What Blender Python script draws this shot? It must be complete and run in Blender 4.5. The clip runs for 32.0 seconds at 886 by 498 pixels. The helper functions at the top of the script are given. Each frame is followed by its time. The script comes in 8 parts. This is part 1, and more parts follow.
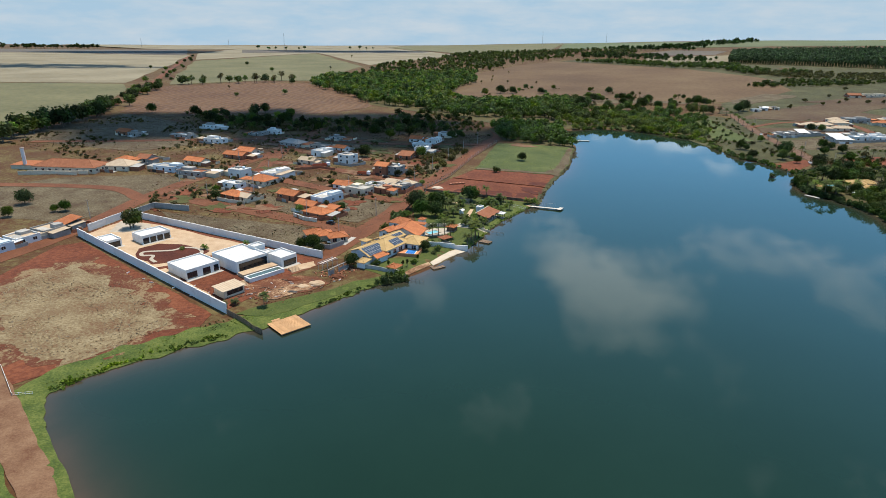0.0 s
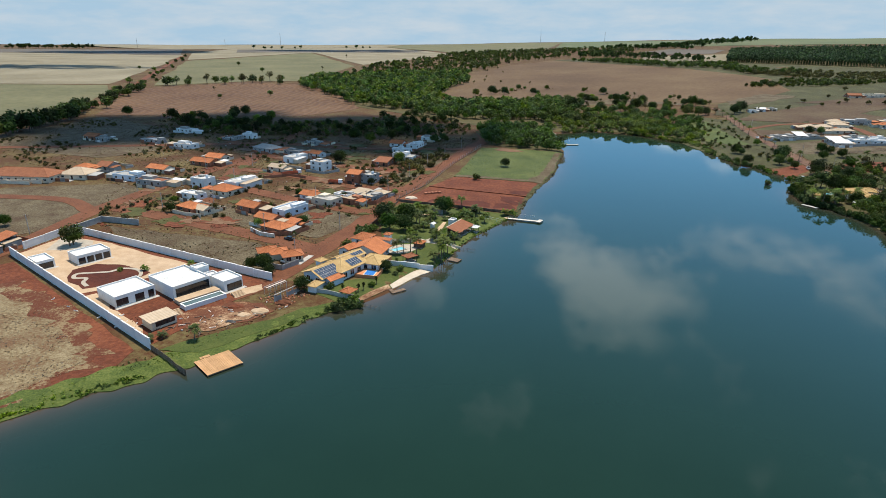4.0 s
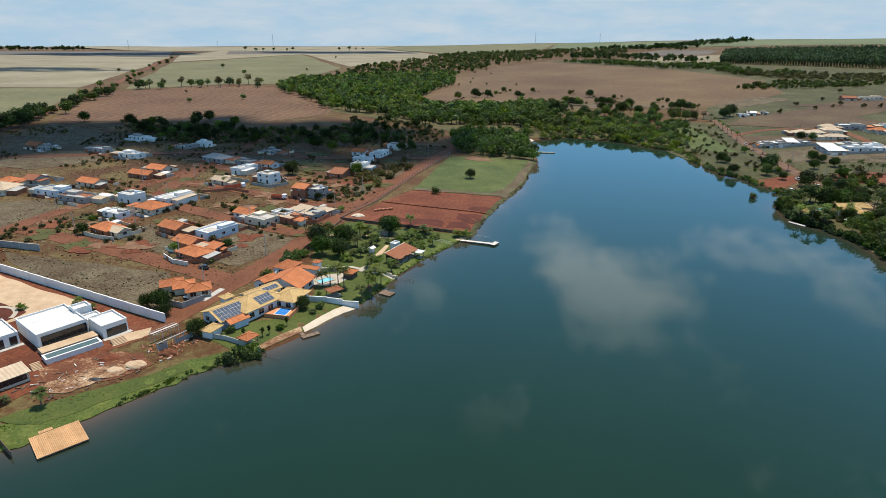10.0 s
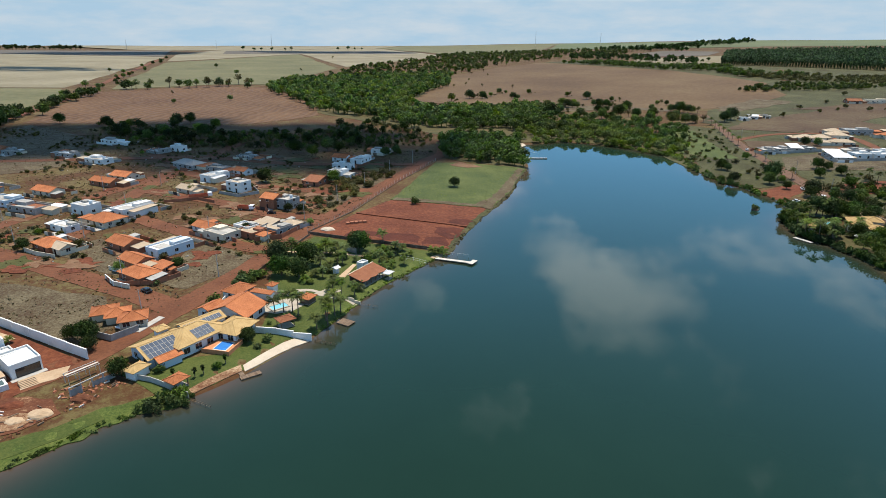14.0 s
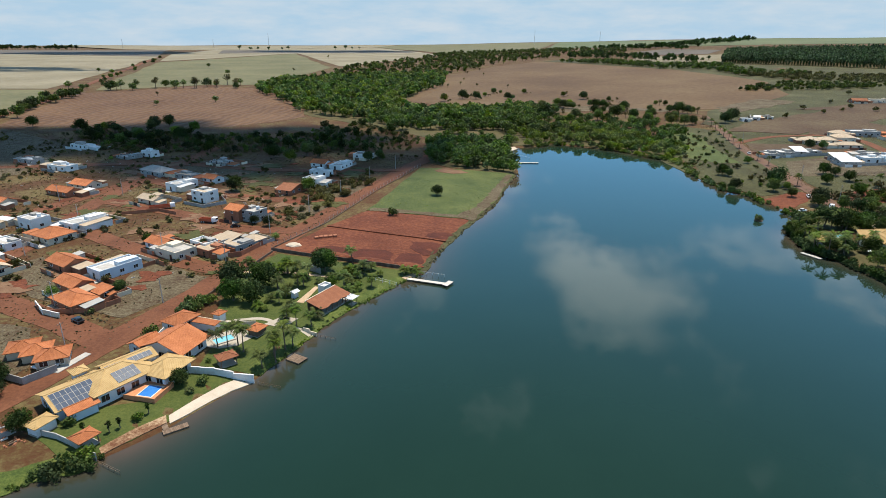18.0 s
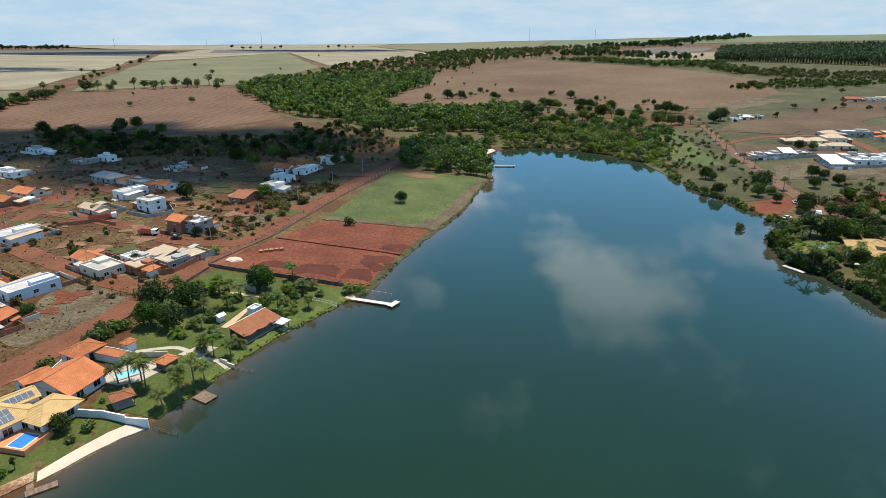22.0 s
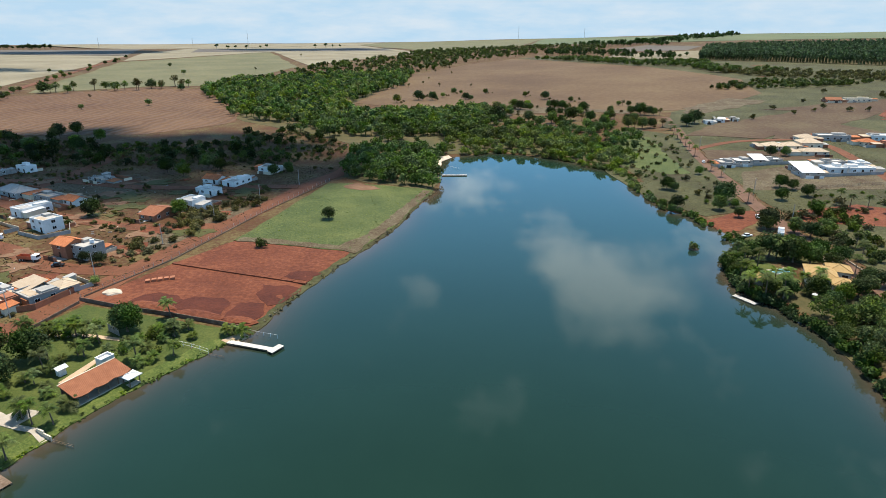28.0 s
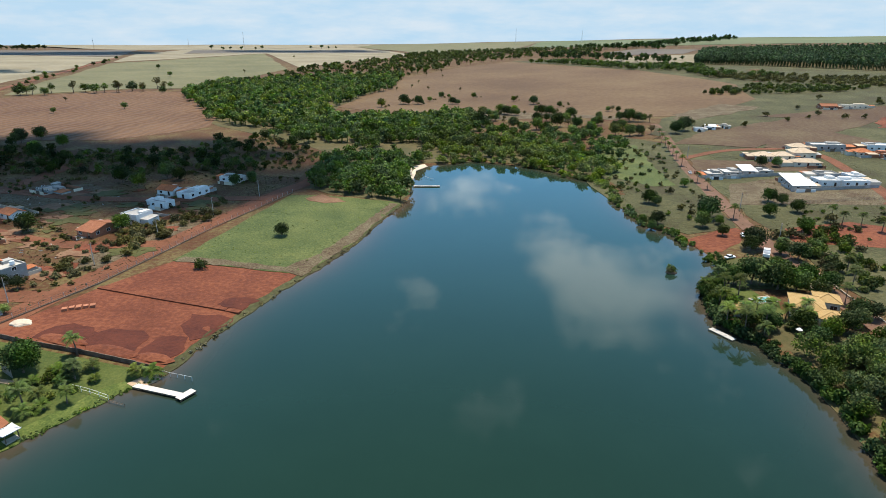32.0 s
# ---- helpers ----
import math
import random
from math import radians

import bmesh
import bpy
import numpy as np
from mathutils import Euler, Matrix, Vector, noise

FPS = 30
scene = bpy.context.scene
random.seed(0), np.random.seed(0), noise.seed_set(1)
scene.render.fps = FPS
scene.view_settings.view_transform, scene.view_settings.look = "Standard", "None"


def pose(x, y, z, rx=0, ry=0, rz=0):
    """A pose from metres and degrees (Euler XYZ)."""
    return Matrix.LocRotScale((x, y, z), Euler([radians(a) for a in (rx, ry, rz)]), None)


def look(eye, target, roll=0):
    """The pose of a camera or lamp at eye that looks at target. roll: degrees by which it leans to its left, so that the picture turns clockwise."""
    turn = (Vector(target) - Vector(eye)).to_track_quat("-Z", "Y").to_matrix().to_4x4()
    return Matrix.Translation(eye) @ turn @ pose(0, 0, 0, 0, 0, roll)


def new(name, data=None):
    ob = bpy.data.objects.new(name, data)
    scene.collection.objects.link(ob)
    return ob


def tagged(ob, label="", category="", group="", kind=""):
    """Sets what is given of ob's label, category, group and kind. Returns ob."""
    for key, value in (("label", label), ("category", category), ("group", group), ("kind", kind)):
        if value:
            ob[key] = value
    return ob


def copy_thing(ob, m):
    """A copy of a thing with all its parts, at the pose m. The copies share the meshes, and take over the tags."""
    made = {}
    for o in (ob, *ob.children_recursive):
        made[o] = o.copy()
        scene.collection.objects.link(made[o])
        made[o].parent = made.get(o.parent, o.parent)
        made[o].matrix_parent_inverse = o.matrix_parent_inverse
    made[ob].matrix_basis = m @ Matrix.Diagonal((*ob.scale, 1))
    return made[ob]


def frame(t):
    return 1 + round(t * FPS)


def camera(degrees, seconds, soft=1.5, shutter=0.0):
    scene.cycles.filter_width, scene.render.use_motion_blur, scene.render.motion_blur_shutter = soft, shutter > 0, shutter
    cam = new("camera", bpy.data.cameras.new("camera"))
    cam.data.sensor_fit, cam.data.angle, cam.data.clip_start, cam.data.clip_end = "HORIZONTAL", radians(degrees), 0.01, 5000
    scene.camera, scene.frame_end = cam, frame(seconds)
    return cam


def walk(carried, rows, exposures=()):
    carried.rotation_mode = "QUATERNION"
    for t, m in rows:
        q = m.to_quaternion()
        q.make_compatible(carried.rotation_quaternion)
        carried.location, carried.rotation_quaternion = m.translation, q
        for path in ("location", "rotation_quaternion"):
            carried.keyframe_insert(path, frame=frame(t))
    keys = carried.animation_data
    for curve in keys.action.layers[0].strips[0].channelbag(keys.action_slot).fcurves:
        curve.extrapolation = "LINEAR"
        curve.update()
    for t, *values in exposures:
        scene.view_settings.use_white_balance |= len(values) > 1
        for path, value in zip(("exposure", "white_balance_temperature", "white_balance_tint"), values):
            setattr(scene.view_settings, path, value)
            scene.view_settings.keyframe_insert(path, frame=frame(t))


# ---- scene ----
cam = camera(73.7, 32.0, soft=0.5)
EXPOSURE = 0.22
# seconds, eye, turn as pose() takes it; the lake's surface is z = 0
PATH = [
    (0, 0.00, 0.00, 80.00, 70.24, -0.52, 0.19),
    (0.5, 1.51, 2.60, 80.15, 70.23, -0.50, 0.20),
    (1, 3.08, 5.18, 80.28, 70.23, -0.49, 0.21),
    (1.5, 4.71, 7.78, 80.41, 70.22, -0.48, 0.22),
    (2, 6.36, 10.37, 80.44, 70.20, -0.47, 0.22),
    (2.5, 8.02, 12.97, 80.51, 70.19, -0.45, 0.22),
    (3, 9.77, 15.56, 80.56, 70.16, -0.43, 0.20),
    (3.5, 11.57, 18.12, 80.64, 70.15, -0.41, 0.19),
    (5.5, 18.56, 28.53, 80.75, 70.18, -0.36, 0.11),
    (6, 20.40, 30.99, 80.77, 70.21, -0.36, 0.11),
    (6.5, 22.28, 33.50, 80.76, 70.22, -0.36, 0.09),
    (7, 24.14, 36.03, 80.77, 70.22, -0.34, 0.07),
    (7.5, 26.05, 38.53, 80.80, 70.22, -0.32, 0.05),
    (8, 27.97, 41.04, 80.82, 70.23, -0.30, 0.03),
    (8.5, 29.93, 43.52, 80.85, 70.24, -0.29, 0.02),
    (9, 31.88, 46.03, 80.84, 70.25, -0.28, -0.00),
    (9.5, 33.88, 48.49, 80.82, 70.25, -0.28, -0.00),
    (10, 35.87, 51.00, 80.79, 70.25, -0.29, -0.01),
    (10.5, 37.61, 53.47, 80.80, 70.25, -0.30, -0.03),
    (11, 39.20, 56.10, 80.73, 70.25, -0.31, -0.02),
    (11.5, 40.65, 58.84, 80.67, 70.25, -0.34, 0.01),
    (12, 41.93, 61.60, 80.67, 70.25, -0.35, 0.04),
    (12.5, 43.14, 64.44, 80.63, 70.26, -0.38, 0.07),
    (13, 44.28, 67.28, 80.63, 70.25, -0.39, 0.10),
    (13.5, 45.31, 70.12, 80.58, 70.26, -0.41, 0.12),
    (14, 46.30, 73.02, 80.56, 70.26, -0.43, 0.12),
    (14.5, 47.16, 75.95, 80.51, 70.26, -0.45, 0.13),
    (16.5, 51.13, 87.36, 80.60, 70.19, -0.38, 0.14),
    (17, 52.58, 89.97, 80.51, 70.18, -0.36, 0.14),
    (17.5, 54.19, 92.55, 80.43, 70.17, -0.33, 0.13),
    (18, 55.93, 95.06, 80.38, 70.16, -0.29, 0.12),
    (18.5, 57.75, 97.51, 80.29, 70.15, -0.26, 0.10),
    (19, 59.68, 99.94, 80.19, 70.13, -0.24, 0.08),
    (19.5, 61.69, 102.29, 80.08, 70.11, -0.23, 0.06),
    (20, 63.80, 104.66, 80.00, 70.10, -0.19, 0.04),
    (20.5, 65.93, 106.96, 79.95, 70.09, -0.17, -0.00),
    (21, 68.10, 109.25, 79.83, 70.09, -0.15, -0.04),
    (21.5, 70.30, 111.50, 79.75, 70.07, -0.13, -0.07),
    (22, 72.53, 113.76, 79.65, 70.06, -0.10, -0.12),
    (22.5, 74.83, 116.00, 79.59, 70.05, -0.07, -0.16),
    (23, 77.11, 118.26, 79.59, 70.03, -0.05, -0.21),
    (23.5, 79.41, 120.52, 79.59, 70.02, -0.02, -0.26),
    (24, 81.75, 122.76, 79.61, 70.02, -0.01, -0.31),
    (24.5, 84.05, 125.01, 79.66, 70.01, -0.01, -0.35),
    (25, 86.43, 127.25, 79.66, 70.01, 0.02, -0.40),
    (25.5, 88.87, 129.46, 79.74, 70.00, 0.03, -0.45),
    (27.5, 98.51, 138.33, 80.41, 69.91, 0.03, -0.65),
    (28, 100.96, 140.61, 80.48, 69.91, 0.00, -0.70),
    (28.5, 103.40, 142.90, 80.54, 69.93, -0.03, -0.74),
    (29, 105.86, 145.11, 80.59, 69.94, -0.03, -0.78),
    (29.5, 108.25, 147.43, 80.61, 69.94, -0.09, -0.82),
    (30, 110.50, 149.81, 80.67, 69.96, -0.15, -0.84),
    (30.5, 112.49, 152.33, 80.78, 69.99, -0.18, -0.85),
    (31, 114.18, 154.95, 80.89, 70.02, -0.19, -0.82),
    (31.5, 115.54, 157.67, 81.04, 70.04, -0.19, -0.75),
    (32, 116.78, 160.42, 81.16, 70.09, -0.25, -0.72),
]
walk(cam, [(t, pose(x, y, z, rx, ry, rz)) for t, x, y, z, rx, ry, rz in PATH], [(0.0, EXPOSURE - 0.10), (12.0, EXPOSURE - 0.08), (18.0, EXPOSURE), (24.0, EXPOSURE + 0.12), (30.0, EXPOSURE + 0.2), (32.0, EXPOSURE + 0.2)])

# ---- world, sun ----
SUN_ELEVATION, SUN_TURN = 73.0, -28.0   # degrees up; degrees to the left of straight ahead
world = bpy.data.worlds.new("sky")
scene.world = world
world.use_nodes = True


def build_sky():
    nt = world.node_tree
    nt.nodes.clear()
    N, L = nt.nodes.new, nt.links.new
    out, bg, sky = N("ShaderNodeOutputWorld"), N("ShaderNodeBackground"), N("ShaderNodeTexSky")
    sky.sky_type, sky.sun_disc = "NISHITA", False
    sky.sun_elevation, sky.sun_rotation = radians(SUN_ELEVATION), radians(-SUN_TURN)
    sky.air_density, sky.dust_density, sky.ozone_density, sky.altitude = 1.0, 0.7, 1.0, 500
    co, sep, mapping = N("ShaderNodeTexCoord"), N("ShaderNodeSeparateXYZ"), N("ShaderNodeMapping")
    L(co.outputs["Generated"], sep.inputs[0])
    # cloud layer: the way up is projected on a flat layer, so clouds crowd towards the horizon
    up = N("ShaderNodeMath"); up.operation = "ADD"; up.inputs[1].default_value = 0.16
    L(sep.outputs["Z"], up.inputs[0])
    div = N("ShaderNodeVectorMath"); div.operation = "DIVIDE"
    comb = N("ShaderNodeCombineXYZ")
    for i in range(3):
        L(up.outputs[0], comb.inputs[i])
    L(co.outputs["Generated"], div.inputs[0]); L(comb.outputs[0], div.inputs[1])
    L(div.outputs[0], mapping.inputs[0])
    mapping.inputs["Location"].default_value = (CLOUD_X, CLOUD_Y, 0)
    mapping.inputs["Scale"].default_value = (1.0, 0.8, 0.0)
    big, fine = N("ShaderNodeTexNoise"), N("ShaderNodeTexNoise")
    big.inputs["Scale"].default_value, big.inputs["Detail"].default_value, big.inputs["Roughness"].default_value = 2.1, 8, 0.58
    L(mapping.outputs[0], big.inputs["Vector"])
    ramp = N("ShaderNodeValToRGB")
    ramp.color_ramp.elements[0].position, ramp.color_ramp.elements[1].position = 0.62, 0.86
    # the large cumulus that stands ahead over the lake's head, a small one beside it, a wide thin veil
    flat = N("ShaderNodeMapping"); flat.inputs["Scale"].default_value = (1, 0.75, 0); flat.inputs["Location"].default_value = (0, 0.40, 1.0)
    L(div.outputs[0], flat.inputs[0])
    wisps = N("ShaderNodeMath"); wisps.operation = "MULTIPLY_ADD"; wisps.inputs[1].default_value, wisps.inputs[2].default_value = 1.5, -0.25
    L(big.outputs["Fac"], wisps.inputs[0])
    cover = wisps.outputs[0]
    for cx, cy, inner, outer, most in ((0.47, 1.67, 0.02, 0.42, 0.32), (0.40, 1.46, 0.0, 0.30, 0.08), (-0.06, 1.58, 0.0, 0.15, 0.09), (-0.16, 1.50, 0.0, 0.13, 0.09), (0.85, 1.40, 0.1, 0.75, 0.06)):
        gap = N("ShaderNodeVectorMath"); gap.operation = "DISTANCE"; gap.inputs[1].default_value = (cx, cy, 1.0)
        L(flat.outputs[0], gap.inputs[0])
        heap = N("ShaderNodeMapRange"); heap.interpolation_type = "SMOOTHSTEP"
        heap.inputs["From Min"].default_value, heap.inputs["From Max"].default_value = inner, outer
        heap.inputs["To Min"].default_value, heap.inputs["To Max"].default_value = most, 0.0
        L(gap.outputs["Value"], heap.inputs["Value"])
        total = N("ShaderNodeMath"); total.operation = "ADD"
        L(cover, total.inputs[0]); L(heap.outputs[0], total.inputs[1])
        cover = total.outputs[0]
    L(cover, ramp.inputs[0])
    # low cloud banks by the horizon
    low = N("ShaderNodeMapping"); low.inputs["Scale"].default_value = (7, 7, 30)
    L(co.outputs["Generated"], low.inputs[0])
    fine.inputs["Scale"].default_value, fine.inputs["Detail"].default_value, fine.inputs["Roughness"].default_value = 1.4, 5, 0.6
    L(low.outputs[0], fine.inputs["Vector"])
    lowramp = N("ShaderNodeValToRGB")
    lowramp.color_ramp.elements[0].position, lowramp.color_ramp.elements[1].position = 0.36, 0.70
    L(fine.outputs["Fac"], lowramp.inputs[0])
    near = N("ShaderNodeMapRange")   # 1 at the horizon, 0 above twelve degrees
    near.inputs["From Min"].default_value, near.inputs["From Max"].default_value = 0.05, 0.14
    near.inputs["To Min"].default_value, near.inputs["To Max"].default_value = 1, 0
    L(sep.outputs["Z"], near.inputs["Value"])
    pick = N("ShaderNodeMix"); pick.data_type = "FLOAT"
    L(near.outputs[0], pick.inputs[0]); L(ramp.outputs[0], pick.inputs[2]); L(lowramp.outputs[0], pick.inputs[3])
    amount = N("ShaderNodeMath"); amount.operation = "MULTIPLY"; amount.inputs[1].default_value = 0.8
    L(pick.outputs[0], amount.inputs[0])
    # pale haze low over the land
    air = sky.outputs[0]
    for tint, lo, hi, most in ((BLUE, 0.3, 0.8, 0.85), (HAZE, 0.05, 0.19, 0.95)):
        haze = N("ShaderNodeMapRange"); haze.interpolation_type = "SMOOTHSTEP"
        haze.inputs["From Min"].default_value, haze.inputs["From Max"].default_value = lo, hi
        haze.inputs["To Min"].default_value, haze.inputs["To Max"].default_value = most, 0
        L(sep.outputs["Z"], haze.inputs["Value"])
        hazed = N("ShaderNodeMix"); hazed.data_type = "RGBA"
        hazed.inputs[7].default_value = (*tint, 1)
        L(haze.outputs[0], hazed.inputs[0]); L(air, hazed.inputs[6])
        air = hazed.outputs[2]
    mix = N("ShaderNodeMix"); mix.data_type = "RGBA"
    tone = N("ShaderNodeMix"); tone.data_type = "RGBA"
    tone.inputs[6].default_value, tone.inputs[7].default_value = (*HIGH_CLOUD, 1), (*CLOUD, 1)
    L(near.outputs[0], tone.inputs[0]); L(tone.outputs[2], mix.inputs[7])
    L(amount.outputs[0], mix.inputs[0]); L(hazed.outputs[2], mix.inputs[6])
    L(mix.outputs[2], bg.inputs[0])
    bg.inputs[1].default_value = SKY_STRENGTH
    L(bg.outputs[0], out.inputs[0])


SKY_STRENGTH, CLOUD_X, CLOUD_Y = 0.053, 3.3, 1.2
HAZE, BLUE, CLOUD = (7.0, 9.8, 12.1), (5.1, 13.5, 23.8), (10.2, 11.5, 12.6)
HIGH_CLOUD = (27.0, 31.0, 34.0)
build_sky()
sun_ob = new("sun", bpy.data.lights.new("sun", "SUN"))
sun_ob.data.energy, sun_ob.data.angle, sun_ob.data.color = 5.35, radians(0.53), (1.0, 0.925, 0.80)
_e, _a = radians(SUN_ELEVATION), radians(SUN_TURN)
SUN_WAY = Vector((-math.sin(_a) * math.cos(_e), math.cos(_a) * math.cos(_e), math.sin(_e)))
sun_ob.matrix_world = look(SUN_WAY * 3000, (0, 0, 0))


# ---- materials ----
def material(name, a, b, scale=1.0, rough=0.85, bump=0.0, fine=8.0, metal=0.0, detail=5.0, vary=0.0, space="world", third=None, spec=0.3, lo=0.35, hi=0.65, weight=0.4):
    """Two colours mixed by coarse and fine noise, in metres; vary: spread of value between objects."""
    m = bpy.data.materials.new(name)
    m.use_nodes = True
    nt = m.node_tree
    N, L = nt.nodes.new, nt.links.new
    bsdf = nt.nodes["Principled BSDF"]
    bsdf.inputs["Roughness"].default_value, bsdf.inputs["Metallic"].default_value = rough, metal
    bsdf.inputs["Specular IOR Level"].default_value = spec
    if space == "world":
        at = N("ShaderNodeNewGeometry").outputs["Position"]
    else:
        at = N("ShaderNodeTexCoord").outputs["Object"]
    n1, n2 = N("ShaderNodeTexNoise"), N("ShaderNodeTexNoise")
    n1.inputs["Scale"].default_value, n1.inputs["Detail"].default_value = scale, detail
    n2.inputs["Scale"].default_value, n2.inputs["Detail"].default_value, n2.inputs["Roughness"].default_value = scale * fine, 6, 0.65
    L(at, n1.inputs["Vector"]); L(at, n2.inputs["Vector"])
    mean = N("ShaderNodeMix"); mean.data_type = "FLOAT"; mean.inputs[0].default_value = weight
    L(n1.outputs["Fac"], mean.inputs[2]); L(n2.outputs["Fac"], mean.inputs[3])
    ramp = N("ShaderNodeValToRGB")
    e = ramp.color_ramp.elements
    e[0].position, e[0].color, e[1].position, e[1].color = lo, (*a, 1), hi, (*b, 1)
    if third:
        x = e.new((lo + hi) / 2); x.color = (*third, 1)
    L(mean.outputs[0], ramp.inputs[0])
    colour = ramp.outputs[0]
    if vary:
        info, hsv, rng = N("ShaderNodeObjectInfo"), N("ShaderNodeHueSaturation"), N("ShaderNodeMapRange")
        rng.inputs["To Min"].default_value, rng.inputs["To Max"].default_value = 1 - vary, 1 + vary
        L(info.outputs["Random"], rng.inputs["Value"]); L(rng.outputs[0], hsv.inputs["Value"]); L(colour, hsv.inputs["Color"])
        colour = hsv.outputs[0]
    L(colour, bsdf.inputs["Base Color"])
    if bump:
        bp = N("ShaderNodeBump"); bp.inputs["Strength"].default_value, bp.inputs["Distance"].default_value = bump, 0.5 / scale / fine
        L(mean.outputs[0], bp.inputs["Height"]); L(bp.outputs[0], bsdf.inputs["Normal"])
    return m


def leaf_material(name, a, b, vary=0.25):
    """Foliage: each leaf clump has its own green; a part of the light passes through."""
    m = material(name, a, b, 0.16, 0.7, 0, 5, spec=0.12, lo=0.38, hi=0.62, weight=0.5)
    nt = m.node_tree
    N, L = nt.nodes.new, nt.links.new
    bsdf = nt.nodes["Principled BSDF"]
    geo, info = N("ShaderNodeNewGeometry"), N("ShaderNodeObjectInfo")
    hsv, r1, r2, mul, h1 = N("ShaderNodeHueSaturation"), N("ShaderNodeMapRange"), N("ShaderNodeMapRange"), N("ShaderNodeMath"), N("ShaderNodeMapRange")
    r1.inputs["To Min"].default_value, r1.inputs["To Max"].default_value = 0.7, 1.32
    r2.inputs["To Min"].default_value, r2.inputs["To Max"].default_value = 1 - vary, 1 + vary
    h1.inputs["To Min"].default_value, h1.inputs["To Max"].default_value = 0.475, 0.515
    mul.operation = "MULTIPLY"
    L(geo.outputs["Random Per Island"], r1.inputs["Value"]); L(info.outputs["Random"], r2.inputs["Value"]); L(info.outputs["Random"], h1.inputs["Value"])
    L(r1.outputs[0], mul.inputs[0]); L(r2.outputs[0], mul.inputs[1])
    wide, r3, mul2 = N("ShaderNodeTexNoise"), N("ShaderNodeMapRange"), N("ShaderNodeMath")   # stands of lighter and darker trees
    wide.inputs["Scale"].default_value, wide.inputs["Detail"].default_value = 0.07, 3
    L(geo.outputs["Position"], wide.inputs["Vector"])
    r3.inputs["From Min"].default_value, r3.inputs["From Max"].default_value = 0.35, 0.65
    r3.inputs["To Min"].default_value, r3.inputs["To Max"].default_value = 0.55, 1.4
    L(wide.outputs["Fac"], r3.inputs["Value"])
    mul2.operation = "MULTIPLY"
    L(mul.outputs[0], mul2.inputs[0]); L(r3.outputs[0], mul2.inputs[1])
    kind, r4 = N("ShaderNodeTexNoise"), N("ShaderNodeMapRange")   # fresh and greyish trees side by side
    kind.inputs["Scale"].default_value, kind.inputs["Detail"].default_value = 0.11, 4
    L(geo.outputs["Position"], kind.inputs["Vector"])
    r4.inputs["From Min"].default_value, r4.inputs["From Max"].default_value = 0.36, 0.62
    r4.inputs["To Min"].default_value, r4.inputs["To Max"].default_value = 0.74, 1.12
    L(kind.outputs["Fac"], r4.inputs["Value"]); L(r4.outputs[0], hsv.inputs["Saturation"])
    L(mul2.outputs[0], hsv.inputs["Value"]); L(h1.outputs[0], hsv.inputs["Hue"])
    L(bsdf.inputs["Base Color"].links[0].from_socket, hsv.inputs["Color"])
    L(hsv.outputs[0], bsdf.inputs["Base Color"])
    tr, mix, out = N("ShaderNodeBsdfTranslucent"), N("ShaderNodeMixShader"), nt.nodes["Material Output"]
    L(hsv.outputs[0], tr.inputs["Color"])
    mix.inputs[0].default_value = 0.22
    L(bsdf.outputs[0], mix.inputs[1]); L(tr.outputs[0], mix.inputs[2]); L(mix.outputs[0], out.inputs["Surface"])
    return m


def striped(m, width, turn, depth=0.3, colour=None, amount=0.5, distort=1.0):
    """Adds rows (furrows, roof tiles, planks, mown stripes) to a material, width metres apart."""
    nt = m.node_tree
    N, L = nt.nodes.new, nt.links.new
    bsdf = nt.nodes["Principled BSDF"]
    wave, mp, co = N("ShaderNodeTexWave"), N("ShaderNodeMapping"), N("ShaderNodeTexCoord")
    mp.inputs["Rotation"].default_value[2] = radians(turn)
    wave.inputs["Scale"].default_value = 1 / width / 3.18
    wave.inputs["Distortion"].default_value, wave.inputs["Detail"].default_value = distort, 2
    L(co.outputs["Object"], mp.inputs[0]); L(mp.outputs[0], wave.inputs["Vector"])
    bp = N("ShaderNodeBump"); bp.inputs["Strength"].default_value, bp.inputs["Distance"].default_value = depth, width * 0.3
    L(wave.outputs["Fac"], bp.inputs["Height"]); L(bp.outputs[0], bsdf.inputs["Normal"])
    if colour:
        mix, k = N("ShaderNodeMix"), N("ShaderNodeMath")
        mix.data_type = "RGBA"; mix.inputs[7].default_value = (*colour, 1)
        k.operation = "MULTIPLY"; k.inputs[1].default_value = amount
        L(wave.outputs["Fac"], k.inputs[0]); L(k.outputs[0], mix.inputs[0])
        L(bsdf.inputs["Base Color"].links[0].from_socket, mix.inputs[6]); L(mix.outputs[2], bsdf.inputs["Base Color"])
    return m


SOIL = material("red_soil", (0.0870, 0.0244, 0.0108), (0.1765, 0.0577, 0.0261), 0.05, 0.95, 0.7, 14, third=(0.1281, 0.0376, 0.0170), weight=0.6, lo=0.40, hi=0.61)
EARTH = material("mixed_dry_ground", (0.0700, 0.0280, 0.0098), (0.1150, 0.0870, 0.0330), 0.045, 0.95, 0.9, 12, third=(0.0800, 0.0440, 0.0155), lo=0.43, hi=0.58, weight=0.55)
DIRT_ROAD = material("dirt_road", (0.098, 0.036, 0.017), (0.168, 0.066, 0.033), 0.10, 0.95, 0.5, 11, weight=0.55, lo=0.38, hi=0.62)
DRY_GRASS = material("dry_grass", (0.058, 0.033, 0.017), (0.138, 0.112, 0.068), 0.12, 0.95, 1.0, 10, third=(0.090, 0.069, 0.039), weight=0.65, lo=0.41, hi=0.60)
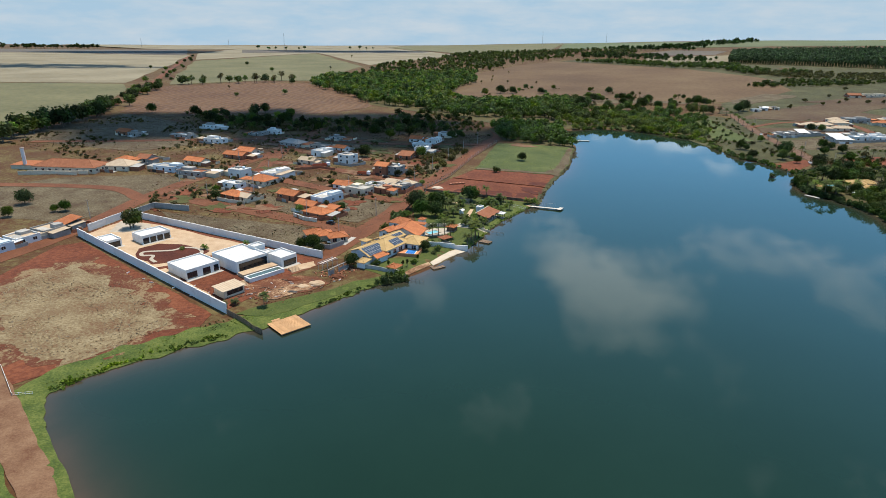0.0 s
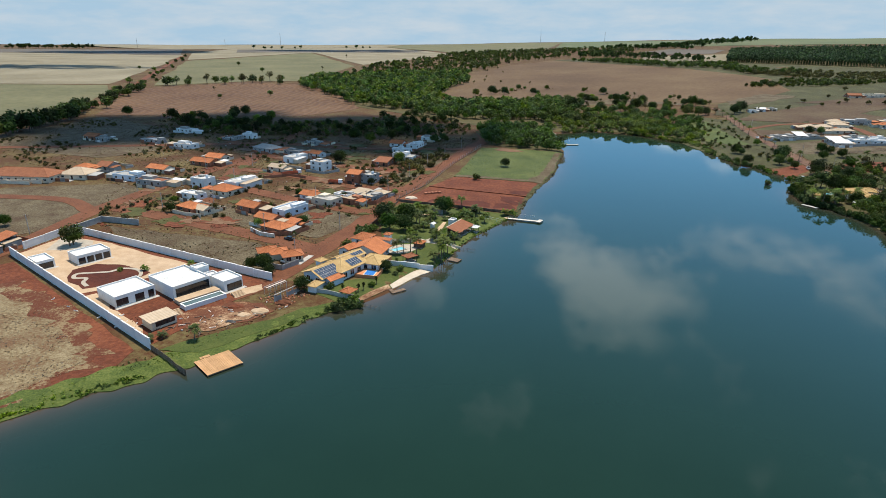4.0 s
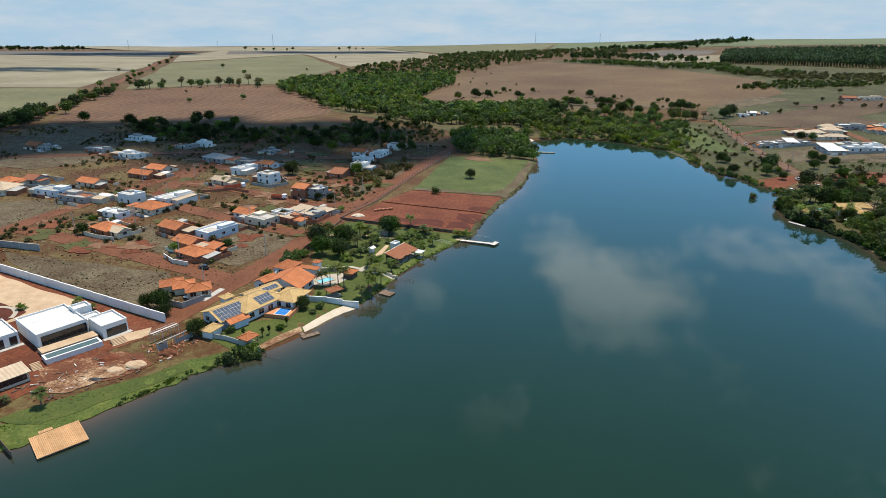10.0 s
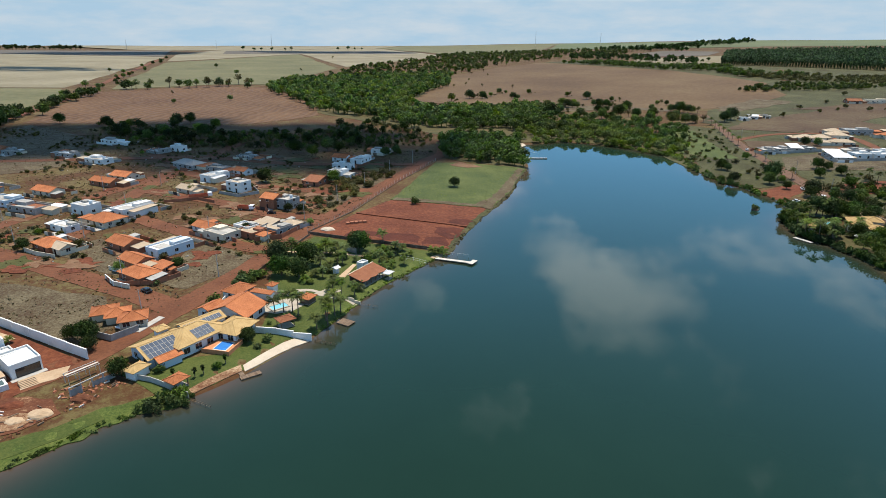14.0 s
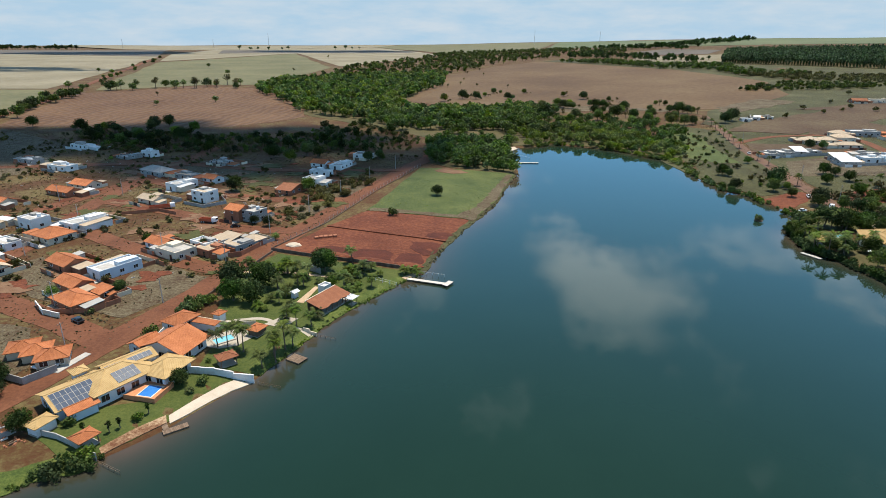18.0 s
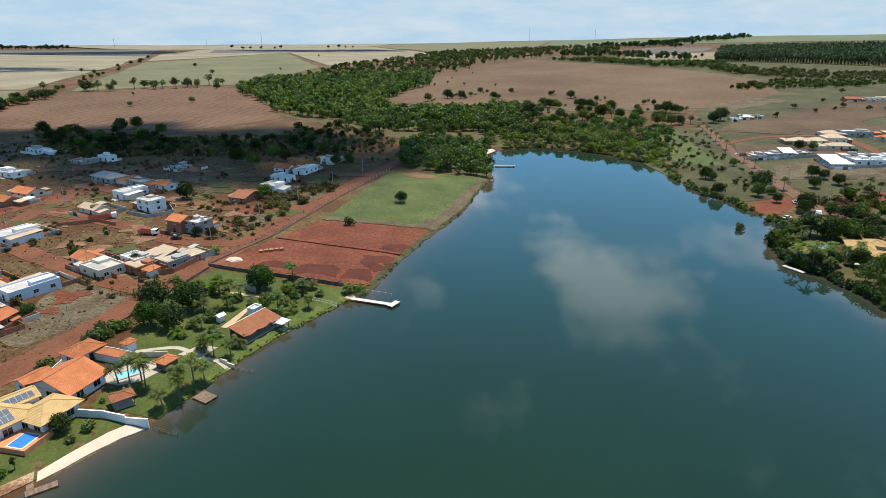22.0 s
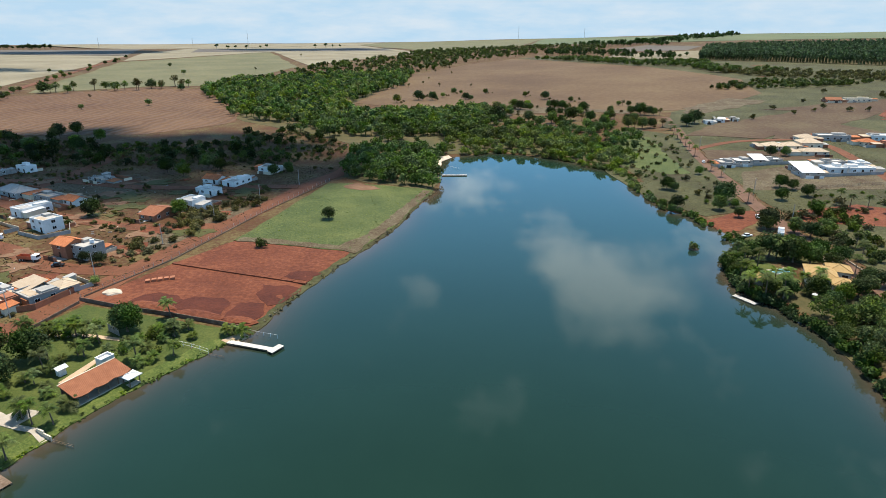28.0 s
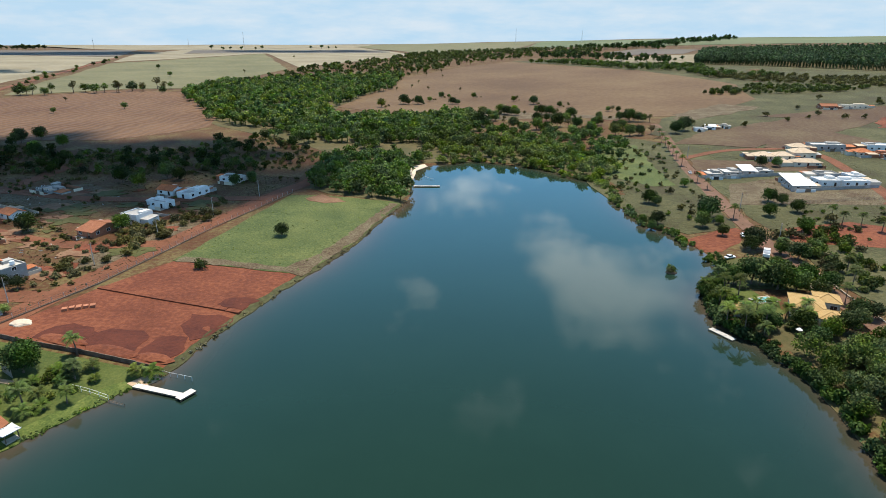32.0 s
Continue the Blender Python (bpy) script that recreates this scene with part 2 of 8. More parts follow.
SCRUB_LAND = material("green_brown_slope", (0.0400, 0.0320, 0.0135), (0.0860, 0.0800, 0.0350), 0.035, 0.95, 1.0, 18, third=(0.0510, 0.0530, 0.0190), weight=0.55, lo=0.40, hi=0.60)
STRAW_EDGE = material("thin_straw_over_red_soil", (0.0948, 0.0265, 0.0119), (0.2060, 0.1470, 0.0799), 0.16, 0.95, 0.9, 7, third=(0.1081, 0.0412, 0.0195), weight=0.55, lo=0.42, hi=0.57)
STRAW = material("straw_grass", (0.1288, 0.0706, 0.0357), (0.2472, 0.1960, 0.1148), 0.10, 0.95, 1.0, 12, third=(0.1700, 0.1274, 0.0697), weight=0.6, lo=0.41, hi=0.60)
BROWN_EARTH = material("brown_earth", (0.0571, 0.0312, 0.0168), (0.1021, 0.0741, 0.0387), 0.02, 0.95, 0.5, 18, third=(0.0736, 0.0446, 0.0242), weight=0.55, lo=0.39, hi=0.61)
LAWN = material("lawn", (0.0330, 0.0542, 0.0077), (0.0808, 0.0961, 0.0196), 0.12, 0.9, 0.7, 13, weight=0.55, lo=0.38, hi=0.62)
REED = material("bank_grass", (0.0352, 0.0563, 0.0088), (0.1144, 0.1320, 0.0299), 0.22, 0.9, 0.9, 8, third=(0.0660, 0.0924, 0.0158), weight=0.55, lo=0.38, hi=0.62)
MEADOW = material("green_meadow", (0.034, 0.052, 0.012), (0.104, 0.116, 0.034), 0.06, 0.92, 1.0, 20, third=(0.062, 0.082, 0.021), weight=0.62, lo=0.38, hi=0.62)
DARK_SOIL = material("freshly_dug_soil", (0.0477, 0.0114, 0.0067), (0.0975, 0.0256, 0.0125), 0.12, 0.95, 0.7, 9, weight=0.5)
UNDERWOOD = material("woodland_floor", (0.0420, 0.0450, 0.0144), (0.1050, 0.0800, 0.0336), 0.08, 0.95, 0.5, 10)
PALE_GREEN = material("pale_green_field", (0.084, 0.083, 0.038), (0.150, 0.138, 0.070), 0.009, 0.95, 0.2, 16, lo=0.36, hi=0.64, weight=0.5)
RIDGE_GREEN = material("green_ridge_field", (0.070, 0.092, 0.042), (0.120, 0.134, 0.066), 0.006, 0.95, 0.2, 12)
PALE_STRAW = material("pale_straw_field", (0.155, 0.132, 0.082), (0.235, 0.205, 0.138), 0.008, 0.95, 0.2, 14, lo=0.38, hi=0.62)
# dark ploughed ground; on the western plain its tone also paints in cloud shade
DARK_FIELD = material("dark_far_field", (0.075, 0.066, 0.056), (0.125, 0.105, 0.085), 0.01, 0.95, 0.2, 14)
PLOUGHED = striped(material("ploughed_red_field", (0.070, 0.032, 0.017), (0.135, 0.074, 0.039), 0.012, 0.95, 0.5, 30, third=(0.100, 0.053, 0.028), lo=0.38, hi=0.62, weight=0.5), 9.0, 5, 0.5, (0.165, 0.100, 0.057), 0.42, 7.0)
TAN_FIELD = material("tan_red_field", (0.0740, 0.0420, 0.0205), (0.1300, 0.0860, 0.0430), 0.007, 0.95, 0.2, 26, third=(0.1040, 0.0625, 0.0305), lo=0.38, hi=0.62, weight=0.45)
SAND = material("pale_sand", (0.4368, 0.3612, 0.2772), (0.5376, 0.4620, 0.3696), 0.4, 0.9, 0.2)
GRAVEL = material("tan_gravel", (0.36, 0.25, 0.155), (0.49, 0.365, 0.25), 0.3, 0.95, 0.3)
RUBBLE = material("building_rubble", (0.0979, 0.0333, 0.0161), (0.3399, 0.2058, 0.1190), 0.16, 0.95, 0.8, 8, third=(0.1288, 0.0490, 0.0238), weight=0.5, lo=0.42, hi=0.66)
SANDY = material("sand_trodden_into_red_soil", (0.115, 0.046, 0.022), (0.46, 0.33, 0.21), 0.22, 0.95, 0.6, 7, third=(0.25, 0.150, 0.085), weight=0.5, lo=0.40, hi=0.62)
ASPHALT = material("worn_red_asphalt", (0.0979, 0.0510, 0.0314), (0.1493, 0.0833, 0.0527), 0.2, 0.9, 0.2)
WHITE = material("white_paint", (0.5040, 0.4905, 0.4680), (0.6930, 0.6885, 0.6750), 0.3, 0.75, 0.05, 7, third=(0.6480, 0.6435, 0.6300), vary=0.06, lo=0.30, hi=0.60, weight=0.5)
BLUEWHITE = material("pale_blue_paint", (0.4680, 0.5400, 0.6120), (0.5400, 0.6030, 0.6570), 0.35, 0.7, 0.05)
CREAM = material("cream_plaster", (0.55, 0.46, 0.34), (0.66, 0.57, 0.44), 0.4, 0.8, 0.1, vary=0.1)
GREY = material("grey_cement_render", (0.25, 0.24, 0.225), (0.36, 0.345, 0.325), 0.5, 0.85, 0.15, vary=0.15)
BRICK = material("raw_clay_brick", (0.26, 0.098, 0.052), (0.35, 0.15, 0.085), 0.8, 0.9, 0.2, vary=0.12)
OCHRE_TILE = striped(material("ochre_roof_tiles", (0.33, 0.215, 0.085), (0.44, 0.30, 0.13), 0.5, 0.85, 0.1, 7, space="object"), 0.28, 0, 0.5, (0.26, 0.16, 0.06), 0.3, 0.4)
CLAY = striped(material("clay_roof_tiles", (0.25, 0.082, 0.032), (0.50, 0.190, 0.078), 0.35, 0.85, 0.15, 8, third=(0.39, 0.135, 0.052), vary=0.18, space="object", lo=0.34, hi=0.64, weight=0.55), 0.28, 0, 0.5, (0.27, 0.080, 0.03), 0.4, 0.4)
YELLOW_TILE = striped(material("straw_yellow_roof_tiles", (0.36, 0.235, 0.095), (0.53, 0.37, 0.17), 0.5, 0.8, 0.1, 7, third=(0.46, 0.31, 0.135), space="object", lo=0.36, hi=0.62, weight=0.5), 0.28, 0, 0.5, (0.30, 0.19, 0.08), 0.35, 0.4)
BROWN_TILE = striped(material("brown_roof_tiles", (0.21, 0.078, 0.038), (0.31, 0.125, 0.062), 0.5, 0.85, 0.1, 7, space="object"), 0.28, 0, 0.5, (0.14, 0.045, 0.02), 0.35, 0.4)
TAN_ROOF = striped(material("tan_fibre_roof", (0.37, 0.285, 0.20), (0.47, 0.375, 0.275), 0.5, 0.85, 0.1, 7, vary=0.1, space="object"), 0.9, 0, 0.4)
GREY_ROOF = striped(material("grey_fibre_cement_roof", (0.28, 0.27, 0.255), (0.39, 0.38, 0.36), 0.4, 0.85, 0.1, 7, vary=0.12, space="object"), 0.9, 0, 0.4)
METAL_ROOF = striped(material("white_metal_roof", (0.4350, 0.4306, 0.4176), (0.6786, 0.6743, 0.6655), 0.25, 0.5, 0.03, 8, third=(0.6090, 0.6046, 0.5960), vary=0.1, space="object", lo=0.32, hi=0.62, weight=0.5), 1.0, 0, 0.3)
CONCRETE = material("concrete", (0.33, 0.31, 0.285), (0.46, 0.44, 0.41), 0.7, 0.85, 0.15)
PALE_STONE = material("pale_paving", (0.3200, 0.2800, 0.2240), (0.4080, 0.3600, 0.2960), 0.6, 0.85, 0.1)
DECKWOOD = material("orange_deck_wood", (0.39, 0.215, 0.095), (0.50, 0.295, 0.145), 0.5, 0.7, 0.1, 9, vary=0.12)
OLDWOOD = material("weathered_wood", (0.13, 0.085, 0.055), (0.22, 0.155, 0.11), 1.5, 0.85, 0.2, vary=0.2)
PALEWOOD = material("bleached_planks", (0.50, 0.45, 0.40), (0.62, 0.57, 0.52), 0.8, 0.8, 0.1, 9, vary=0.1)
DARKMETAL = material("dark_metal", (0.035, 0.035, 0.037), (0.06, 0.06, 0.06), 2, 0.5, 0, metal=0.6)
GLASS_DARK = material("dark_window_glass", (0.012, 0.014, 0.016), (0.022, 0.025, 0.028), 1, 0.08, 0, spec=0.6)
SOLAR = material("solar_panel_cells", (0.030, 0.050, 0.085), (0.055, 0.080, 0.125), 0.9, 0.22, 0, spec=0.6)
POOL_WATER = material("blue_pool_water", (0.03, 0.16, 0.50), (0.05, 0.22, 0.58), 0.6, 0.06, 0.05, spec=0.5)
POOL_CYAN = material("turquoise_pool_water", (0.16, 0.44, 0.52), (0.22, 0.52, 0.60), 0.6, 0.06, 0.05, spec=0.5)
POOL_GREY = material("dark_green_pool_water", (0.050, 0.075, 0.060), (0.085, 0.110, 0.090), 0.6, 0.06, 0.05, spec=0.5)
ORANGE_PAVE = material("terracotta_paving", (0.46, 0.185, 0.085), (0.56, 0.25, 0.125), 1.0, 0.85, 0.1)
CAR_BLACK = material("black_car_paint", (0.012, 0.012, 0.013), (0.02, 0.02, 0.02), 1, 0.2, 0, spec=0.6)
CAR_WHITE = material("white_car_paint", (0.74, 0.74, 0.74), (0.8, 0.8, 0.8), 1, 0.25, 0, spec=0.6)
TRUCK_RED = material("faded_red_truck_body", (0.34, 0.075, 0.03), (0.44, 0.125, 0.055), 1, 0.6, 0.05)
RUBBER = material("black_rubber", (0.012, 0.012, 0.012), (0.025, 0.025, 0.025), 3, 0.9)
BARK = material("bark", (0.10, 0.07, 0.05), (0.17, 0.125, 0.095), 2.0, 0.95, 0.4)
LEAF = leaf_material("broad_leaves", (0.0410, 0.0735, 0.0120), (0.0960, 0.1420, 0.0270))
LEAF_DARK = leaf_material("dark_mango_leaves", (0.0189, 0.0396, 0.0079), (0.0454, 0.0756, 0.0144))
LEAF_BRIGHT = leaf_material("bright_green_leaves", (0.0754, 0.1190, 0.0152), (0.1630, 0.2000, 0.0350))
LEAF_DRY = leaf_material("sparse_olive_leaves", (0.0630, 0.0660, 0.0192), (0.1208, 0.1080, 0.0368))
LEAF_PALM = leaf_material("palm_fronds", (0.0401, 0.0728, 0.0115), (0.1040, 0.1365, 0.0289))
LEAF_EUC = leaf_material("eucalyptus_leaves", (0.042, 0.078, 0.030), (0.078, 0.125, 0.050))
LEAF_TUFT = leaf_material("dry_grass_blades", (0.105, 0.088, 0.042), (0.185, 0.160, 0.085))
OLD_WALL = material("weathered_brown_wall", (0.085, 0.052, 0.036), (0.19, 0.135, 0.10), 0.6, 0.9, 0.2)
DUST = material("pale_trodden_earth", (0.1081, 0.0490, 0.0255), (0.2112, 0.1274, 0.0748), 0.25, 0.95, 0.4, 9, weight=0.5)
WEEDS = material("low_green_weeds", (0.0357, 0.0400, 0.0104), (0.0924, 0.0800, 0.0272), 0.2, 0.95, 1.0, 9, third=(0.0609, 0.0640, 0.0176), weight=0.6)
LEAF_STRAW = leaf_material("straw_tufts", (0.20, 0.145, 0.085), (0.33, 0.27, 0.175))
CLOUD_WHITE = material("cloud", (0.80, 0.80, 0.80), (0.85, 0.85, 0.85), 0.01, 1.0)


def water_material():
    m = material("green_lake_water", (0.0070, 0.0228, 0.0155), (0.0092, 0.0282, 0.0195), 0.006, 0.07, 0, 6, spec=0.5)
    nt = m.node_tree
    N, L = nt.nodes.new, nt.links.new
    bsdf = nt.nodes["Principled BSDF"]
    bsdf.inputs["IOR"].default_value = 1.33
    geo, mp, a, b = N("ShaderNodeNewGeometry"), N("ShaderNodeMapping"), N("ShaderNodeTexNoise"), N("ShaderNodeTexNoise")
    mp.inputs["Rotation"].default_value[2], mp.inputs["Scale"].default_value = radians(25), (1.0, 0.45, 1)
    L(geo.outputs["Position"], mp.inputs[0])
    a.inputs["Scale"].default_value, a.inputs["Detail"].default_value = 0.42, 8
    b.inputs["Scale"].default_value, b.inputs["Detail"].default_value = 0.035, 3
    L(mp.outputs[0], a.inputs["Vector"]); L(mp.outputs[0], b.inputs["Vector"])
    # wind-ruffled and calm patches
    rough = N("ShaderNodeMapRange")
    rough.inputs["From Min"].default_value, rough.inputs["From Max"].default_value = 0.35, 0.65
    rough.inputs["To Min"].default_value, rough.inputs["To Max"].default_value = 0.02, 0.065
    L(b.outputs["Fac"], rough.inputs["Value"]); L(rough.outputs[0], bsdf.inputs["Roughness"])
    # the red lake bed in the shallows
    shoal, bed, drift, amount = N("ShaderNodeAttribute"), N("ShaderNodeMix"), N("ShaderNodeMapRange"), N("ShaderNodeMath")
    shoal.attribute_name, bed.data_type, amount.operation = "shoal", "RGBA", "MULTIPLY"
    bed.inputs[7].default_value = (0.078, 0.052, 0.036, 1)
    drift.inputs["From Min"].default_value, drift.inputs["From Max"].default_value = 0.3, 0.7
    drift.inputs["To Min"].default_value, drift.inputs["To Max"].default_value = 0.35, 1.0
    L(b.outputs["Fac"], drift.inputs["Value"]); L(drift.outputs[0], amount.inputs[0]); L(shoal.outputs["Fac"], amount.inputs[1])
    L(amount.outputs[0], bed.inputs[0]); L(bsdf.inputs["Base Color"].links[0].from_socket, bed.inputs[6]); L(bed.outputs[2], bsdf.inputs["Base Color"])
    bp = N("ShaderNodeBump"); bp.inputs["Strength"].default_value, bp.inputs["Distance"].default_value = 0.055, 0.14
    L(a.outputs["Fac"], bp.inputs["Height"]); L(bp.outputs[0], bsdf.inputs["Normal"])
    return m


LAKE = water_material()

# ---- the land's form ----
LEFT_SHORE = [(-10, -350), (-40, 50), (-58, 74), (-68, 86), (-75, 94), (-81, 100.5), (-88, 109), (-92.5, 115.5), (-93, 119), (-91.5, 122), (-84.5, 130.5), (-73, 140), (-64, 146), (-56, 151.5), (-48, 158),
              (-40, 167), (-34.5, 173.8), (-29.5, 179.2), (-22, 185.8), (-13.5, 191.3), (-4, 201.5), (0.5, 209), (5.8, 216.6), (9.6, 221.5), (11.5, 227), (14.5, 234), (18, 242.5), (21, 250.5), (25, 258.5), (29.2, 265), (33.3, 270.5),
              (37, 276.5), (42, 283.5), (47.5, 288.5), (50.2, 296.2), (53, 308), (57, 320), (62.5, 336), (67.5, 349), (78.3, 373.8), (85, 394), (90, 414), (97, 440), (101, 452), (103, 470)]
RIGHT_SHORE = [(102, 490), (104, 530), (112, 545), (126, 552), (148, 560), (186, 535), (200, 512), (212, 500), (213.5, 480), (210, 452), (211.5, 430), (212, 413.5), (219, 404), (220.5, 392), (224.5, 379), (223, 366),
               (219, 355), (210.5, 345.5), (205.5, 334), (203, 320), (203.5, 313), (206.5, 307), (209, 298), (211, 289), (211, 279), (208, 264), (206, 250), (207, 235), (213, 180), (225, 80), (240, -350)]


def smooth_step(a, b, x):
    t = np.clip((x - a) / (b - a), 0, 1)
    return t * t * (3 - 2 * t)


def curve_through(pts, n=4):
    p, out = np.array(pts, float), []
    for i in range(len(p) - 1):
        a, b, c, d = p[max(i - 1, 0)], p[i], p[i + 1], p[min(i + 2, len(p) - 1)]
        for k in range(n):
            t = k / n
            out.append(0.5 * (2 * b + (c - a) * t + (2 * a - 5 * b + 4 * c - d) * t * t + (3 * b - a - 3 * c + d) * t ** 3))
    return np.array(out + [p[-1]])


SHORE = np.vstack([LEFT_SHORE[:2], curve_through(LEFT_SHORE[2:] + RIGHT_SHORE[:-2], 3), RIGHT_SHORE[-2:]])


def shore_distance(x, y):
    """Metres from the waterline, less than 0 in the lake."""
    if x.size < 4000:
        a, b = SHORE, np.roll(SHORE, -1, 0)
        d, q = b - a, np.column_stack([x.ravel(), y.ravel()])[:, None]
        t = np.clip(((q - a) * d).sum(2) / ((d * d).sum(1) + 1e-9), 0, 1)
        best = ((q - a - t[..., None] * d) ** 2).sum(2).min(1).reshape(x.shape)
        rise = np.where(d[:, 1] == 0, 1e-12, d[:, 1])
        cross = ((a[:, 1] > q[..., 1]) != (b[:, 1] > q[..., 1])) & (q[..., 0] < d[:, 0] * (q[..., 1] - a[:, 1]) / rise + a[:, 0])
        return np.where(cross.sum(1).reshape(x.shape) % 2 == 1, -1, 1) * np.sqrt(best)
    best, inside = np.full(x.shape, 1e18), np.zeros(x.shape, bool)
    for i in range(len(SHORE)):
        (ax, ay), (bx, by) = SHORE[i], SHORE[(i + 1) % len(SHORE)]
        dx, dy = bx - ax, by - ay
        t = np.clip(((x - ax) * dx + (y - ay) * dy) / (dx * dx + dy * dy + 1e-9), 0, 1)
        best = np.minimum(best, (x - ax - t * dx) ** 2 + (y - ay - t * dy) ** 2)
        if ay != by:
            inside ^= ((ay > y) != (by > y)) & (x < (bx - ax) * (y - ay) / (by - ay) + ax)
    return np.where(inside, -1, 1) * np.sqrt(best)


def land(x, y):
    """The ground's height."""
    x, y = np.atleast_1d(np.asarray(x, float)), np.atleast_1d(np.asarray(y, float))
    d, r, az = shore_distance(x, y), np.hypot(x, y), np.degrees(np.arctan2(x - 100, np.maximum(y, 1.0)))
    right = smooth_step(-5, 25, np.degrees(np.arctan2(x - 130, np.maximum(y - 150, 1.0))))
    s, cap = 0.016 + 0.026 * right, 14 + 8 * right
    z = 0.9 * (1 - np.exp(-np.maximum(d, 0) / 2.5)) + cap * (1 - np.exp(-np.maximum(d, 0) * s / cap))
    z += np.interp(az, [-60, -5, 6, 15, 25, 40, 60], [0, 0, 14, 30, 50, 66, 70]) * smooth_step(700, 2800, r)
    z -= np.interp(az, [-60, -40, -5, 5], [26, 26, 5, 0]) * smooth_step(2200, 4600, r)
    z += 1.6 * np.sin(x / 170 + 1) * np.sin(y / 210) * smooth_step(350, 900, r)
    return np.where(d > 0, z, -2.2 * (1 - np.exp(np.minimum(d, 0) / 6)))


def ground_z(x, y):
    return float(land(x, y)[0])


def axis(lo, hi, step, far, grow=1.06):
    a = list(np.arange(lo, hi + step / 2, step))
    s = step
    while a[-1] < far:
        s *= grow
        a.append(a[-1] + s)
    s = step
    while a[0] > -far:
        s *= grow
        a.insert(0, a[0] - s)
    return np.array(a)


def mesh_object(name, verts, faces, mat, smooth=False):
    me = bpy.data.meshes.new(name)
    me.from_pydata([tuple(v) for v in verts], [], faces)
    me.materials.append(mat)
    if smooth:
        me.polygons.foreach_set("use_smooth", [True] * len(me.polygons))
    me.update()
    return new(name, me)


def build_ground():
    xs, ys = axis(-270, 330, 3.0, 4950), axis(60, 600, 3.0, 4950)
    X, Y = np.meshgrid(xs, ys)
    Z = land(X.ravel(), Y.ravel())
    n, m = len(xs), len(ys)
    v = np.column_stack([X.ravel(), Y.ravel(), Z])
    i = (np.arange(m - 1)[:, None] * n + np.arange(n - 1)).ravel()
    f = np.column_stack([i, i + 1, i + n + 1, i + n]).tolist()
    return tagged(mesh_object("ground", v.tolist(), f, EARTH, True), "red earth with sparse dry grass reaching to the horizon", "ground", kind="structure")


build_ground()


def build_water():
    """The lake's sheet; shoal is 1 at the waterline and fades over a few metres, where the red bed shows through."""
    xs, ys = axis(-105, 250, 3.2, 300), axis(60, 570, 3.2, 600)
    X, Y = np.meshgrid(xs, ys)
    x, y, n, m = X.ravel(), Y.ravel(), len(xs), len(ys)
    i = (np.arange(m - 1)[:, None] * n + np.arange(n - 1)).ravel()
    ob = mesh_object("water", np.column_stack([x, y, 0 * x]).tolist(), np.column_stack([i, i + 1, i + n + 1, i + n]).tolist(), LAKE)
    ob.data.attributes.new("shoal", "FLOAT", "POINT").data.foreach_set("value", np.exp(np.minimum(shore_distance(x, y) + 0.8, 0) / 5.0))
    return ob


water = build_water()
tagged(water, "calm dark green lake water mirroring white clouds", "lake", kind="structure")


def wavy(poly, amount, step):
    """A closed outline with an uneven edge."""
    out, n = [], len(poly)
    for k in range(n):
        a, b = Vector(poly[k]), Vector(poly[(k + 1) % n])
        parts = max(1, int((b - a).length / step))
        for j in range(parts):
            p = a.lerp(b, j / parts)
            w = noise.noise_vector(Vector((p.x / step / 2.3, p.y / step / 2.3, 3.7)))
            out.append((p.x + amount * w.x, p.y + amount * w.y))
    return out


def patch(name, poly, mat, label="", category="", lift=0.07, step=6.0, edge=0.0, edge_step=3.0, kind="structure"):
    """Ground cover laid on the land: an outline cut into cells and dropped on the ground."""
    bm = bmesh.new()
    pts = wavy(poly, edge, edge_step) if edge else poly
    bm.faces.new([bm.verts.new((x, y, 0)) for x, y in pts])
    for k in range(2):
        lo, hi = min(p[k] for p in pts), max(p[k] for p in pts)
        no = [0, 0, 0]
        no[k] = 1
        for c in np.arange(lo + step, hi, step):
            co = [0, 0, 0]
            co[k] = float(c)
            bmesh.ops.bisect_plane(bm, geom=bm.verts[:] + bm.edges[:] + bm.faces[:], plane_co=co, plane_no=no)
    bmesh.ops.triangulate(bm, faces=bm.faces[:])
    z = land([v.co.x for v in bm.verts], [v.co.y for v in bm.verts])
    for v, h in zip(bm.verts, z):
        v.co.z = max(h, 0.02) + lift
    rim = bmesh.ops.extrude_edge_only(bm, edges=[e for e in bm.edges if e.is_boundary])
    for v in rim["geom"]:
        if isinstance(v, bmesh.types.BMVert):
            v.co.z -= lift + 0.08
    bmesh.ops.recalc_face_normals(bm, faces=bm.faces[:])
    me = bpy.data.meshes.new(name)
    bm.to_mesh(me)
    bm.free()
    me.materials.append(mat)
    if len(me.polygons) and sum(p.normal.z for p in me.polygons) < 0:
        me.flip_normals()
    return tagged(new(name, me), label, category, kind=kind)


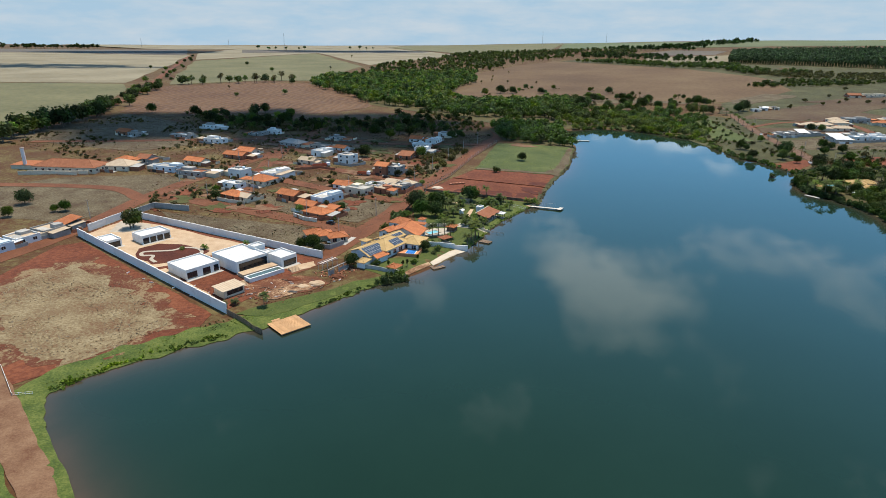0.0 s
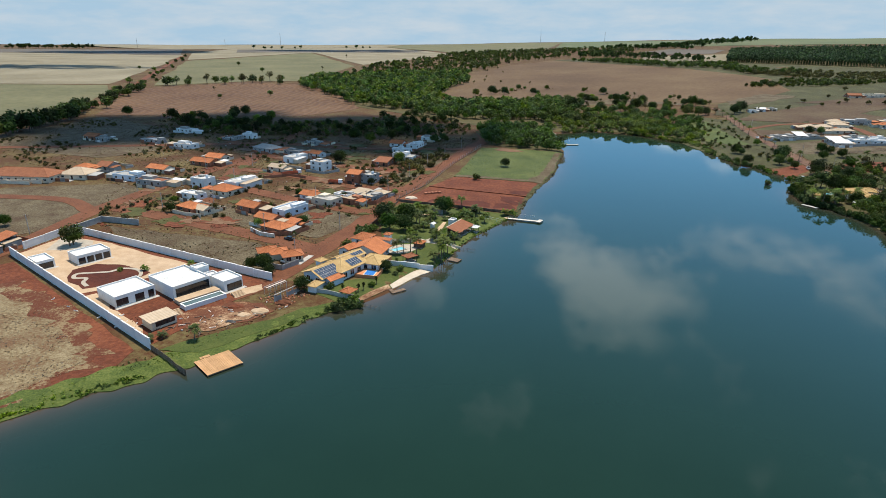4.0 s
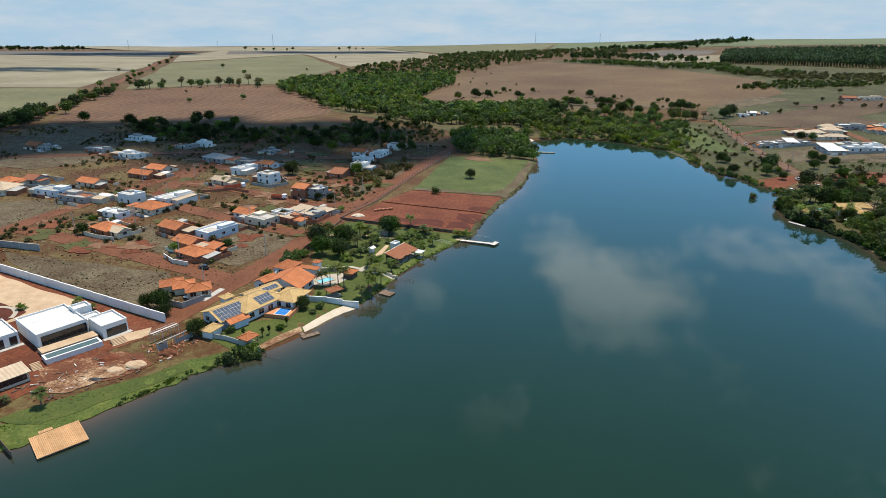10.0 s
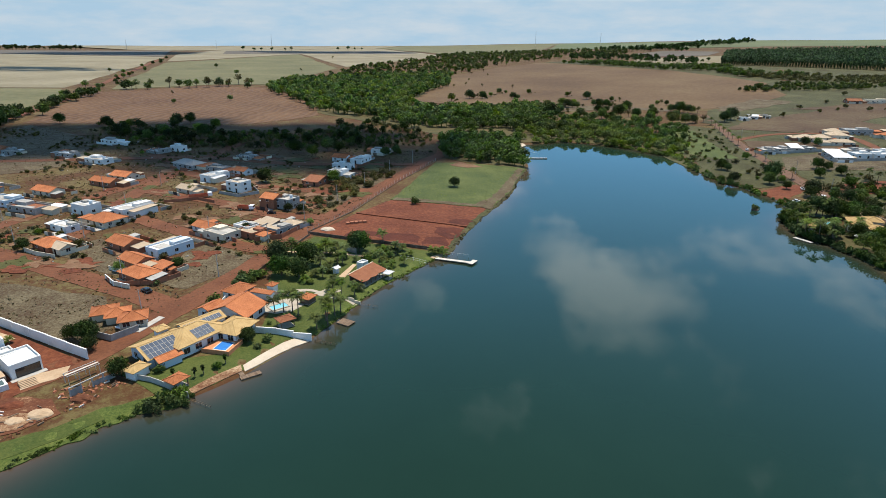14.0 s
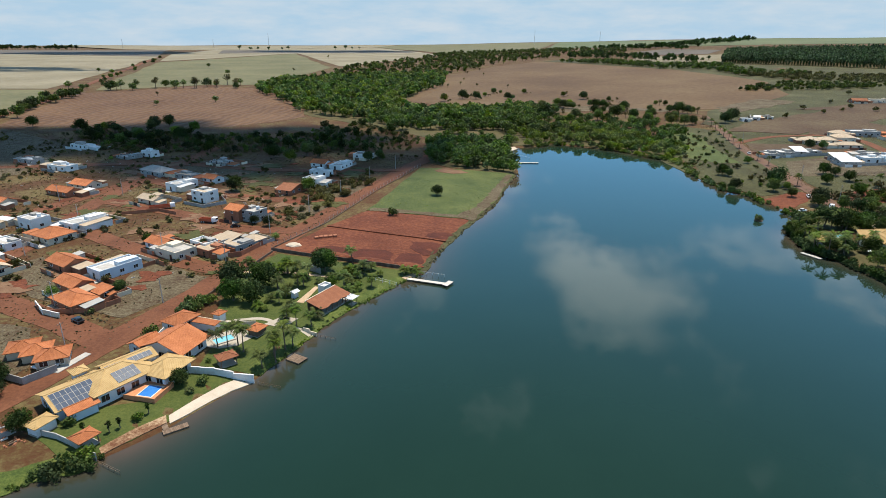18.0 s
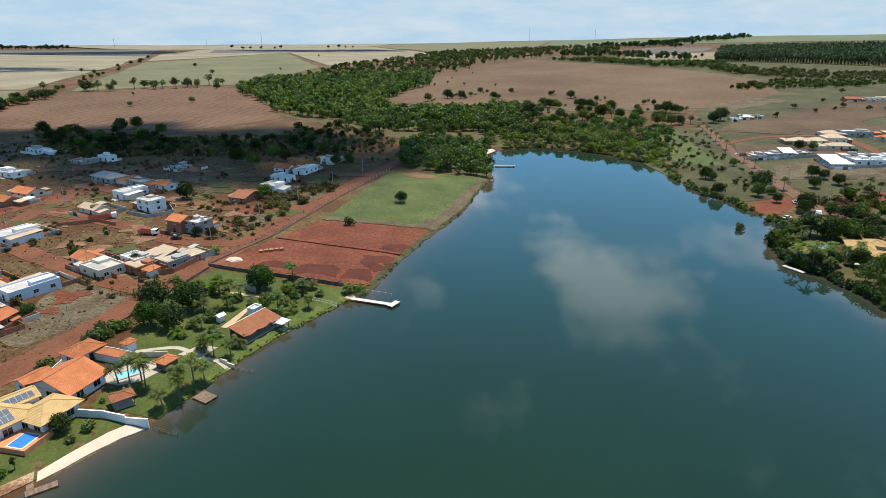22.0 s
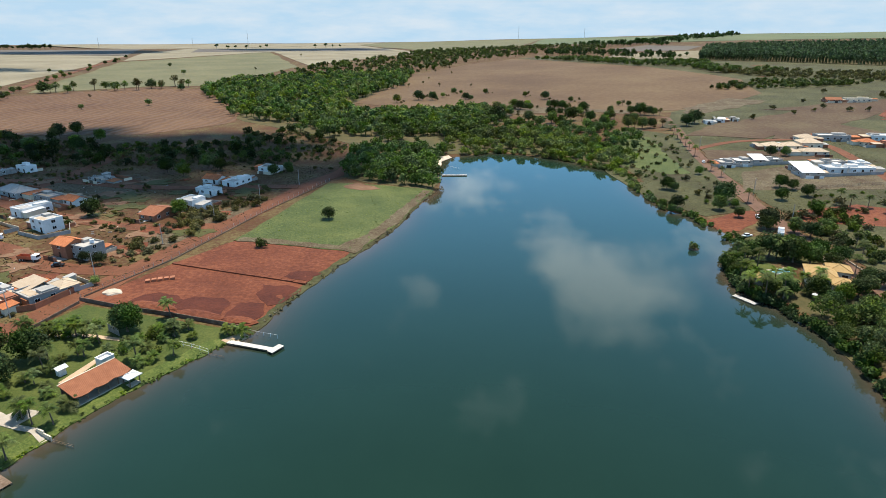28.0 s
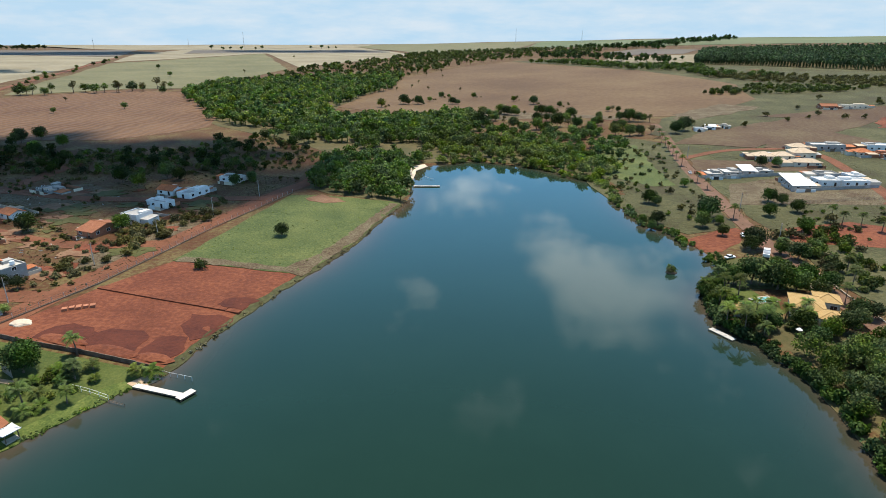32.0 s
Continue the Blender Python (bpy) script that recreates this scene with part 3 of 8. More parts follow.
def ribbon(name, pts, width, mat, label, category="road", lift=0.1, rough=0.5):
    """A road along a line: cross rows every few metres, with uneven edges that go down into the ground."""
    line = curve_through(pts, 12)
    v, f = [], []
    for i, p in enumerate(line):
        t = line[min(i + 1, len(line) - 1)] - line[max(i - 1, 0)]
        t = t / (np.hypot(*t) + 1e-9)
        nx, ny = -t[1], t[0]
        for k in (0, 0, 1, 2, 3, 4, 4):
            w = (k / 4 - 0.5) * width
            if k in (0, 4):
                w += rough * noise.noise(Vector((p[0] / 5, p[1] / 5, k)))
            v.append((p[0] + nx * w, p[1] + ny * w))
        if i:
            for k in range(6):
                a = (i - 1) * 7 + k
                f.append((a, a + 7, a + 8, a + 1))
    z = np.maximum(land([q[0] for q in v], [q[1] for q in v]), 0.05) + lift
    z[0::7] -= lift + 0.08
    z[6::7] -= lift + 0.08
    ob = mesh_object(name, [(*q, h) for q, h in zip(v, z)], f, mat)
    if ob.data.polygons[2].normal.z < 0:
        ob.data.flip_normals()
    return tagged(ob, label, category, kind="structure")

# ---- fields and open ground ----
patch("field", [(-320, 595), (-410, 857), (-297, 986), (-222, 974), (-136, 880), (-80, 690), (-133, 612), (-240, 606)], PLOUGHED, "ploughed red field with pale contour furrows", "field", 0.15, 25, 6, 25)
patch("field", [(-362, 470), (-352, 590), (-425, 815), (-475, 905), (-1000, 900), (-1000, 380)], PALE_GREEN, "flat pale green pasture behind a tree line", "field", 0.15, 40)
patch("field", [(-478, 915), (-560, 1180), (-860, 2100), (-1900, 2350), (-1500, 915)], PALE_STRAW, "bleached straw-coloured field beyond trees", "field", 0.3, 70, 8, 60)
# ploughed soil, with the cloud shade lying there put into its colour
patch("field", [(-880, 2120), (-1330, 3220), (-3300, 3300), (-1900, 2380)], DARK_FIELD, "dark ploughed field far off, toned with cloud shade", "field", 0.5, 120)
patch("field", [(-407, 904), (-480, 1100), (-680, 1685), (-494, 2393), (-201, 1495), (-224, 1030), (-300, 1010)], PALE_GREEN, "pale green pasture with lone trees", "field", 0.3, 60, 6, 50)
patch("field", [(-700, 1740), (-938, 2359), (-1052, 3158), (-387, 3976), (47, 2304), (-190, 1560), (-494, 2430)], PALE_STRAW, "bleached straw field far off", "field", 0.5, 100)
patch("field", [(-1080, 3180), (-1400, 3250), (-2900, 4700), (-300, 4850), (-387, 4030)], PALE_STRAW, "straw-coloured plain below the horizon", "field", 0.6, 200)
patch("field", [(70, 2400), (-380, 3990), (-280, 4840), (900, 4700), (420, 2500)], PALE_GREEN, "pale green plain below the horizon", "field", 0.6, 200)
# strip darkened in its colour for soil and cloud shade together
patch("field", [(-800, 2450), (-960, 2950), (-250, 3150), (-60, 2600)], DARK_FIELD, "dark fallow strip in the plain, toned with cloud shade", "field", 0.9, 120)
patch("field", [(2, 842), (30, 1000), (47, 1235), (170, 1480), (291, 1632), (474, 1239), (515, 971), (470, 835), (374, 728), (273, 732), (196, 800), (88, 776)], TAN_FIELD, "wide tan and red fallow field", "field", 0.15, 30, 6, 30)
patch("field", [(598, 1887), (715, 1960), (800, 1771), (713, 1648), (569, 1742)], DARK_FIELD, "brown fallow field between tree lines", "field", 0.4, 60)
patch("field", [(470, 1490), (624, 1345), (740, 1600), (540, 1660)], PALE_STRAW, "small pale field by a tree belt", "field", 0.4, 60)
patch("woodland_floor", [(606, 1331), (908, 955), (1230, 1400), (745, 1620)], UNDERWOOD, "shaded floor of the eucalyptus plantation", "ground", 0.5, 60)
patch("grass_slope", [(300, 600), (330, 720), (470, 835), (515, 971), (474, 1239), (300, 1640), (420, 1700), (610, 1320), (910, 950), (1400, 1300), (1800, 900), (1000, 500), (600, 500)], SCRUB_LAND, "wide olive-brown grass slope under the plantation", "grass", 0.05, 40, 3, 30, "stuff")
patch("field", [(720, 2150), (460, 2550), (900, 4700), (3400, 3500), (2600, 1900), (1250, 1700)], RIDGE_GREEN, "long green ridge below the horizon", "field", 0.6, 150)
patch("meadow", [(20, 367), (41, 461), (55, 462), (100, 451), (96, 440), (89, 414), (84, 394), (77, 374.5), (69, 355)], MEADOW, "fenced green meadow beside the lake", "meadow", 0.26, 6, 0.8, 4)
patch("dry_verge", [(60, 357.5), (69, 355), (77, 374.5), (84, 394), (89, 414), (96, 440), (99, 449), (94, 449), (90, 434), (82, 408), (72, 376)], DRY_GRASS, "yellowed grass at the meadow's edge", "grass", 0.3, 5, 1.6, 1.6, "stuff")
patch("dry_verge", [(21, 366.5), (67, 356.5), (67, 361), (48, 365), (22, 371)], DRY_GRASS, "yellowed grass at the meadow's edge", "grass", 0.31, 5, 1.6, 1.6, "stuff")
patch("building_plot", [(-8.5, 310), (47, 291.5), (50.5, 306), (55.5, 321), (57, 325), (5, 341)], SOIL, "bare levelled red earth plot", "plot", 0.09, 5, 0.5, 3)
patch("building_plot", [(5.5, 342), (57, 326), (61.5, 338), (66.5, 351), (68, 355.5), (20, 366.5)], SOIL, "bare red earth plot beside the meadow", "plot", 0.1, 5, 0.5, 3)
for ring in ([(4.5, 308), (6.8, 314), (12, 316.5), (18.6, 314), (22, 310), (19.5, 303.5), (12, 306)], [(21, 303), (21, 311.5), (25, 313.6), (33.7, 312.5), (37, 309.8), (36, 299), (30, 300)], [(37.6, 298), (39, 308), (43, 310.3), (47.5, 308.6), (48.6, 300), (45.3, 295)], [(42.7, 316), (43.5, 323.5), (55.5, 322), (54.8, 317.4), (51.6, 309.5), (48.5, 307.5)], [(48, 330), (57.5, 327.5), (60, 334), (56, 336), (50, 334)]):
    patch("dug_ground", ring, DARK_SOIL, "freshly dug dark red earth", "plot", 0.16, 5, 1.2, 1.5)
patch("open_field", [(-103, 121), (-112, 128), (-151, 183), (-149, 215), (-142, 220), (-69, 160), (-70, 152), (-92, 130)], SOIL, "open red earth field", "field", 0.07, 6, 1.0, 4)
patch("straw_patch", [(-142, 174), (-139, 186), (-131, 195), (-113, 186), (-94, 169), (-80, 157), (-79, 149), (-84, 144), (-88, 138), (-95, 131), (-104, 133), (-116, 137), (-132, 155)], STRAW, "flattened dry straw grass", "grass", 0.15, 5, 4.5, 1.6, "stuff")
patch("straw_patch", [(-148, 172), (-144, 192), (-133, 203), (-109, 191), (-88, 171), (-74, 158), (-74, 150), (-80, 143), (-86, 134), (-95, 128), (-106, 130), (-119, 133), (-137, 152)], STRAW_EDGE, "thin straw scattered over red earth", "grass", 0.11, 5, 5.0, 1.8, "stuff")
patch("grass_lot", [(-131, 262), (-60, 244), (-48, 224), (-52, 213), (-112, 245)], DRY_GRASS, "fallow lot of dry grass", "grass", 0.08, 6, 1.5, 4, "stuff")
patch("grass_lot", [(-52, 298), (-22, 281), (-38, 252), (-50, 256)], DRY_GRASS, "fallow lot of dry grass", "grass", 0.09, 6, 2.0, 4, "stuff")
patch("grass_lot", [(-100, 280), (-84, 272), (-66, 262), (-68, 280), (-80, 284), (-92, 300)], DRY_GRASS, "fallow lot of dry grass", "grass", 0.09, 6, 2.0, 4, "stuff")
patch("grass_lot", [(-150, 262), (-143, 320), (-160, 335), (-215, 322), (-240, 290), (-200, 250), (-165, 243)], DRY_GRASS, "wide dry grass ground", "grass", 0.08, 8, 2.0, 6, "stuff")
patch("grass_lot", [(-18, 350), (-2, 360), (12, 395), (22, 425), (6, 420), (-14, 385)], DRY_GRASS, "overgrown dry lot beside the street", "grass", 0.08, 6, 2.0, 4, "stuff")
patch("grass_lot", [(-115, 420), (-92, 440), (-60, 430), (-40, 450), (-70, 480), (-120, 470)], DRY_GRASS, "fallow lot of dry grass", "grass", 0.08, 8, 3.0, 6, "stuff")
patch("grass_lot", [(-330, 440), (-210, 400), (-180, 430), (-215, 520), (-310, 590)], DRY_GRASS, "dry grass ground by the fields", "grass", 0.12, 12, 4.0, 8, "stuff")
patch("grass_slope", [(256, 250), (262, 420), (270, 480), (300, 620), (330, 700), (480, 830), (700, 1000), (1000, 850), (800, 500), (500, 300)], SCRUB_LAND, "olive-brown grass slope beyond the road", "grass", 0.09, 20, 3, 12, "stuff")
patch("grass_slope", [(212, 420), (226, 400), (248, 405), (262, 470), (290, 600), (260, 640), (215, 560), (206, 500)], SCRUB_LAND, "dry grassy lake slope", "grass", 0.15, 8, 2.0, 6, "stuff")
patch("grass_slope", [(262, 440), (345, 430), (360, 500), (280, 480)], DRY_GRASS, "dry grass lot beside the road", "grass", 0.16, 8, 2.0, 6, "stuff")
patch("grass_slope", [(290, 640), (330, 720), (520, 830), (620, 700), (430, 600), (330, 590)], SCRUB_LAND, "dry grass slope above the road", "grass", 0.16, 20, 4.0, 12, "stuff")
patch("bare_lot", [(224.5, 380), (221.5, 393), (231, 398), (247.5, 407), (251, 397.5), (241, 387), (230, 378)], SOIL, "bare red boat landing", "plot", 0.1, 4, 0.8, 3)
patch("bare_lot", [(262, 385), (300, 372), (330, 385), (300, 408), (268, 402)], SOIL, "bare red earth building lot", "plot", 0.14, 5, 1.5, 3)
patch("bare_lot", [(275, 510), (350, 505), (360, 525), (285, 545)], BROWN_EARTH, "bare red earth building lot", "plot", 0.2, 8, 1.5, 4)
patch("lawn", [(-33, 200), (-28, 206), (-14, 210), (-6, 223), (8.5, 221), (0, 209.5), (-9, 197.5), (-17.5, 190)], LAWN, "mown villa lawn by the lake", "lawn", 0.09, 5, 0.3, 3)
patch("lawn", [(-12, 252), (-6, 246), (-6, 226), (9.5, 223), (11, 228), (14, 235), (17.4, 243), (20.4, 251), (24.4, 259), (28.6, 265.5), (32.7, 271), (36.4, 277), (41.4, 284), (46, 290.5), (-7, 307), (-16, 285)], LAWN, "wide mown garden lawn with palms", "lawn", 0.09, 5, 0.3, 3)
patch("lawn", [(206, 325), (215, 318), (224, 322), (222, 340), (212, 345)], LAWN, "small green garden lawn among palms", "lawn", 0.15, 4, 0.3, 3)


def shore_line(a, b, off):
    """A line that follows the waterline between two heights of the plan, off metres inland (to the left)."""
    out = []
    for i in range(1, len(SHORE) - 1):
        p = SHORE[i]
        if p[0] < 103.5 and a <= p[1] <= b and p[1] < 475:
            t = SHORE[i + 1] - SHORE[i - 1]
            t /= np.hypot(*t)
            out.append((p[0] - t[1] * off, p[1] + t[0] * off))
    return out


ribbon("bank_grass", shore_line(104, 158, 3.0), 8.5, REED, "bright green reedy lake bank", "grass", 0.12, 2.5)
ribbon("bank_grass", shore_line(152, 192, 2.0), 5.6, REED, "bright green lake bank before the building ground", "grass", 0.14, 2.0)
ribbon("bank_grass", shore_line(222, 288, 1.6), 4.0, REED, "bright green lake bank", "grass", 0.13, 1.0)
ribbon("bank_grass", shore_line(290, 450, 0.9), 2.6, SCRUB_LAND, "dry grassy lake bank", "grass", 0.13, 1.2)
patch("dam_verge", [(-101, 117.5), (-93, 109.3), (-83.5, 99), (-76, 91), (-60, 73), (-56, 73.5), (-67.3, 87), (-74.3, 94.5), (-80.3, 101), (-87.3, 109.5), (-91.8, 116), (-92.5, 119.5), (-91, 123), (-97, 123)], REED, "grass verge between road and lake", "grass", 0.2, 3, 0.5, 2)
patch("dam_verge", [(-92.5, 102), (-84.5, 93), (-70, 77.5), (-84, 66), (-125, 96), (-122, 128), (-108, 116)], REED, "grass verge beyond the dam road", "grass", 0.14, 4, 1.0, 3)

patch("woodland_floor", [(-70, 690), (-98, 726), (-120, 784), (-164, 863), (-208, 925), (-220, 1000), (-210, 1100), (-60, 1250), (60, 1250), (58, 1057), (28, 974), (10, 862), (2, 800), (20, 738), (60, 755), (90, 753), (150, 765), (170, 700), (130, 630), (100, 556), (60, 560), (20, 600)], UNDERWOOD, "shaded floor of the valley wood", "ground", 0.14, 30, 6, 20)
patch("woodland_floor", [(48, 478), (60, 466), (98, 450), (103, 470), (102, 490), (103, 530), (108, 548), (70, 570), (40, 540)], UNDERWOOD, "shaded floor of the lakeside wood", "ground", 0.15, 6, 1, 5)
patch("woodland_floor", [(108, 548), (150, 562), (186, 536), (204, 505), (232, 520), (222, 590), (160, 650), (110, 625)], UNDERWOOD, "shaded floor of the wood at the lake's head", "ground", 0.15, 6, 1, 5)
patch("woodland_floor", [(207, 312), (226, 320), (240, 306), (240, 250), (243, 180), (228, 110), (213, 180), (205, 240), (210, 288)], UNDERWOOD, "shaded floor of the eastern wood", "ground", 0.12, 5, 1, 4)
patch("bare_lot", [(296, 600), (340, 580), (420, 620), (520, 690), (480, 720), (400, 680), (330, 640)], BROWN_EARTH, "bare red-brown ground on the slope", "plot", 0.32, 20, 6, 10)
patch("bare_lot", [(420, 720), (560, 760), (640, 720), (560, 690), (450, 690)], BROWN_EARTH, "bare red-brown ground by the farm hall", "plot", 0.32, 20, 6, 10)
patch("grass_slope", [(215, 520), (238, 480), (250, 480), (258, 540), (266, 600), (240, 590)], MEADOW, "green grass on the lake slope", "grass", 0.22, 8, 4, 5, "stuff")
patch("grass_slope", [(90, 745), (150, 735), (250, 745), (280, 720), (300, 735), (200, 795), (90, 770)], DRY_GRASS, "pale dry grass before the fallow field", "grass", 0.2, 20, 3, 8, "stuff")
patch("bare_lot", [(350, 575), (400, 560), (440, 590), (430, 640), (380, 640)], BROWN_EARTH, "bare brown earth above the compounds", "plot", 0.32, 15, 5, 6)
patch("bare_lot", [(480, 650), (600, 640), (700, 700), (640, 740), (520, 700)], SOIL, "bare red earth on the far slope", "plot", 0.32, 20, 8, 8)
patch("bare_lot", [(330, 690), (380, 720), (450, 770), (420, 800), (350, 740)], DRY_GRASS, "pale worn grass on the slope", "plot", 0.32, 15, 6, 6)
patch("weeds", [(206, 345), (224, 341), (246, 337), (248.5, 371), (240, 371), (226, 370), (221, 358)], WEEDS, "green weeds between road and landing", "grass", 0.13, 5, 1.0, 2, "stuff")
patch("grass_slope", [(253, 320), (300, 330), (345, 372), (300, 372), (264, 384), (257, 360)], SCRUB_LAND, "olive scrub ground beside the road", "grass", 0.17, 8, 2.0, 4, "stuff")
patch("bare_spot", [(50, 455), (57, 463), (66, 457), (72, 450), (62, 447), (55, 450)], DUST, "pale trodden spot at the meadow's corner", "plot", 0.34, 4, 1.4, 1.5, "stuff")
# ---- roads ----
ribbon("road", [(-60, 190), (-47, 206), (-36, 234), (-24, 268), (-17, 297), (-10, 318), (-2, 347), (7, 378), (19, 414), (33, 463), (46, 497), (44, 540)], 9.5, DIRT_ROAD, "wide red dirt street past the fenced plots")
ribbon("road", [(-34, 236), (-56, 249), (-85, 263), (-111, 276), (-141, 289)], 9.0, DIRT_ROAD, "red dirt cross street", lift=0.12)
ribbon("road", [(-182, 150), (-168, 185), (-158, 212), (-152, 240), (-148, 285), (-138, 330), (-124, 380), (-112, 430), (-108, 500), (-112, 560)], 9.0, DIRT_ROAD, "long red dirt street", lift=0.13)
ribbon("road", [(-103, 270), (-104, 295), (-108, 335), (-112, 372), (-113, 410), (-120, 440), (-150, 470)], 8.5, DIRT_ROAD, "red dirt street between houses", lift=0.14)
ribbon("road", [(-19, 288), (-43, 298), (-69, 313), (-88, 325), (-108, 338)], 8.5, DIRT_ROAD, "red dirt cross street", lift=0.15)
ribbon("road", [(-6, 334), (-34, 337), (-60, 353), (-88, 366), (-113, 376)], 8.5, DIRT_ROAD, "red dirt cross street", lift=0.16)
ribbon("road", [(8, 385), (-30, 383), (-66, 396), (-98, 412), (-118, 430)], 8.0, DIRT_ROAD, "red dirt cross street", lift=0.17)
ribbon("road", [(30, 455), (-20, 450), (-60, 450), (-110, 462), (-160, 455), (-230, 440), (-300, 430)], 8.0, DIRT_ROAD, "red dirt cross street", lift=0.18)
ribbon("road", [(-150, 283), (-170, 300), (-200, 305), (-240, 305)], 7.0, DIRT_ROAD, "red dirt track between grass lots", lift=0.19)
ribbon("road", [(-34, -300), (-52, -60), (-54, 45), (-61, 71), (-75, 88.2), (-84, 97), (-93, 106.5), (-103, 117), (-116, 130), (-150, 165), (-190, 205)], 6.6, DUST, "pale red dirt road along the dam", lift=0.24)
ribbon("road", [(232, 200), (243, 290), (245, 325), (248, 360), (252, 393), (256, 421), (263, 462), (278, 542), (298, 623), (312, 690)], 7.0, ASPHALT, "worn red-brown asphalt road beyond the lake", lift=0.16)
ribbon("road", [(335, 430), (345, 446), (367, 520), (372, 547), (375, 600)], 7.0, DIRT_ROAD, "red dirt road between compounds", lift=0.2)
ribbon("road", [(280, 548), (320, 570), (372, 575), (420, 600)], 6.0, DIRT_ROAD, "red dirt road through the lots", lift=0.24)
ribbon("field_track", [(-340, 560), (-372, 700), (-415, 850), (-480, 1030), (-620, 1420), (-820, 1990)], 9.0, DIRT_ROAD, "dirt track along a tree line", lift=0.45)

# ---- helpers for things ----
def part(name, bm, mat, parent, label=""):
    me = bpy.data.meshes.new(name)
    bm.to_mesh(me)
    bm.free()
    me.materials.append(mat)
    ob = new(name, me)
    ob.parent = parent
    return tagged(ob, label)


def shared(name, me, parent, m=None, label=""):
    ob = new(name, me)
    ob.parent = parent
    if m is not None:
        ob.matrix_basis = m
    return tagged(ob, label)


def thing(name, x, y, z=None, turn=0, label="", category="", group=""):
    ob = new(name)
    ob.empty_display_size = 0.5
    ob.matrix_basis = pose(x, y, ground_z(x, y) if z is None else z, 0, 0, turn)
    return tagged(ob, label, category, group)


def box(bm, x0, x1, y0, y1, z0, z1, bevel=0.0):
    v = [bm.verts.new(p) for p in ((x0, y0, z0), (x1, y0, z0), (x1, y1, z0), (x0, y1, z0), (x0, y0, z1), (x1, y0, z1), (x1, y1, z1), (x0, y1, z1))]
    f = [bm.faces.new([v[i] for i in q]) for q in ((3, 2, 1, 0), (4, 5, 6, 7), (0, 1, 5, 4), (1, 2, 6, 5), (2, 3, 7, 6), (3, 0, 4, 7))]
    if bevel:
        es = list({e for q in f for e in q.edges})
        bmesh.ops.bevel(bm, geom=es, offset=bevel, segments=1, affect="EDGES")
    return bm


def boxed(*args, bevel=0.0):
    return box(bmesh.new(), *args, bevel=bevel)


def box_mesh(name, mat, *args, bevel=0.0):
    me = bpy.data.meshes.new(name)
    bm = boxed(*args, bevel=bevel)
    bm.to_mesh(me)
    bm.free()
    me.materials.append(mat)
    return me


def tube(bm, pts, radii, sides=7, cap=True):
    rings = []
    for i, p in enumerate(pts):
        p = Vector(p)
        t = (Vector(pts[min(i + 1, len(pts) - 1)]) - Vector(pts[max(i - 1, 0)])).normalized()
        a = t.orthogonal().normalized() if abs(t.z) < 0.95 else Vector((1, 0, 0))
        a = (a - t * a.dot(t)).normalized()
        b = t.cross(a)
        rings.append([bm.verts.new(p + radii[i] * (math.cos(k * math.tau / sides) * a + math.sin(k * math.tau / sides) * b)) for k in range(sides)])
    for r, s in zip(rings, rings[1:]):
        for k in range(sides):
            bm.faces.new((r[k], r[(k + 1) % sides], s[(k + 1) % sides], s[k]))
    if cap:
        bm.faces.new(rings[0][::-1])
        bm.faces.new(rings[-1])
    return bm


# ---- houses ----
def roof_bm(kind, w, d, h, rise, over):
    """A roof with thickness over a w x d plan whose eaves are at h."""
    bm = bmesh.new()
    x, y, t = w / 2 + over, d / 2 + over, 0.16
    if kind == "flat":
        box(bm, -w / 2, w / 2, -d / 2, d / 2, h - 0.25, h - 0.05)
        return bm
    if kind == "shed":
        lo, hi = h, h + rise
        top = [(-x, -y, lo), (x, -y, lo), (x, y, hi), (-x, y, hi)]
        faces = [(0, 1, 2, 3)]
    elif kind == "gable":
        top = [(-x, -y, h), (x, -y, h), (x, 0, h + rise), (-x, 0, h + rise), (x, y, h), (-x, y, h)]
        faces = [(0, 1, 2, 3), (3, 2, 4, 5)]
    else:
        k = max(0.0, x - y)
        top = [(-x, -y, h), (x, -y, h), (x, y, h), (-x, y, h), (-k, 0, h + rise), (k, 0, h + rise)]
        faces = [(0, 1, 5, 4), (1, 2, 5), (2, 3, 4, 5), (3, 0, 4)]
        if k < 0.3:
            top = top[:4] + [(0, 0, h + rise)]
            faces = [(0, 1, 4), (1, 2, 4), (2, 3, 4), (3, 0, 4)]
    v = [bm.verts.new(p) for p in top]
    made = [bm.faces.new([v[i] for i in q]) for q in faces]
    out = bmesh.ops.extrude_face_region(bm, geom=made)
    for g in out["geom"]:
        if isinstance(g, bmesh.types.BMVert):
            g.co.z += t
    bmesh.ops.recalc_face_normals(bm, faces=bm.faces[:])
    return bm


def ridge_bm(kind, w, d, h, rise, over):
    bm, x, y, z = bmesh.new(), w / 2 + over, d / 2 + over, h + 0.16
    if kind == "gable":
        tube(bm, [(-x, 0, z + rise), (x, 0, z + rise)], [0.13, 0.13], 6)
    else:
        k = max(0.0, x - y)
        if k > 0.3:
            tube(bm, [(-k, 0, z + rise), (k, 0, z + rise)], [0.13, 0.13], 6)
        for sx in (-1, 1):
            for sy in (-1, 1):
                tube(bm, [(sx * x, sy * y, z), (sx * k, 0, z + rise)], [0.12, 0.12], 5)
    return bm


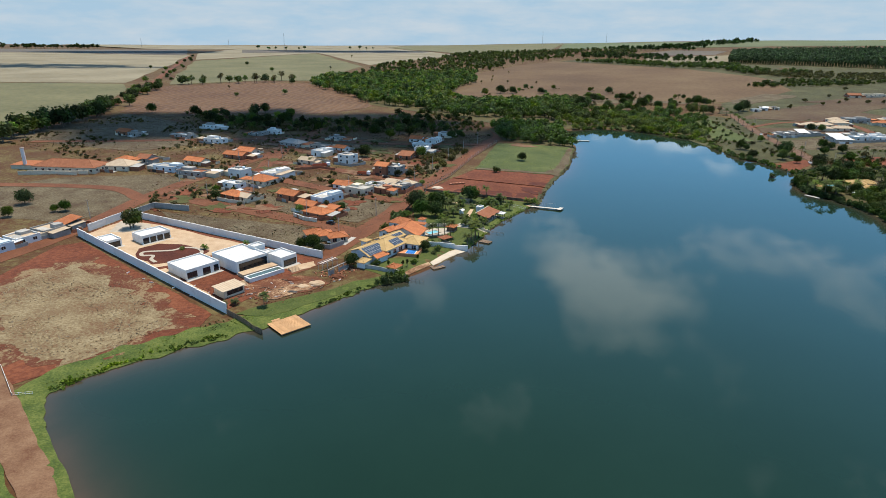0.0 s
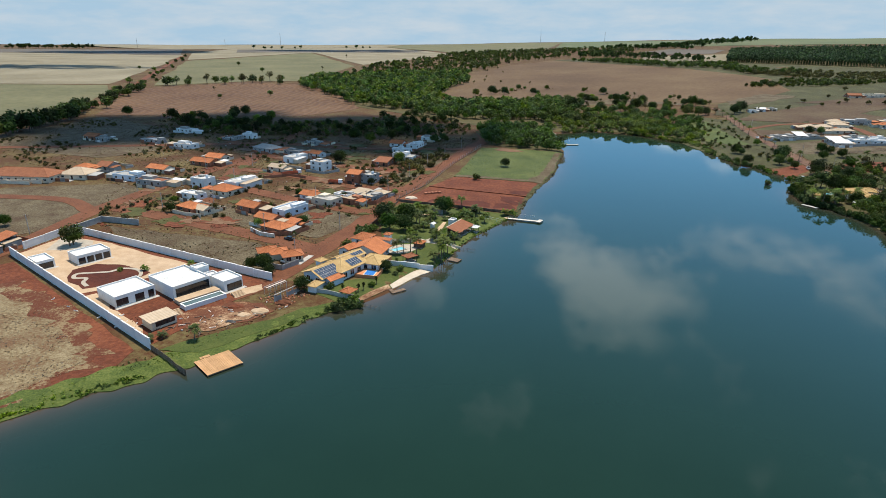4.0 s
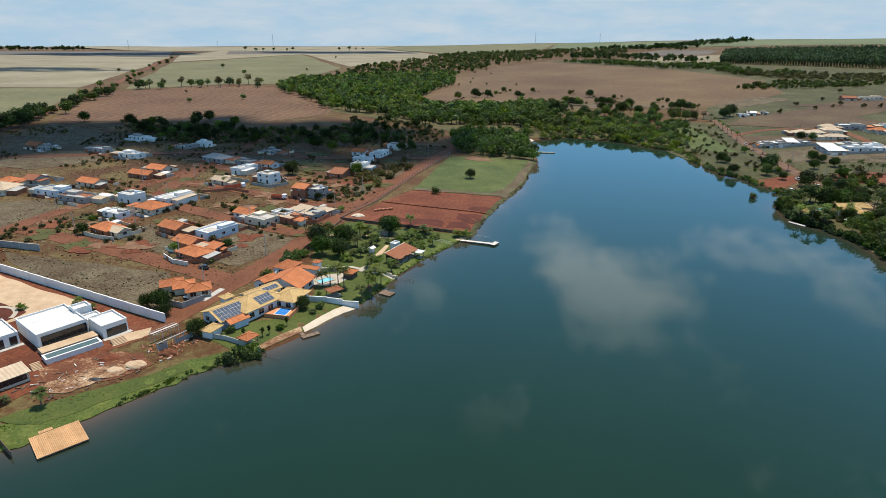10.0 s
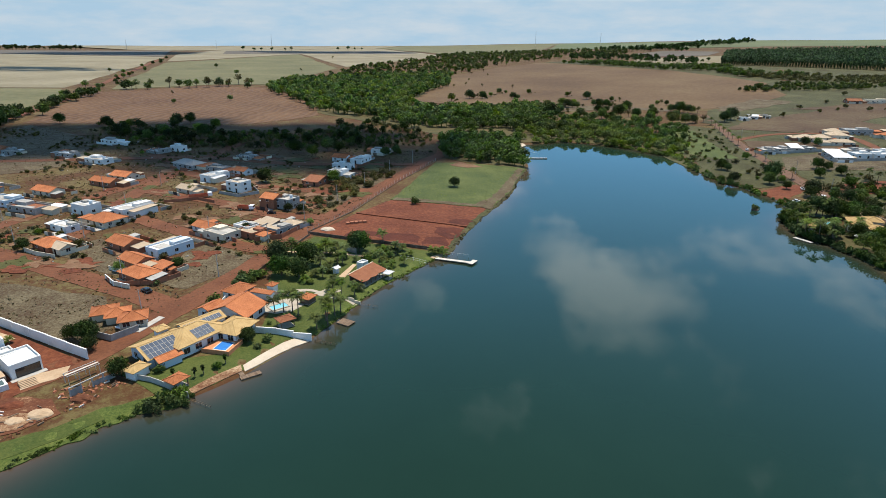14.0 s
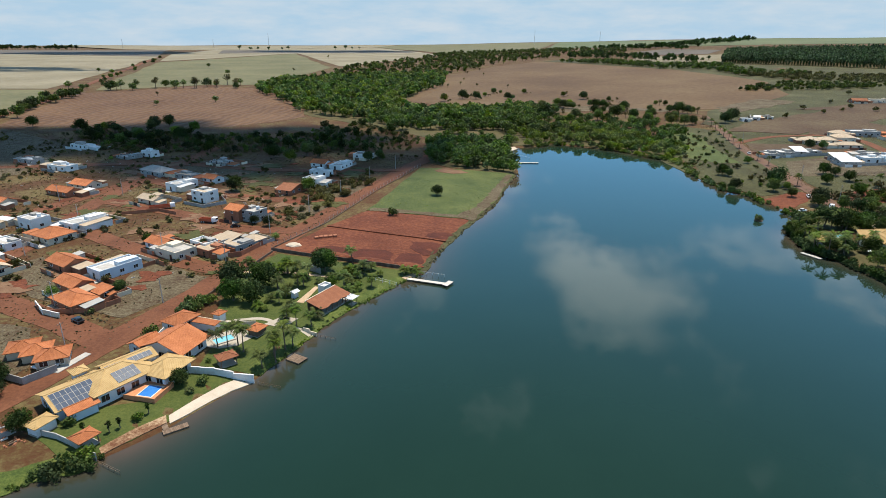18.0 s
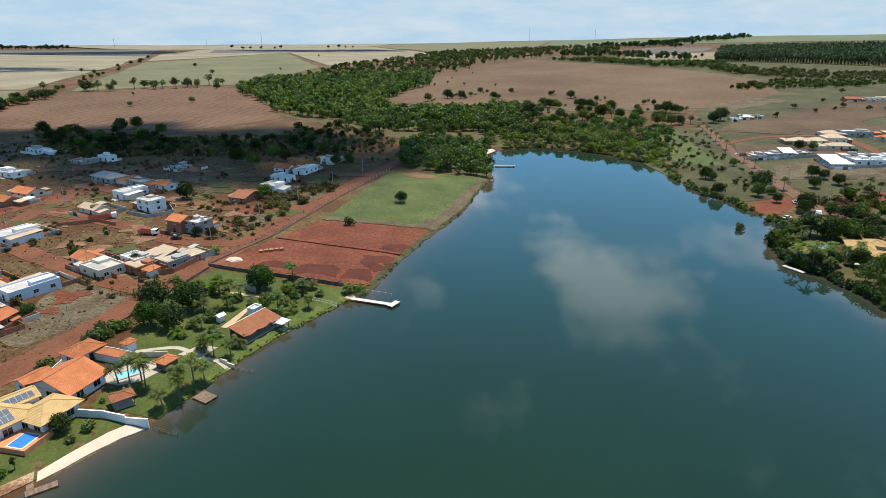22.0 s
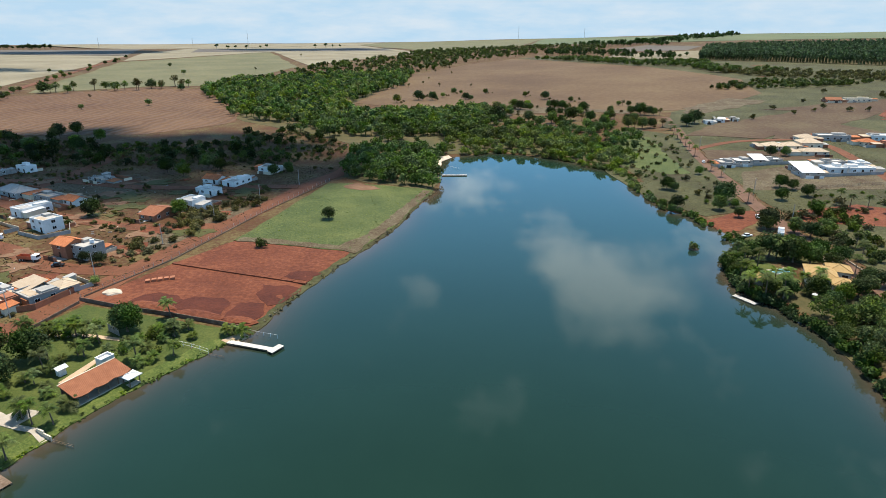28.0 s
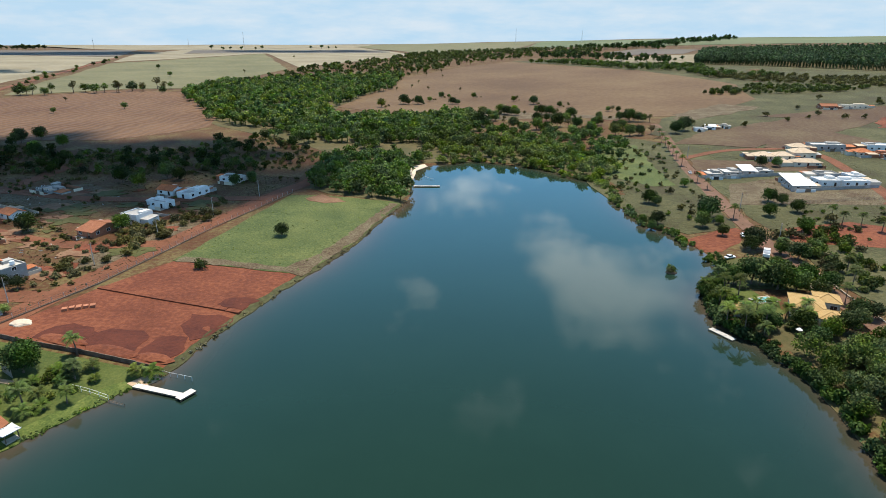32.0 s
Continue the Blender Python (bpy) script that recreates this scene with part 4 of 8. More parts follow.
def walls_bm(w, d, h, t=0.2, foot=1.6):
    """Four walls round a floor, from below the ground to the eaves."""
    bm = bmesh.new()
    box(bm, -w / 2, w / 2, -d / 2, -d / 2 + t, -foot, h)
    box(bm, -w / 2, w / 2, d / 2 - t, d / 2, -foot, h)
    box(bm, -w / 2, -w / 2 + t, -d / 2 + t, d / 2 - t, -foot, h)
    box(bm, w / 2 - t, w / 2, -d / 2 + t, d / 2 - t, -foot, h)
    box(bm, -w / 2 + t, w / 2 - t, -d / 2 + t, d / 2 - t, 0.0, 0.12)
    return bm


OPENINGS = {}


def opening(house, kind, side, at, w, d, sill, ow, oh, frame_mat):
    """A window or door: a frame that stands proud of the wall round a dark pane."""
    key = (kind, ow, oh, frame_mat.name)
    if key not in OPENINGS:
        fr = bmesh.new()
        for q in ((-ow / 2 - 0.09, -ow / 2, 0, oh), (ow / 2, ow / 2 + 0.09, 0, oh), (-ow / 2 - 0.09, ow / 2 + 0.09, oh, oh + 0.09), (-ow / 2 - 0.12, ow / 2 + 0.12, -0.09, 0)):
            box(fr, q[0], q[1], -0.07, 0.02, q[2], q[3])
        if kind == "window" and ow > 1.1:
            box(fr, -0.03, 0.03, -0.05, 0.0, 0, oh)
        me = bpy.data.meshes.new(kind)
        fr.to_mesh(me)
        fr.free()
        me.materials.append(frame_mat)
        OPENINGS[key] = (me, box_mesh("pane", GLASS_DARK, -ow / 2, ow / 2, -0.03, -0.004, 0, oh))
    turn = {"front": 0, "back": 180, "left": -90, "right": 90}[side]
    x, y = {"front": (at, -d / 2), "back": (at, d / 2), "left": (-w / 2, at), "right": (w / 2, at)}[side]
    ob = shared(kind, OPENINGS[key][0], house, pose(x, y, sill, 0, 0, turn))
    shared("pane", OPENINGS[key][1], ob)
    return ob


def house(x, y, turn, w, d, h, kind, wall, roof, label, rise=None, over=0.5, name="house", tank=False, wins=True, parapet=0.5, base=None):
    ob = thing(name, x, y, base, turn, label, "house", "houses of the settlement" if name == "house" else "")
    rise = (min(w, d) * 0.5 + over) * 0.42 if rise is None else rise
    if kind == "flat":
        part("wall", walls_bm(w, d, h + parapet), wall, ob)
        part("roof", boxed(-w / 2 + 0.2, w / 2 - 0.2, -d / 2 + 0.2, d / 2 - 0.2, h - 0.12, h), roof, ob)
        cap = bmesh.new()
        z = h + parapet
        for q in ((-w / 2 - 0.05, w / 2 + 0.05, -d / 2 - 0.05, -d / 2 + 0.25), (-w / 2 - 0.05, w / 2 + 0.05, d / 2 - 0.25, d / 2 + 0.05), (-w / 2 - 0.05, -w / 2 + 0.25, -d / 2 + 0.25, d / 2 - 0.25), (w / 2 - 0.25, w / 2 + 0.05, -d / 2 + 0.25, d / 2 - 0.25)):
            box(cap, *q, z, z + 0.07)
        part("parapet_cap", cap, wall, ob)
    else:
        wb = walls_bm(w, d, h)
        if kind == "gable":
            for s in (-1, 1):
                v = [wb.verts.new((s * (w / 2 - 0.1), yy, zz)) for yy, zz in ((-d / 2, h), (d / 2, h), (0, h + rise * (d / 2) / (d / 2 + over)))]
                wb.faces.new(v)
        part("wall", wb, wall, ob)
        part("roof", roof_bm(kind, w, d, h, rise, over), roof, ob)
        if kind in ("hip", "gable"):
            part("roof_ridge", ridge_bm(kind, w, d, h, rise, over), roof, ob)
    if wins:
        for side, span in (("front", w), ("back", w), ("left", d), ("right", d)):
            n = max(1, int(span // 4.2))
            for k in range(n):
                at = (k + 0.5) / n * span - span / 2
                if side == "front" and k == n // 2:
                    opening(ob, "door", side, at, w, d, 0.12, 1.0, 2.1, OLDWOOD)
                else:
                    opening(ob, "window", side, at, w, d, 1.05, 1.5, 1.15, WHITE)
            if h > 4.6:
                for k in range(n):
                    opening(ob, "window", side, (k + 0.5) / n * span - span / 2, w, d, 3.7, 1.5, 1.15, WHITE)
    if name == "house":
        pick = random.Random(int(x * 13 + y * 7))
        side, aw, ad = pick.choice((-1, 1)), w * pick.uniform(0.3, 0.5), d * pick.uniform(0.45, 0.8)
        ah = min(h - 0.5, 2.6) if h > 2 else 0.9
        cx, cy = side * (w / 2 + aw / 2), pick.uniform(-0.5, 0.5) * (d - ad)
        part("annexe_wall", walls_bm(aw, ad, ah), pick.choice((wall, wall, CREAM, BRICK)), ob).location = (cx, cy, 0)
        part("annexe_roof", roof_bm("shed", aw, ad, ah, 0.5, 0.25), pick.choice((roof, CLAY, TAN_ROOF, GREY_ROOF)), ob).location = (cx, cy, 0)
        yd, yw = pick.uniform(3, 6), w + aw
        yx = side * aw / 2
        for q in ((yx - yw / 2, yx + yw / 2, d / 2 + yd - 0.15, d / 2 + yd), (yx - yw / 2, yx - yw / 2 + 0.15, d / 2, d / 2 + yd - 0.15), (yx + yw / 2 - 0.15, yx + yw / 2, d / 2, d / 2 + yd - 0.15)):
            part("yard_wall", boxed(*q, -1.2, 1.5), pick.choice((GREY, BRICK, CREAM)), ob)
        # forecourt behind a front wall with a gate
        fd, fw = pick.uniform(3.0, 5.0), w * pick.uniform(0.55, 0.95)
        fx = pick.choice((-1, 1)) * (w - fw) / 2
        if pick.random() < 0.75:
            part("forecourt", boxed(fx - fw / 2, fx + fw / 2, -d / 2 - fd, -d / 2, -0.6, 0.13), pick.choice((CONCRETE, PALE_STONE, GREY, DUST)), ob)
            wm, gate = pick.choice((wall, GREY, CREAM, BRICK, WHITE)), pick.uniform(-0.2, 0.2) * fw
            for a, b_ in ((fx - fw / 2, fx + gate - 1.5), (fx + gate + 1.5, fx + fw / 2)):
                if b_ - a > 0.5:
                    part("front_wall", boxed(a, b_, -d / 2 - fd - 0.15, -d / 2 - fd, -0.6, 1.7), wm, ob)
            part("gate", boxed(fx + gate - 1.48, fx + gate + 1.48, -d / 2 - fd - 0.1, -d / 2 - fd - 0.05, 0.15, 1.8), pick.choice((OLDWOOD, GREY, DARKMETAL, WHITE)), ob)
        # lean-to in the back yard
        if pick.random() < 0.7:
            lw, ld, lh = w * pick.uniform(0.25, 0.45), min(yd - 0.5, 3.2), 2.3
            lx = yx + pick.choice((-1, 1)) * (yw / 2 - lw / 2 - 0.3)
            part("lean_to_wall", walls_bm(lw, ld, lh), pick.choice((BRICK, GREY, CREAM)), ob).location = (lx, d / 2 + ld / 2 + 0.02, 0)
            part("lean_to_roof", roof_bm("shed", lw, ld, lh, 0.35, 0.2), pick.choice((GREY_ROOF, CLAY, TAN_ROOF, METAL_ROOF)), ob).location = (lx, d / 2 + ld / 2 + 0.1, 0)
        # raised block and skylight on a flat roof
        if kind == "flat" and w > 7:
            bw, bd = w * pick.uniform(0.3, 0.45), d * pick.uniform(0.35, 0.55)
            bx, by = pick.choice((-1, 1)) * (w - bw) * 0.42, (d - bd) * 0.4
            part("roof_block", boxed(bx - bw / 2, bx + bw / 2, by - bd / 2, by + bd / 2, h - 0.06, h + pick.uniform(0.9, 1.6)), pick.choice((wall, wall, GREY)), ob)
            part("roof_slab", boxed(-w * 0.32, w * 0.3, -d * 0.36, -d * 0.05, h - 0.06, h + 0.09), pick.choice((GREY_ROOF, CONCRETE, TAN_ROOF)), ob)
    if tank:
        tk = bmesh.new()
        tube(tk, [(w * 0.2, d * 0.15, h + 0.2), (w * 0.2, d * 0.15, h + 1.5)], [0.75, 0.8], 12)
        part("water_tank", tk, BLUEWHITE, ob, "round pale blue water tank")
    return ob


O, B, W_, G = CLAY, BRICK, WHITE, GREY
# x, y, turn, width, depth, eaves, roof, walls, covering, label
HOUSES = (
    (-112, 309, 62, 11, 6, 2.8, "flat", W_, METAL_ROOF, "low white flat-roofed house", 0),
    (-117, 334, 62, 10, 8, 4.6, "flat", W_, METAL_ROOF, "white flat-roofed house with a square tower block", 1),
    (-100, 319, 62, 13, 11, 3.0, "hip", CREAM, O, "house with a broad orange hip roof", 0),
    (-97, 336, 62, 9, 16, 3.6, "flat", W_, METAL_ROOF, "white modern house with stepped flat roofs", 1),
    (-104, 287, 58, 12, 8, 2.8, "hip", B, O, "brick house with an orange tiled roof", 0),
    (-97, 283, 58, 7, 6, 2.8, "gable", CREAM, TAN_ROOF, "small tan-roofed annexe house", 0),
    (-136, 386, 66, 16, 8, 2.8, "gable", B, O, "long brick house with an orange tiled roof", 0),
    (-133, 400, 66, 13, 9, 2.8, "gable", CREAM, O, "house with an orange tiled roof", 0),
    (-77, 290, 58, 12, 8, 2.9, "gable", B, O, "raw brick house with an orange gabled roof", 0),
    (-58, 286, 58, 8, 15, 3.6, "flat", BLUEWHITE, METAL_ROOF, "long pale blue flat-roofed house", 0),
    (-64, 272, 58, 11, 7, 2.8, "gable", B, O, "house with an orange gabled roof", 0),
    (-57, 260, 58, 12, 8, 2.8, "hip", B, O, "brick house with an orange hip roof and a front wall", 0),
    (-52, 266, 58, 6, 4, 2.5, "shed", B, O, "small orange-roofed lean-to behind a house", 0),
    (-53, 311, 58, 11, 7, 3.0, "gable", W_, O, "white-walled house with an orange roof", 0),
    (-44, 303, 58, 12, 9, 3.6, "flat", CREAM, CONCRETE, "unfinished cream house with open roof slab", 0),
    (-33, 306, 58, 10, 8, 3.0, "flat", B, TAN_ROOF, "half-built brick house without a roof", 0),
    (-24, 311, 58, 10, 9, 3.3, "flat", G, GREY_ROOF, "grey rendered house with a dark carport", 0),
    (-37, 312, 58, 9, 6, 3.2, "flat", W_, METAL_ROOF, "white flat-roofed house wing with a metal roof", 0),
    (-29, 316, 58, 8, 6, 3.0, "shed", G, TAN_ROOF, "grey house wing under a peach-coloured roof", 0),
    (-19, 317, 58, 7, 6, 3.0, "hip", G, TAN_ROOF, "small grey house with a tan hip roof", 0),
    (-36, 350, 64, 8, 8, 5.2, "gable", B, O, "two-storey house with an orange roof", 0),
    (-29, 349, 64, 9, 8, 5.0, "flat", G, CONCRETE, "two-storey grey unfinished house with a roof block", 1),
    (-62, 379, 60, 10, 8, 5.4, "flat", W_, CONCRETE, "white two-storey cube house", 0),
    (-83, 402, 60, 8, 14, 4.0, "flat", W_, METAL_ROOF, "long white flat-roofed house", 0),
    (-72, 417, 60, 9, 7, 3.0, "gable", W_, O, "white house with an orange roof", 0),
    (-89, 424, 60, 14, 7, 3.0, "flat", G, GREY_ROOF, "grey house with a fibre cement roof", 0),
    (-86, 374, 60, 12, 7, 2.6, "gable", CREAM, TAN_ROOF, "cream house with a straw-coloured roof", 0),
    (-110, 433, 60, 18, 10, 3.2, "hip", G, GREY_ROOF, "wide grey house with a low brown roof", 0),
    (-138, 484, 62, 10, 6, 4.0, "flat", W_, METAL_ROOF, "small bright white house", 0),
    (-150, 477, 62, 12, 8, 1.2, "flat", G, CONCRETE, "low grey house foundation", 0),
    (-84, 464, 62, 13, 8, 1.2, "flat", G, CONCRETE, "low grey house foundation", 0),
    (-24, 399, 68, 9, 15, 2.8, "gable", B, BROWN_TILE, "brick shed house with brown roof", 0),
    (-15, 413, 68, 9, 9, 4.6, "flat", W_, CONCRETE, "white two-storey unfinished house", 0),
    (-15, 438, 68, 10, 6, 3.2, "flat", W_, METAL_ROOF, "white flat-roofed house by the street", 0),
    (-21, 462, 70, 10, 8, 3.0, "gable", W_, O, "white house with an orange roof", 0),
    (-8, 459, 70, 8, 15, 3.0, "flat", W_, METAL_ROOF, "low white house beside the meadow road", 0),
    (2, 491, 70, 12, 8, 3.0, "flat", W_, TAN_ROOF, "low pale house under trees", 0),
    (-218, 342, 84, 38, 15, 3.6, "hip", CREAM, BROWN_TILE, "long hall with a red-brown tiled roof", 0),
    (-192, 348, 84, 16, 13, 3.2, "hip", CREAM, TAN_ROOF, "wide house with a pale tan roof", 0),
    (-197, 364, 70, 10, 8, 3.0, "hip", CREAM, O, "small house with an orange hip roof", 0),
    (-187, 369, 70, 9, 9, 3.0, "gable", G, BROWN_TILE, "grey house with a brown roof", 0),
    (-163, 346, 70, 15, 9, 3.2, "flat", BLUEWHITE, GREY_ROOF, "pale blue walled house with a blue-grey roof", 0),
    (-144, 335, 70, 18, 8, 3.0, "flat", G, BROWN_TILE, "dark grey low house with a brown roof", 0),
    (-154, 365, 66, 14, 8, 2.8, "gable", CREAM, O, "cream house with an orange roof", 0),
    (-170, 441, 66, 16, 8, 3.2, "flat", W_, METAL_ROOF, "white house with a raised roof block", 1),
    (-200, 458, 66, 15, 7, 2.8, "flat", G, METAL_ROOF, "low pale house with metal roof", 0),
    (-197, 509, 66, 17, 7, 2.8, "flat", W_, METAL_ROOF, "low white hall before the tree line", 0),
    (-251, 469, 66, 12, 8, 3.0, "gable", B, O, "orange-roofed house on the edge of the fields", 0),
    (-240, 462, 66, 10, 6, 2.8, "flat", G, GREY_ROOF, "low dark grey flat-roofed house", 0),
    (-168, 209, 64, 9, 8, 3.2, "flat", BLUEWHITE, METAL_ROOF, "white terrace house with a metal roof", 0),
    (-165, 219, 64, 9, 9, 3.0, "flat", W_, TAN_ROOF, "white terrace house with a tan roof", 0),
    (-161, 229, 64, 9, 9, 3.0, "flat", G, TAN_ROOF, "grey terrace house with a tan roof", 0),
    (-158, 237, 64, 7, 8, 2.9, "shed", G, O, "narrow terrace house with an orange roof", 0),
    (279, 499, 88, 9, 10, 2.6, "flat", G, CONCRETE, "grey workshop with a concrete roof", 0),
    (290, 501, 88, 10, 11, 2.8, "flat", G, METAL_ROOF, "pale grey walled workshop with metal roof", 0),
    (301, 503, 88, 8, 9, 3.0, "shed", G, METAL_ROOF, "grey workshop with a bright metal roof", 0),
    (310, 501, 88, 8, 8, 2.8, "flat", G, METAL_ROOF, "low grey shed with a metal roof", 0),
    (311, 465, 88, 12, 7, 3.0, "shed", G, METAL_ROOF, "grey shed with a bright sloping metal roof", 0),
    (314, 478, 88, 11, 8, 3.2, "shed", G, METAL_ROOF, "grey shed with a sloping metal roof", 0),
    (329, 473, 88, 11, 10, 3.4, "flat", W_, METAL_ROOF, "white warehouse with metal roof", 0),
    (342, 470, 88, 14, 8, 3.2, "flat", W_, METAL_ROOF, "long low white warehouse with metal roof", 0),
    (337, 486, 88, 11, 8, 3.8, "flat", G, CONCRETE, "grey warehouse with a stepped roof", 0),
    (350, 482, 88, 8, 8, 3.2, "flat", W_, METAL_ROOF, "white warehouse annexe with metal roof", 0),
    (331, 542, 84, 12, 10, 3.0, "hip", CREAM, TAN_ROOF, "tan-roofed house among shrubs", 0),
    (343, 541, 84, 12, 9, 3.0, "hip", CREAM, TAN_ROOF, "cream house with tan hip roof", 0),
    (357, 544, 84, 14, 11, 4.4, "hip", CREAM, TAN_ROOF, "large tan villa with layered hip roofs", 0),
    (346, 520, 84, 16, 8, 3.0, "hip", CREAM, TAN_ROOF, "low tan-roofed house behind a wall", 0),
    (388, 568, 84, 22, 10, 4.0, "flat", G, METAL_ROOF, "grey flat-roofed warehouse with metal roof", 0),
    (421, 562, 84, 18, 10, 4.0, "flat", W_, METAL_ROOF, "white flat-roofed warehouse with metal roof", 0),
    (412, 537, 84, 18, 9, 3.0, "flat", B, BROWN_TILE, "brick yard building with brown roof", 0),
    (440, 545, 84, 16, 10, 3.6, "flat", W_, METAL_ROOF, "white flat-roofed warehouse with metal roof", 0),
    (334, 650, 80, 7, 6, 2.8, "flat", W_, METAL_ROOF, "low white farm building beside a dark tree", 0),
    (346, 657, 80, 9, 6, 3.0, "gable", W_, METAL_ROOF, "small white farmhouse with a metal roof", 0),
    (359, 662, 80, 8, 5, 2.6, "flat", CREAM, TAN_ROOF, "small cream farm store", 0),
    (367, 565, 84, 12, 9, 3.6, "hip", CREAM, TAN_ROOF, "tan villa with a hip roof behind shrubs", 0),
    (398, 545, 84, 10, 9, 3.2, "hip", CREAM, O, "cream house with an orange hip roof", 0),
    (430, 530, 84, 14, 10, 3.6, "flat", G, GREY_ROOF, "grey yard building with a fibre roof", 0),
    (455, 560, 84, 18, 11, 4.0, "flat", W_, METAL_ROOF, "white hall with a metal roof", 0),
    (504, 752, 80, 15, 9, 3.2, "gable", B, BROWN_TILE, "brown farm shed on the slope", 0),
    (528, 750, 80, 24, 8, 3.6, "flat", CREAM, METAL_ROOF, "long pale farm hall on the slope", 0),
)
for x, y, turn, w, d, h, kind, wall, roof, label, tank in HOUSES:
    house(x, y, turn - 90, w, d, h * (0.86 if 2 < h < 4.5 else 0.94), kind, wall, roof, label, tank=bool(tank))


# ---- trees ----
def crown_arrays(rng, rx, rz, blobs, leaves, size, low=0.0):
    """Leaf quads on the skins of many overlapping clumps: vertices and faces."""
    c = rng.normal(size=(blobs, 3))
    c /= np.linalg.norm(c, axis=1)[:, None]
    c *= (rng.random(blobs) ** 0.4)[:, None]
    c[:, 2] = np.where(c[:, 2] < -0.55, -c[:, 2], c[:, 2])
    centre = c * np.array([rx, rx, rz]) * 0.68
    rad = rx * rng.uniform(0.26, 0.46, blobs)
    d = rng.normal(size=(blobs, leaves, 3))
    d /= np.linalg.norm(d, axis=2)[:, :, None]
    p = centre[:, None] + d * rad[:, None, None] * rng.uniform(0.75, 1.08, (blobs, leaves))[:, :, None] * np.array([1, 1, 0.8])
    p = p.reshape(-1, 3)
    nrm = d.reshape(-1, 3) + rng.normal(size=p.shape) * 0.55
    nrm /= np.linalg.norm(nrm, axis=1)[:, None]
    ref = rng.normal(size=p.shape)
    u = np.cross(nrm, ref)
    u /= np.linalg.norm(u, axis=1)[:, None] + 1e-9
    w = np.cross(nrm, u)
    s = size * rng.uniform(0.6, 1.3, len(p))[:, None]
    q = np.stack([p - u * s, p - w * s * 0.75, p + u * s, p + w * s * 0.75], 1).reshape(-1, 3)
    q[:, 2] += low
    return q


def quads(n):
    return np.arange(4 * n).reshape(-1, 4).tolist()


def tree_mesh(name, verts, mat):
    me = bpy.data.meshes.new(name)
    me.from_pydata(verts.tolist(), [], quads(len(verts) // 4))
    me.materials.append(mat)
    me.update()
    return me


def trunk_bm(rng, h, r, limbs, reach):
    bm = bmesh.new()
    bend = rng.normal(size=2) * 0.05 * h
    tube(bm, [(0, 0, -0.4), (0, 0, 0.15 * h), (bend[0] * 0.5, bend[1] * 0.5, 0.5 * h), (bend[0], bend[1], 0.9 * h)], [r * 1.35, r, r * 0.75, r * 0.3], 7)
    for k in range(limbs):
        a = math.tau * (k + rng.random() * 0.6) / limbs
        z = h * rng.uniform(0.35, 0.6)
        o = Vector((bend[0] * 0.5, bend[1] * 0.5, z))
        e = o + Vector((math.cos(a) * reach, math.sin(a) * reach, h * 0.32))
        tube(bm, [o, o.lerp(e, 0.5) + Vector((0, 0, 0.05 * h)), e], [r * 0.5, r * 0.32, r * 0.12], 5)
    return bm


def tree_kind(name, seed, h, rx, rz, mat, blobs=22, leaves=16, size=0.5, stem=0.4, label="", category="tree"):
    """One tree with its parts; the crown's middle is at stem * h and more."""
    rng = np.random.default_rng(seed)
    ob = new(name)
    tagged(ob, label, category)
    part("trunk", trunk_bm(rng, h * 0.85, 0.03 * h, 5, rx * 0.55), BARK, ob)
    shared("crown", tree_mesh("crown", crown_arrays(rng, rx, rz, blobs, leaves, size, h - rz), mat), ob)
    return ob


def palm_kind(name, seed, h, fronds=19, reach=2.6, label="", mat=None, lean=0.3):
    rng = np.random.default_rng(seed)
    ob = new(name)
    tagged(ob, label, "palm")
    bm = bmesh.new()
    tube(bm, [(0, 0, -0.3), (0.1 * lean, 0, h * 0.3), (0.5 * lean, 0, h * 0.7), (lean, 0, h)], [0.24, 0.17, 0.14, 0.12], 7)
    part("trunk", bm, BARK, ob)
    v = []
    for k in range(fronds):
        a = math.tau * (k + 0.7 * rng.random()) / fronds
        up = rng.uniform(0.15, 1.5)
        L = reach * rng.uniform(0.85, 1.1)
        out, side = np.array([math.cos(a), math.sin(a), 0]), np.array([-math.sin(a), math.cos(a), 0])
        pts = [np.array([lean, 0, h]) + out * L * t * (1 - 0.25 * up * t) + np.array([0, 0, L * (up * t - (0.55 + 0.35 * up) * t * t)]) for t in np.linspace(0.06, 1, 9)]
        for i in range(8):
            p, q, t = pts[i], pts[i + 1], i / 7
            wide = L * 0.22 * (math.sin(math.pi * min(1, 0.16 + 0.8 * t)) + 0.12)
            for s in (-1, 1):
                tip = (p + q) / 2 + (q - p) * 0.9 + side * s * wide + np.array([0, 0, -0.25 * wide])
                v += [p, q, tip + (q - p) * 0.25, tip]
    shared("crown", tree_mesh("crown", np.array(v), mat or LEAF_PALM), ob)
    return ob


SHELF = []      # kinds stand here while they are copied, then go


def kinds(*obs):
    SHELF.extend(obs)
    return obs


BROAD = kinds(tree_kind("tree", 1, 7.6, 4.3, 3.7, LEAF, 56, 40, 0.30, label="broad green tree with a rounded uneven crown"),
              tree_kind("tree", 2, 7.0, 3.9, 3.4, LEAF_BRIGHT, 50, 36, 0.30, label="light green tree with a loose crown"),
              tree_kind("tree", 3, 8.4, 4.9, 4.1, LEAF_DARK, 60, 44, 0.32, label="large dark green tree with a dense crown"))
FAR_BROAD = kinds(tree_kind("tree", 21, 7.6, 4.3, 3.7, LEAF, 26, 18, 0.55, label="broad green field tree with a rounded crown"),
                  tree_kind("tree", 23, 8.4, 4.9, 4.1, LEAF_DARK, 26, 20, 0.58, label="large dark green field tree with a dense crown"))
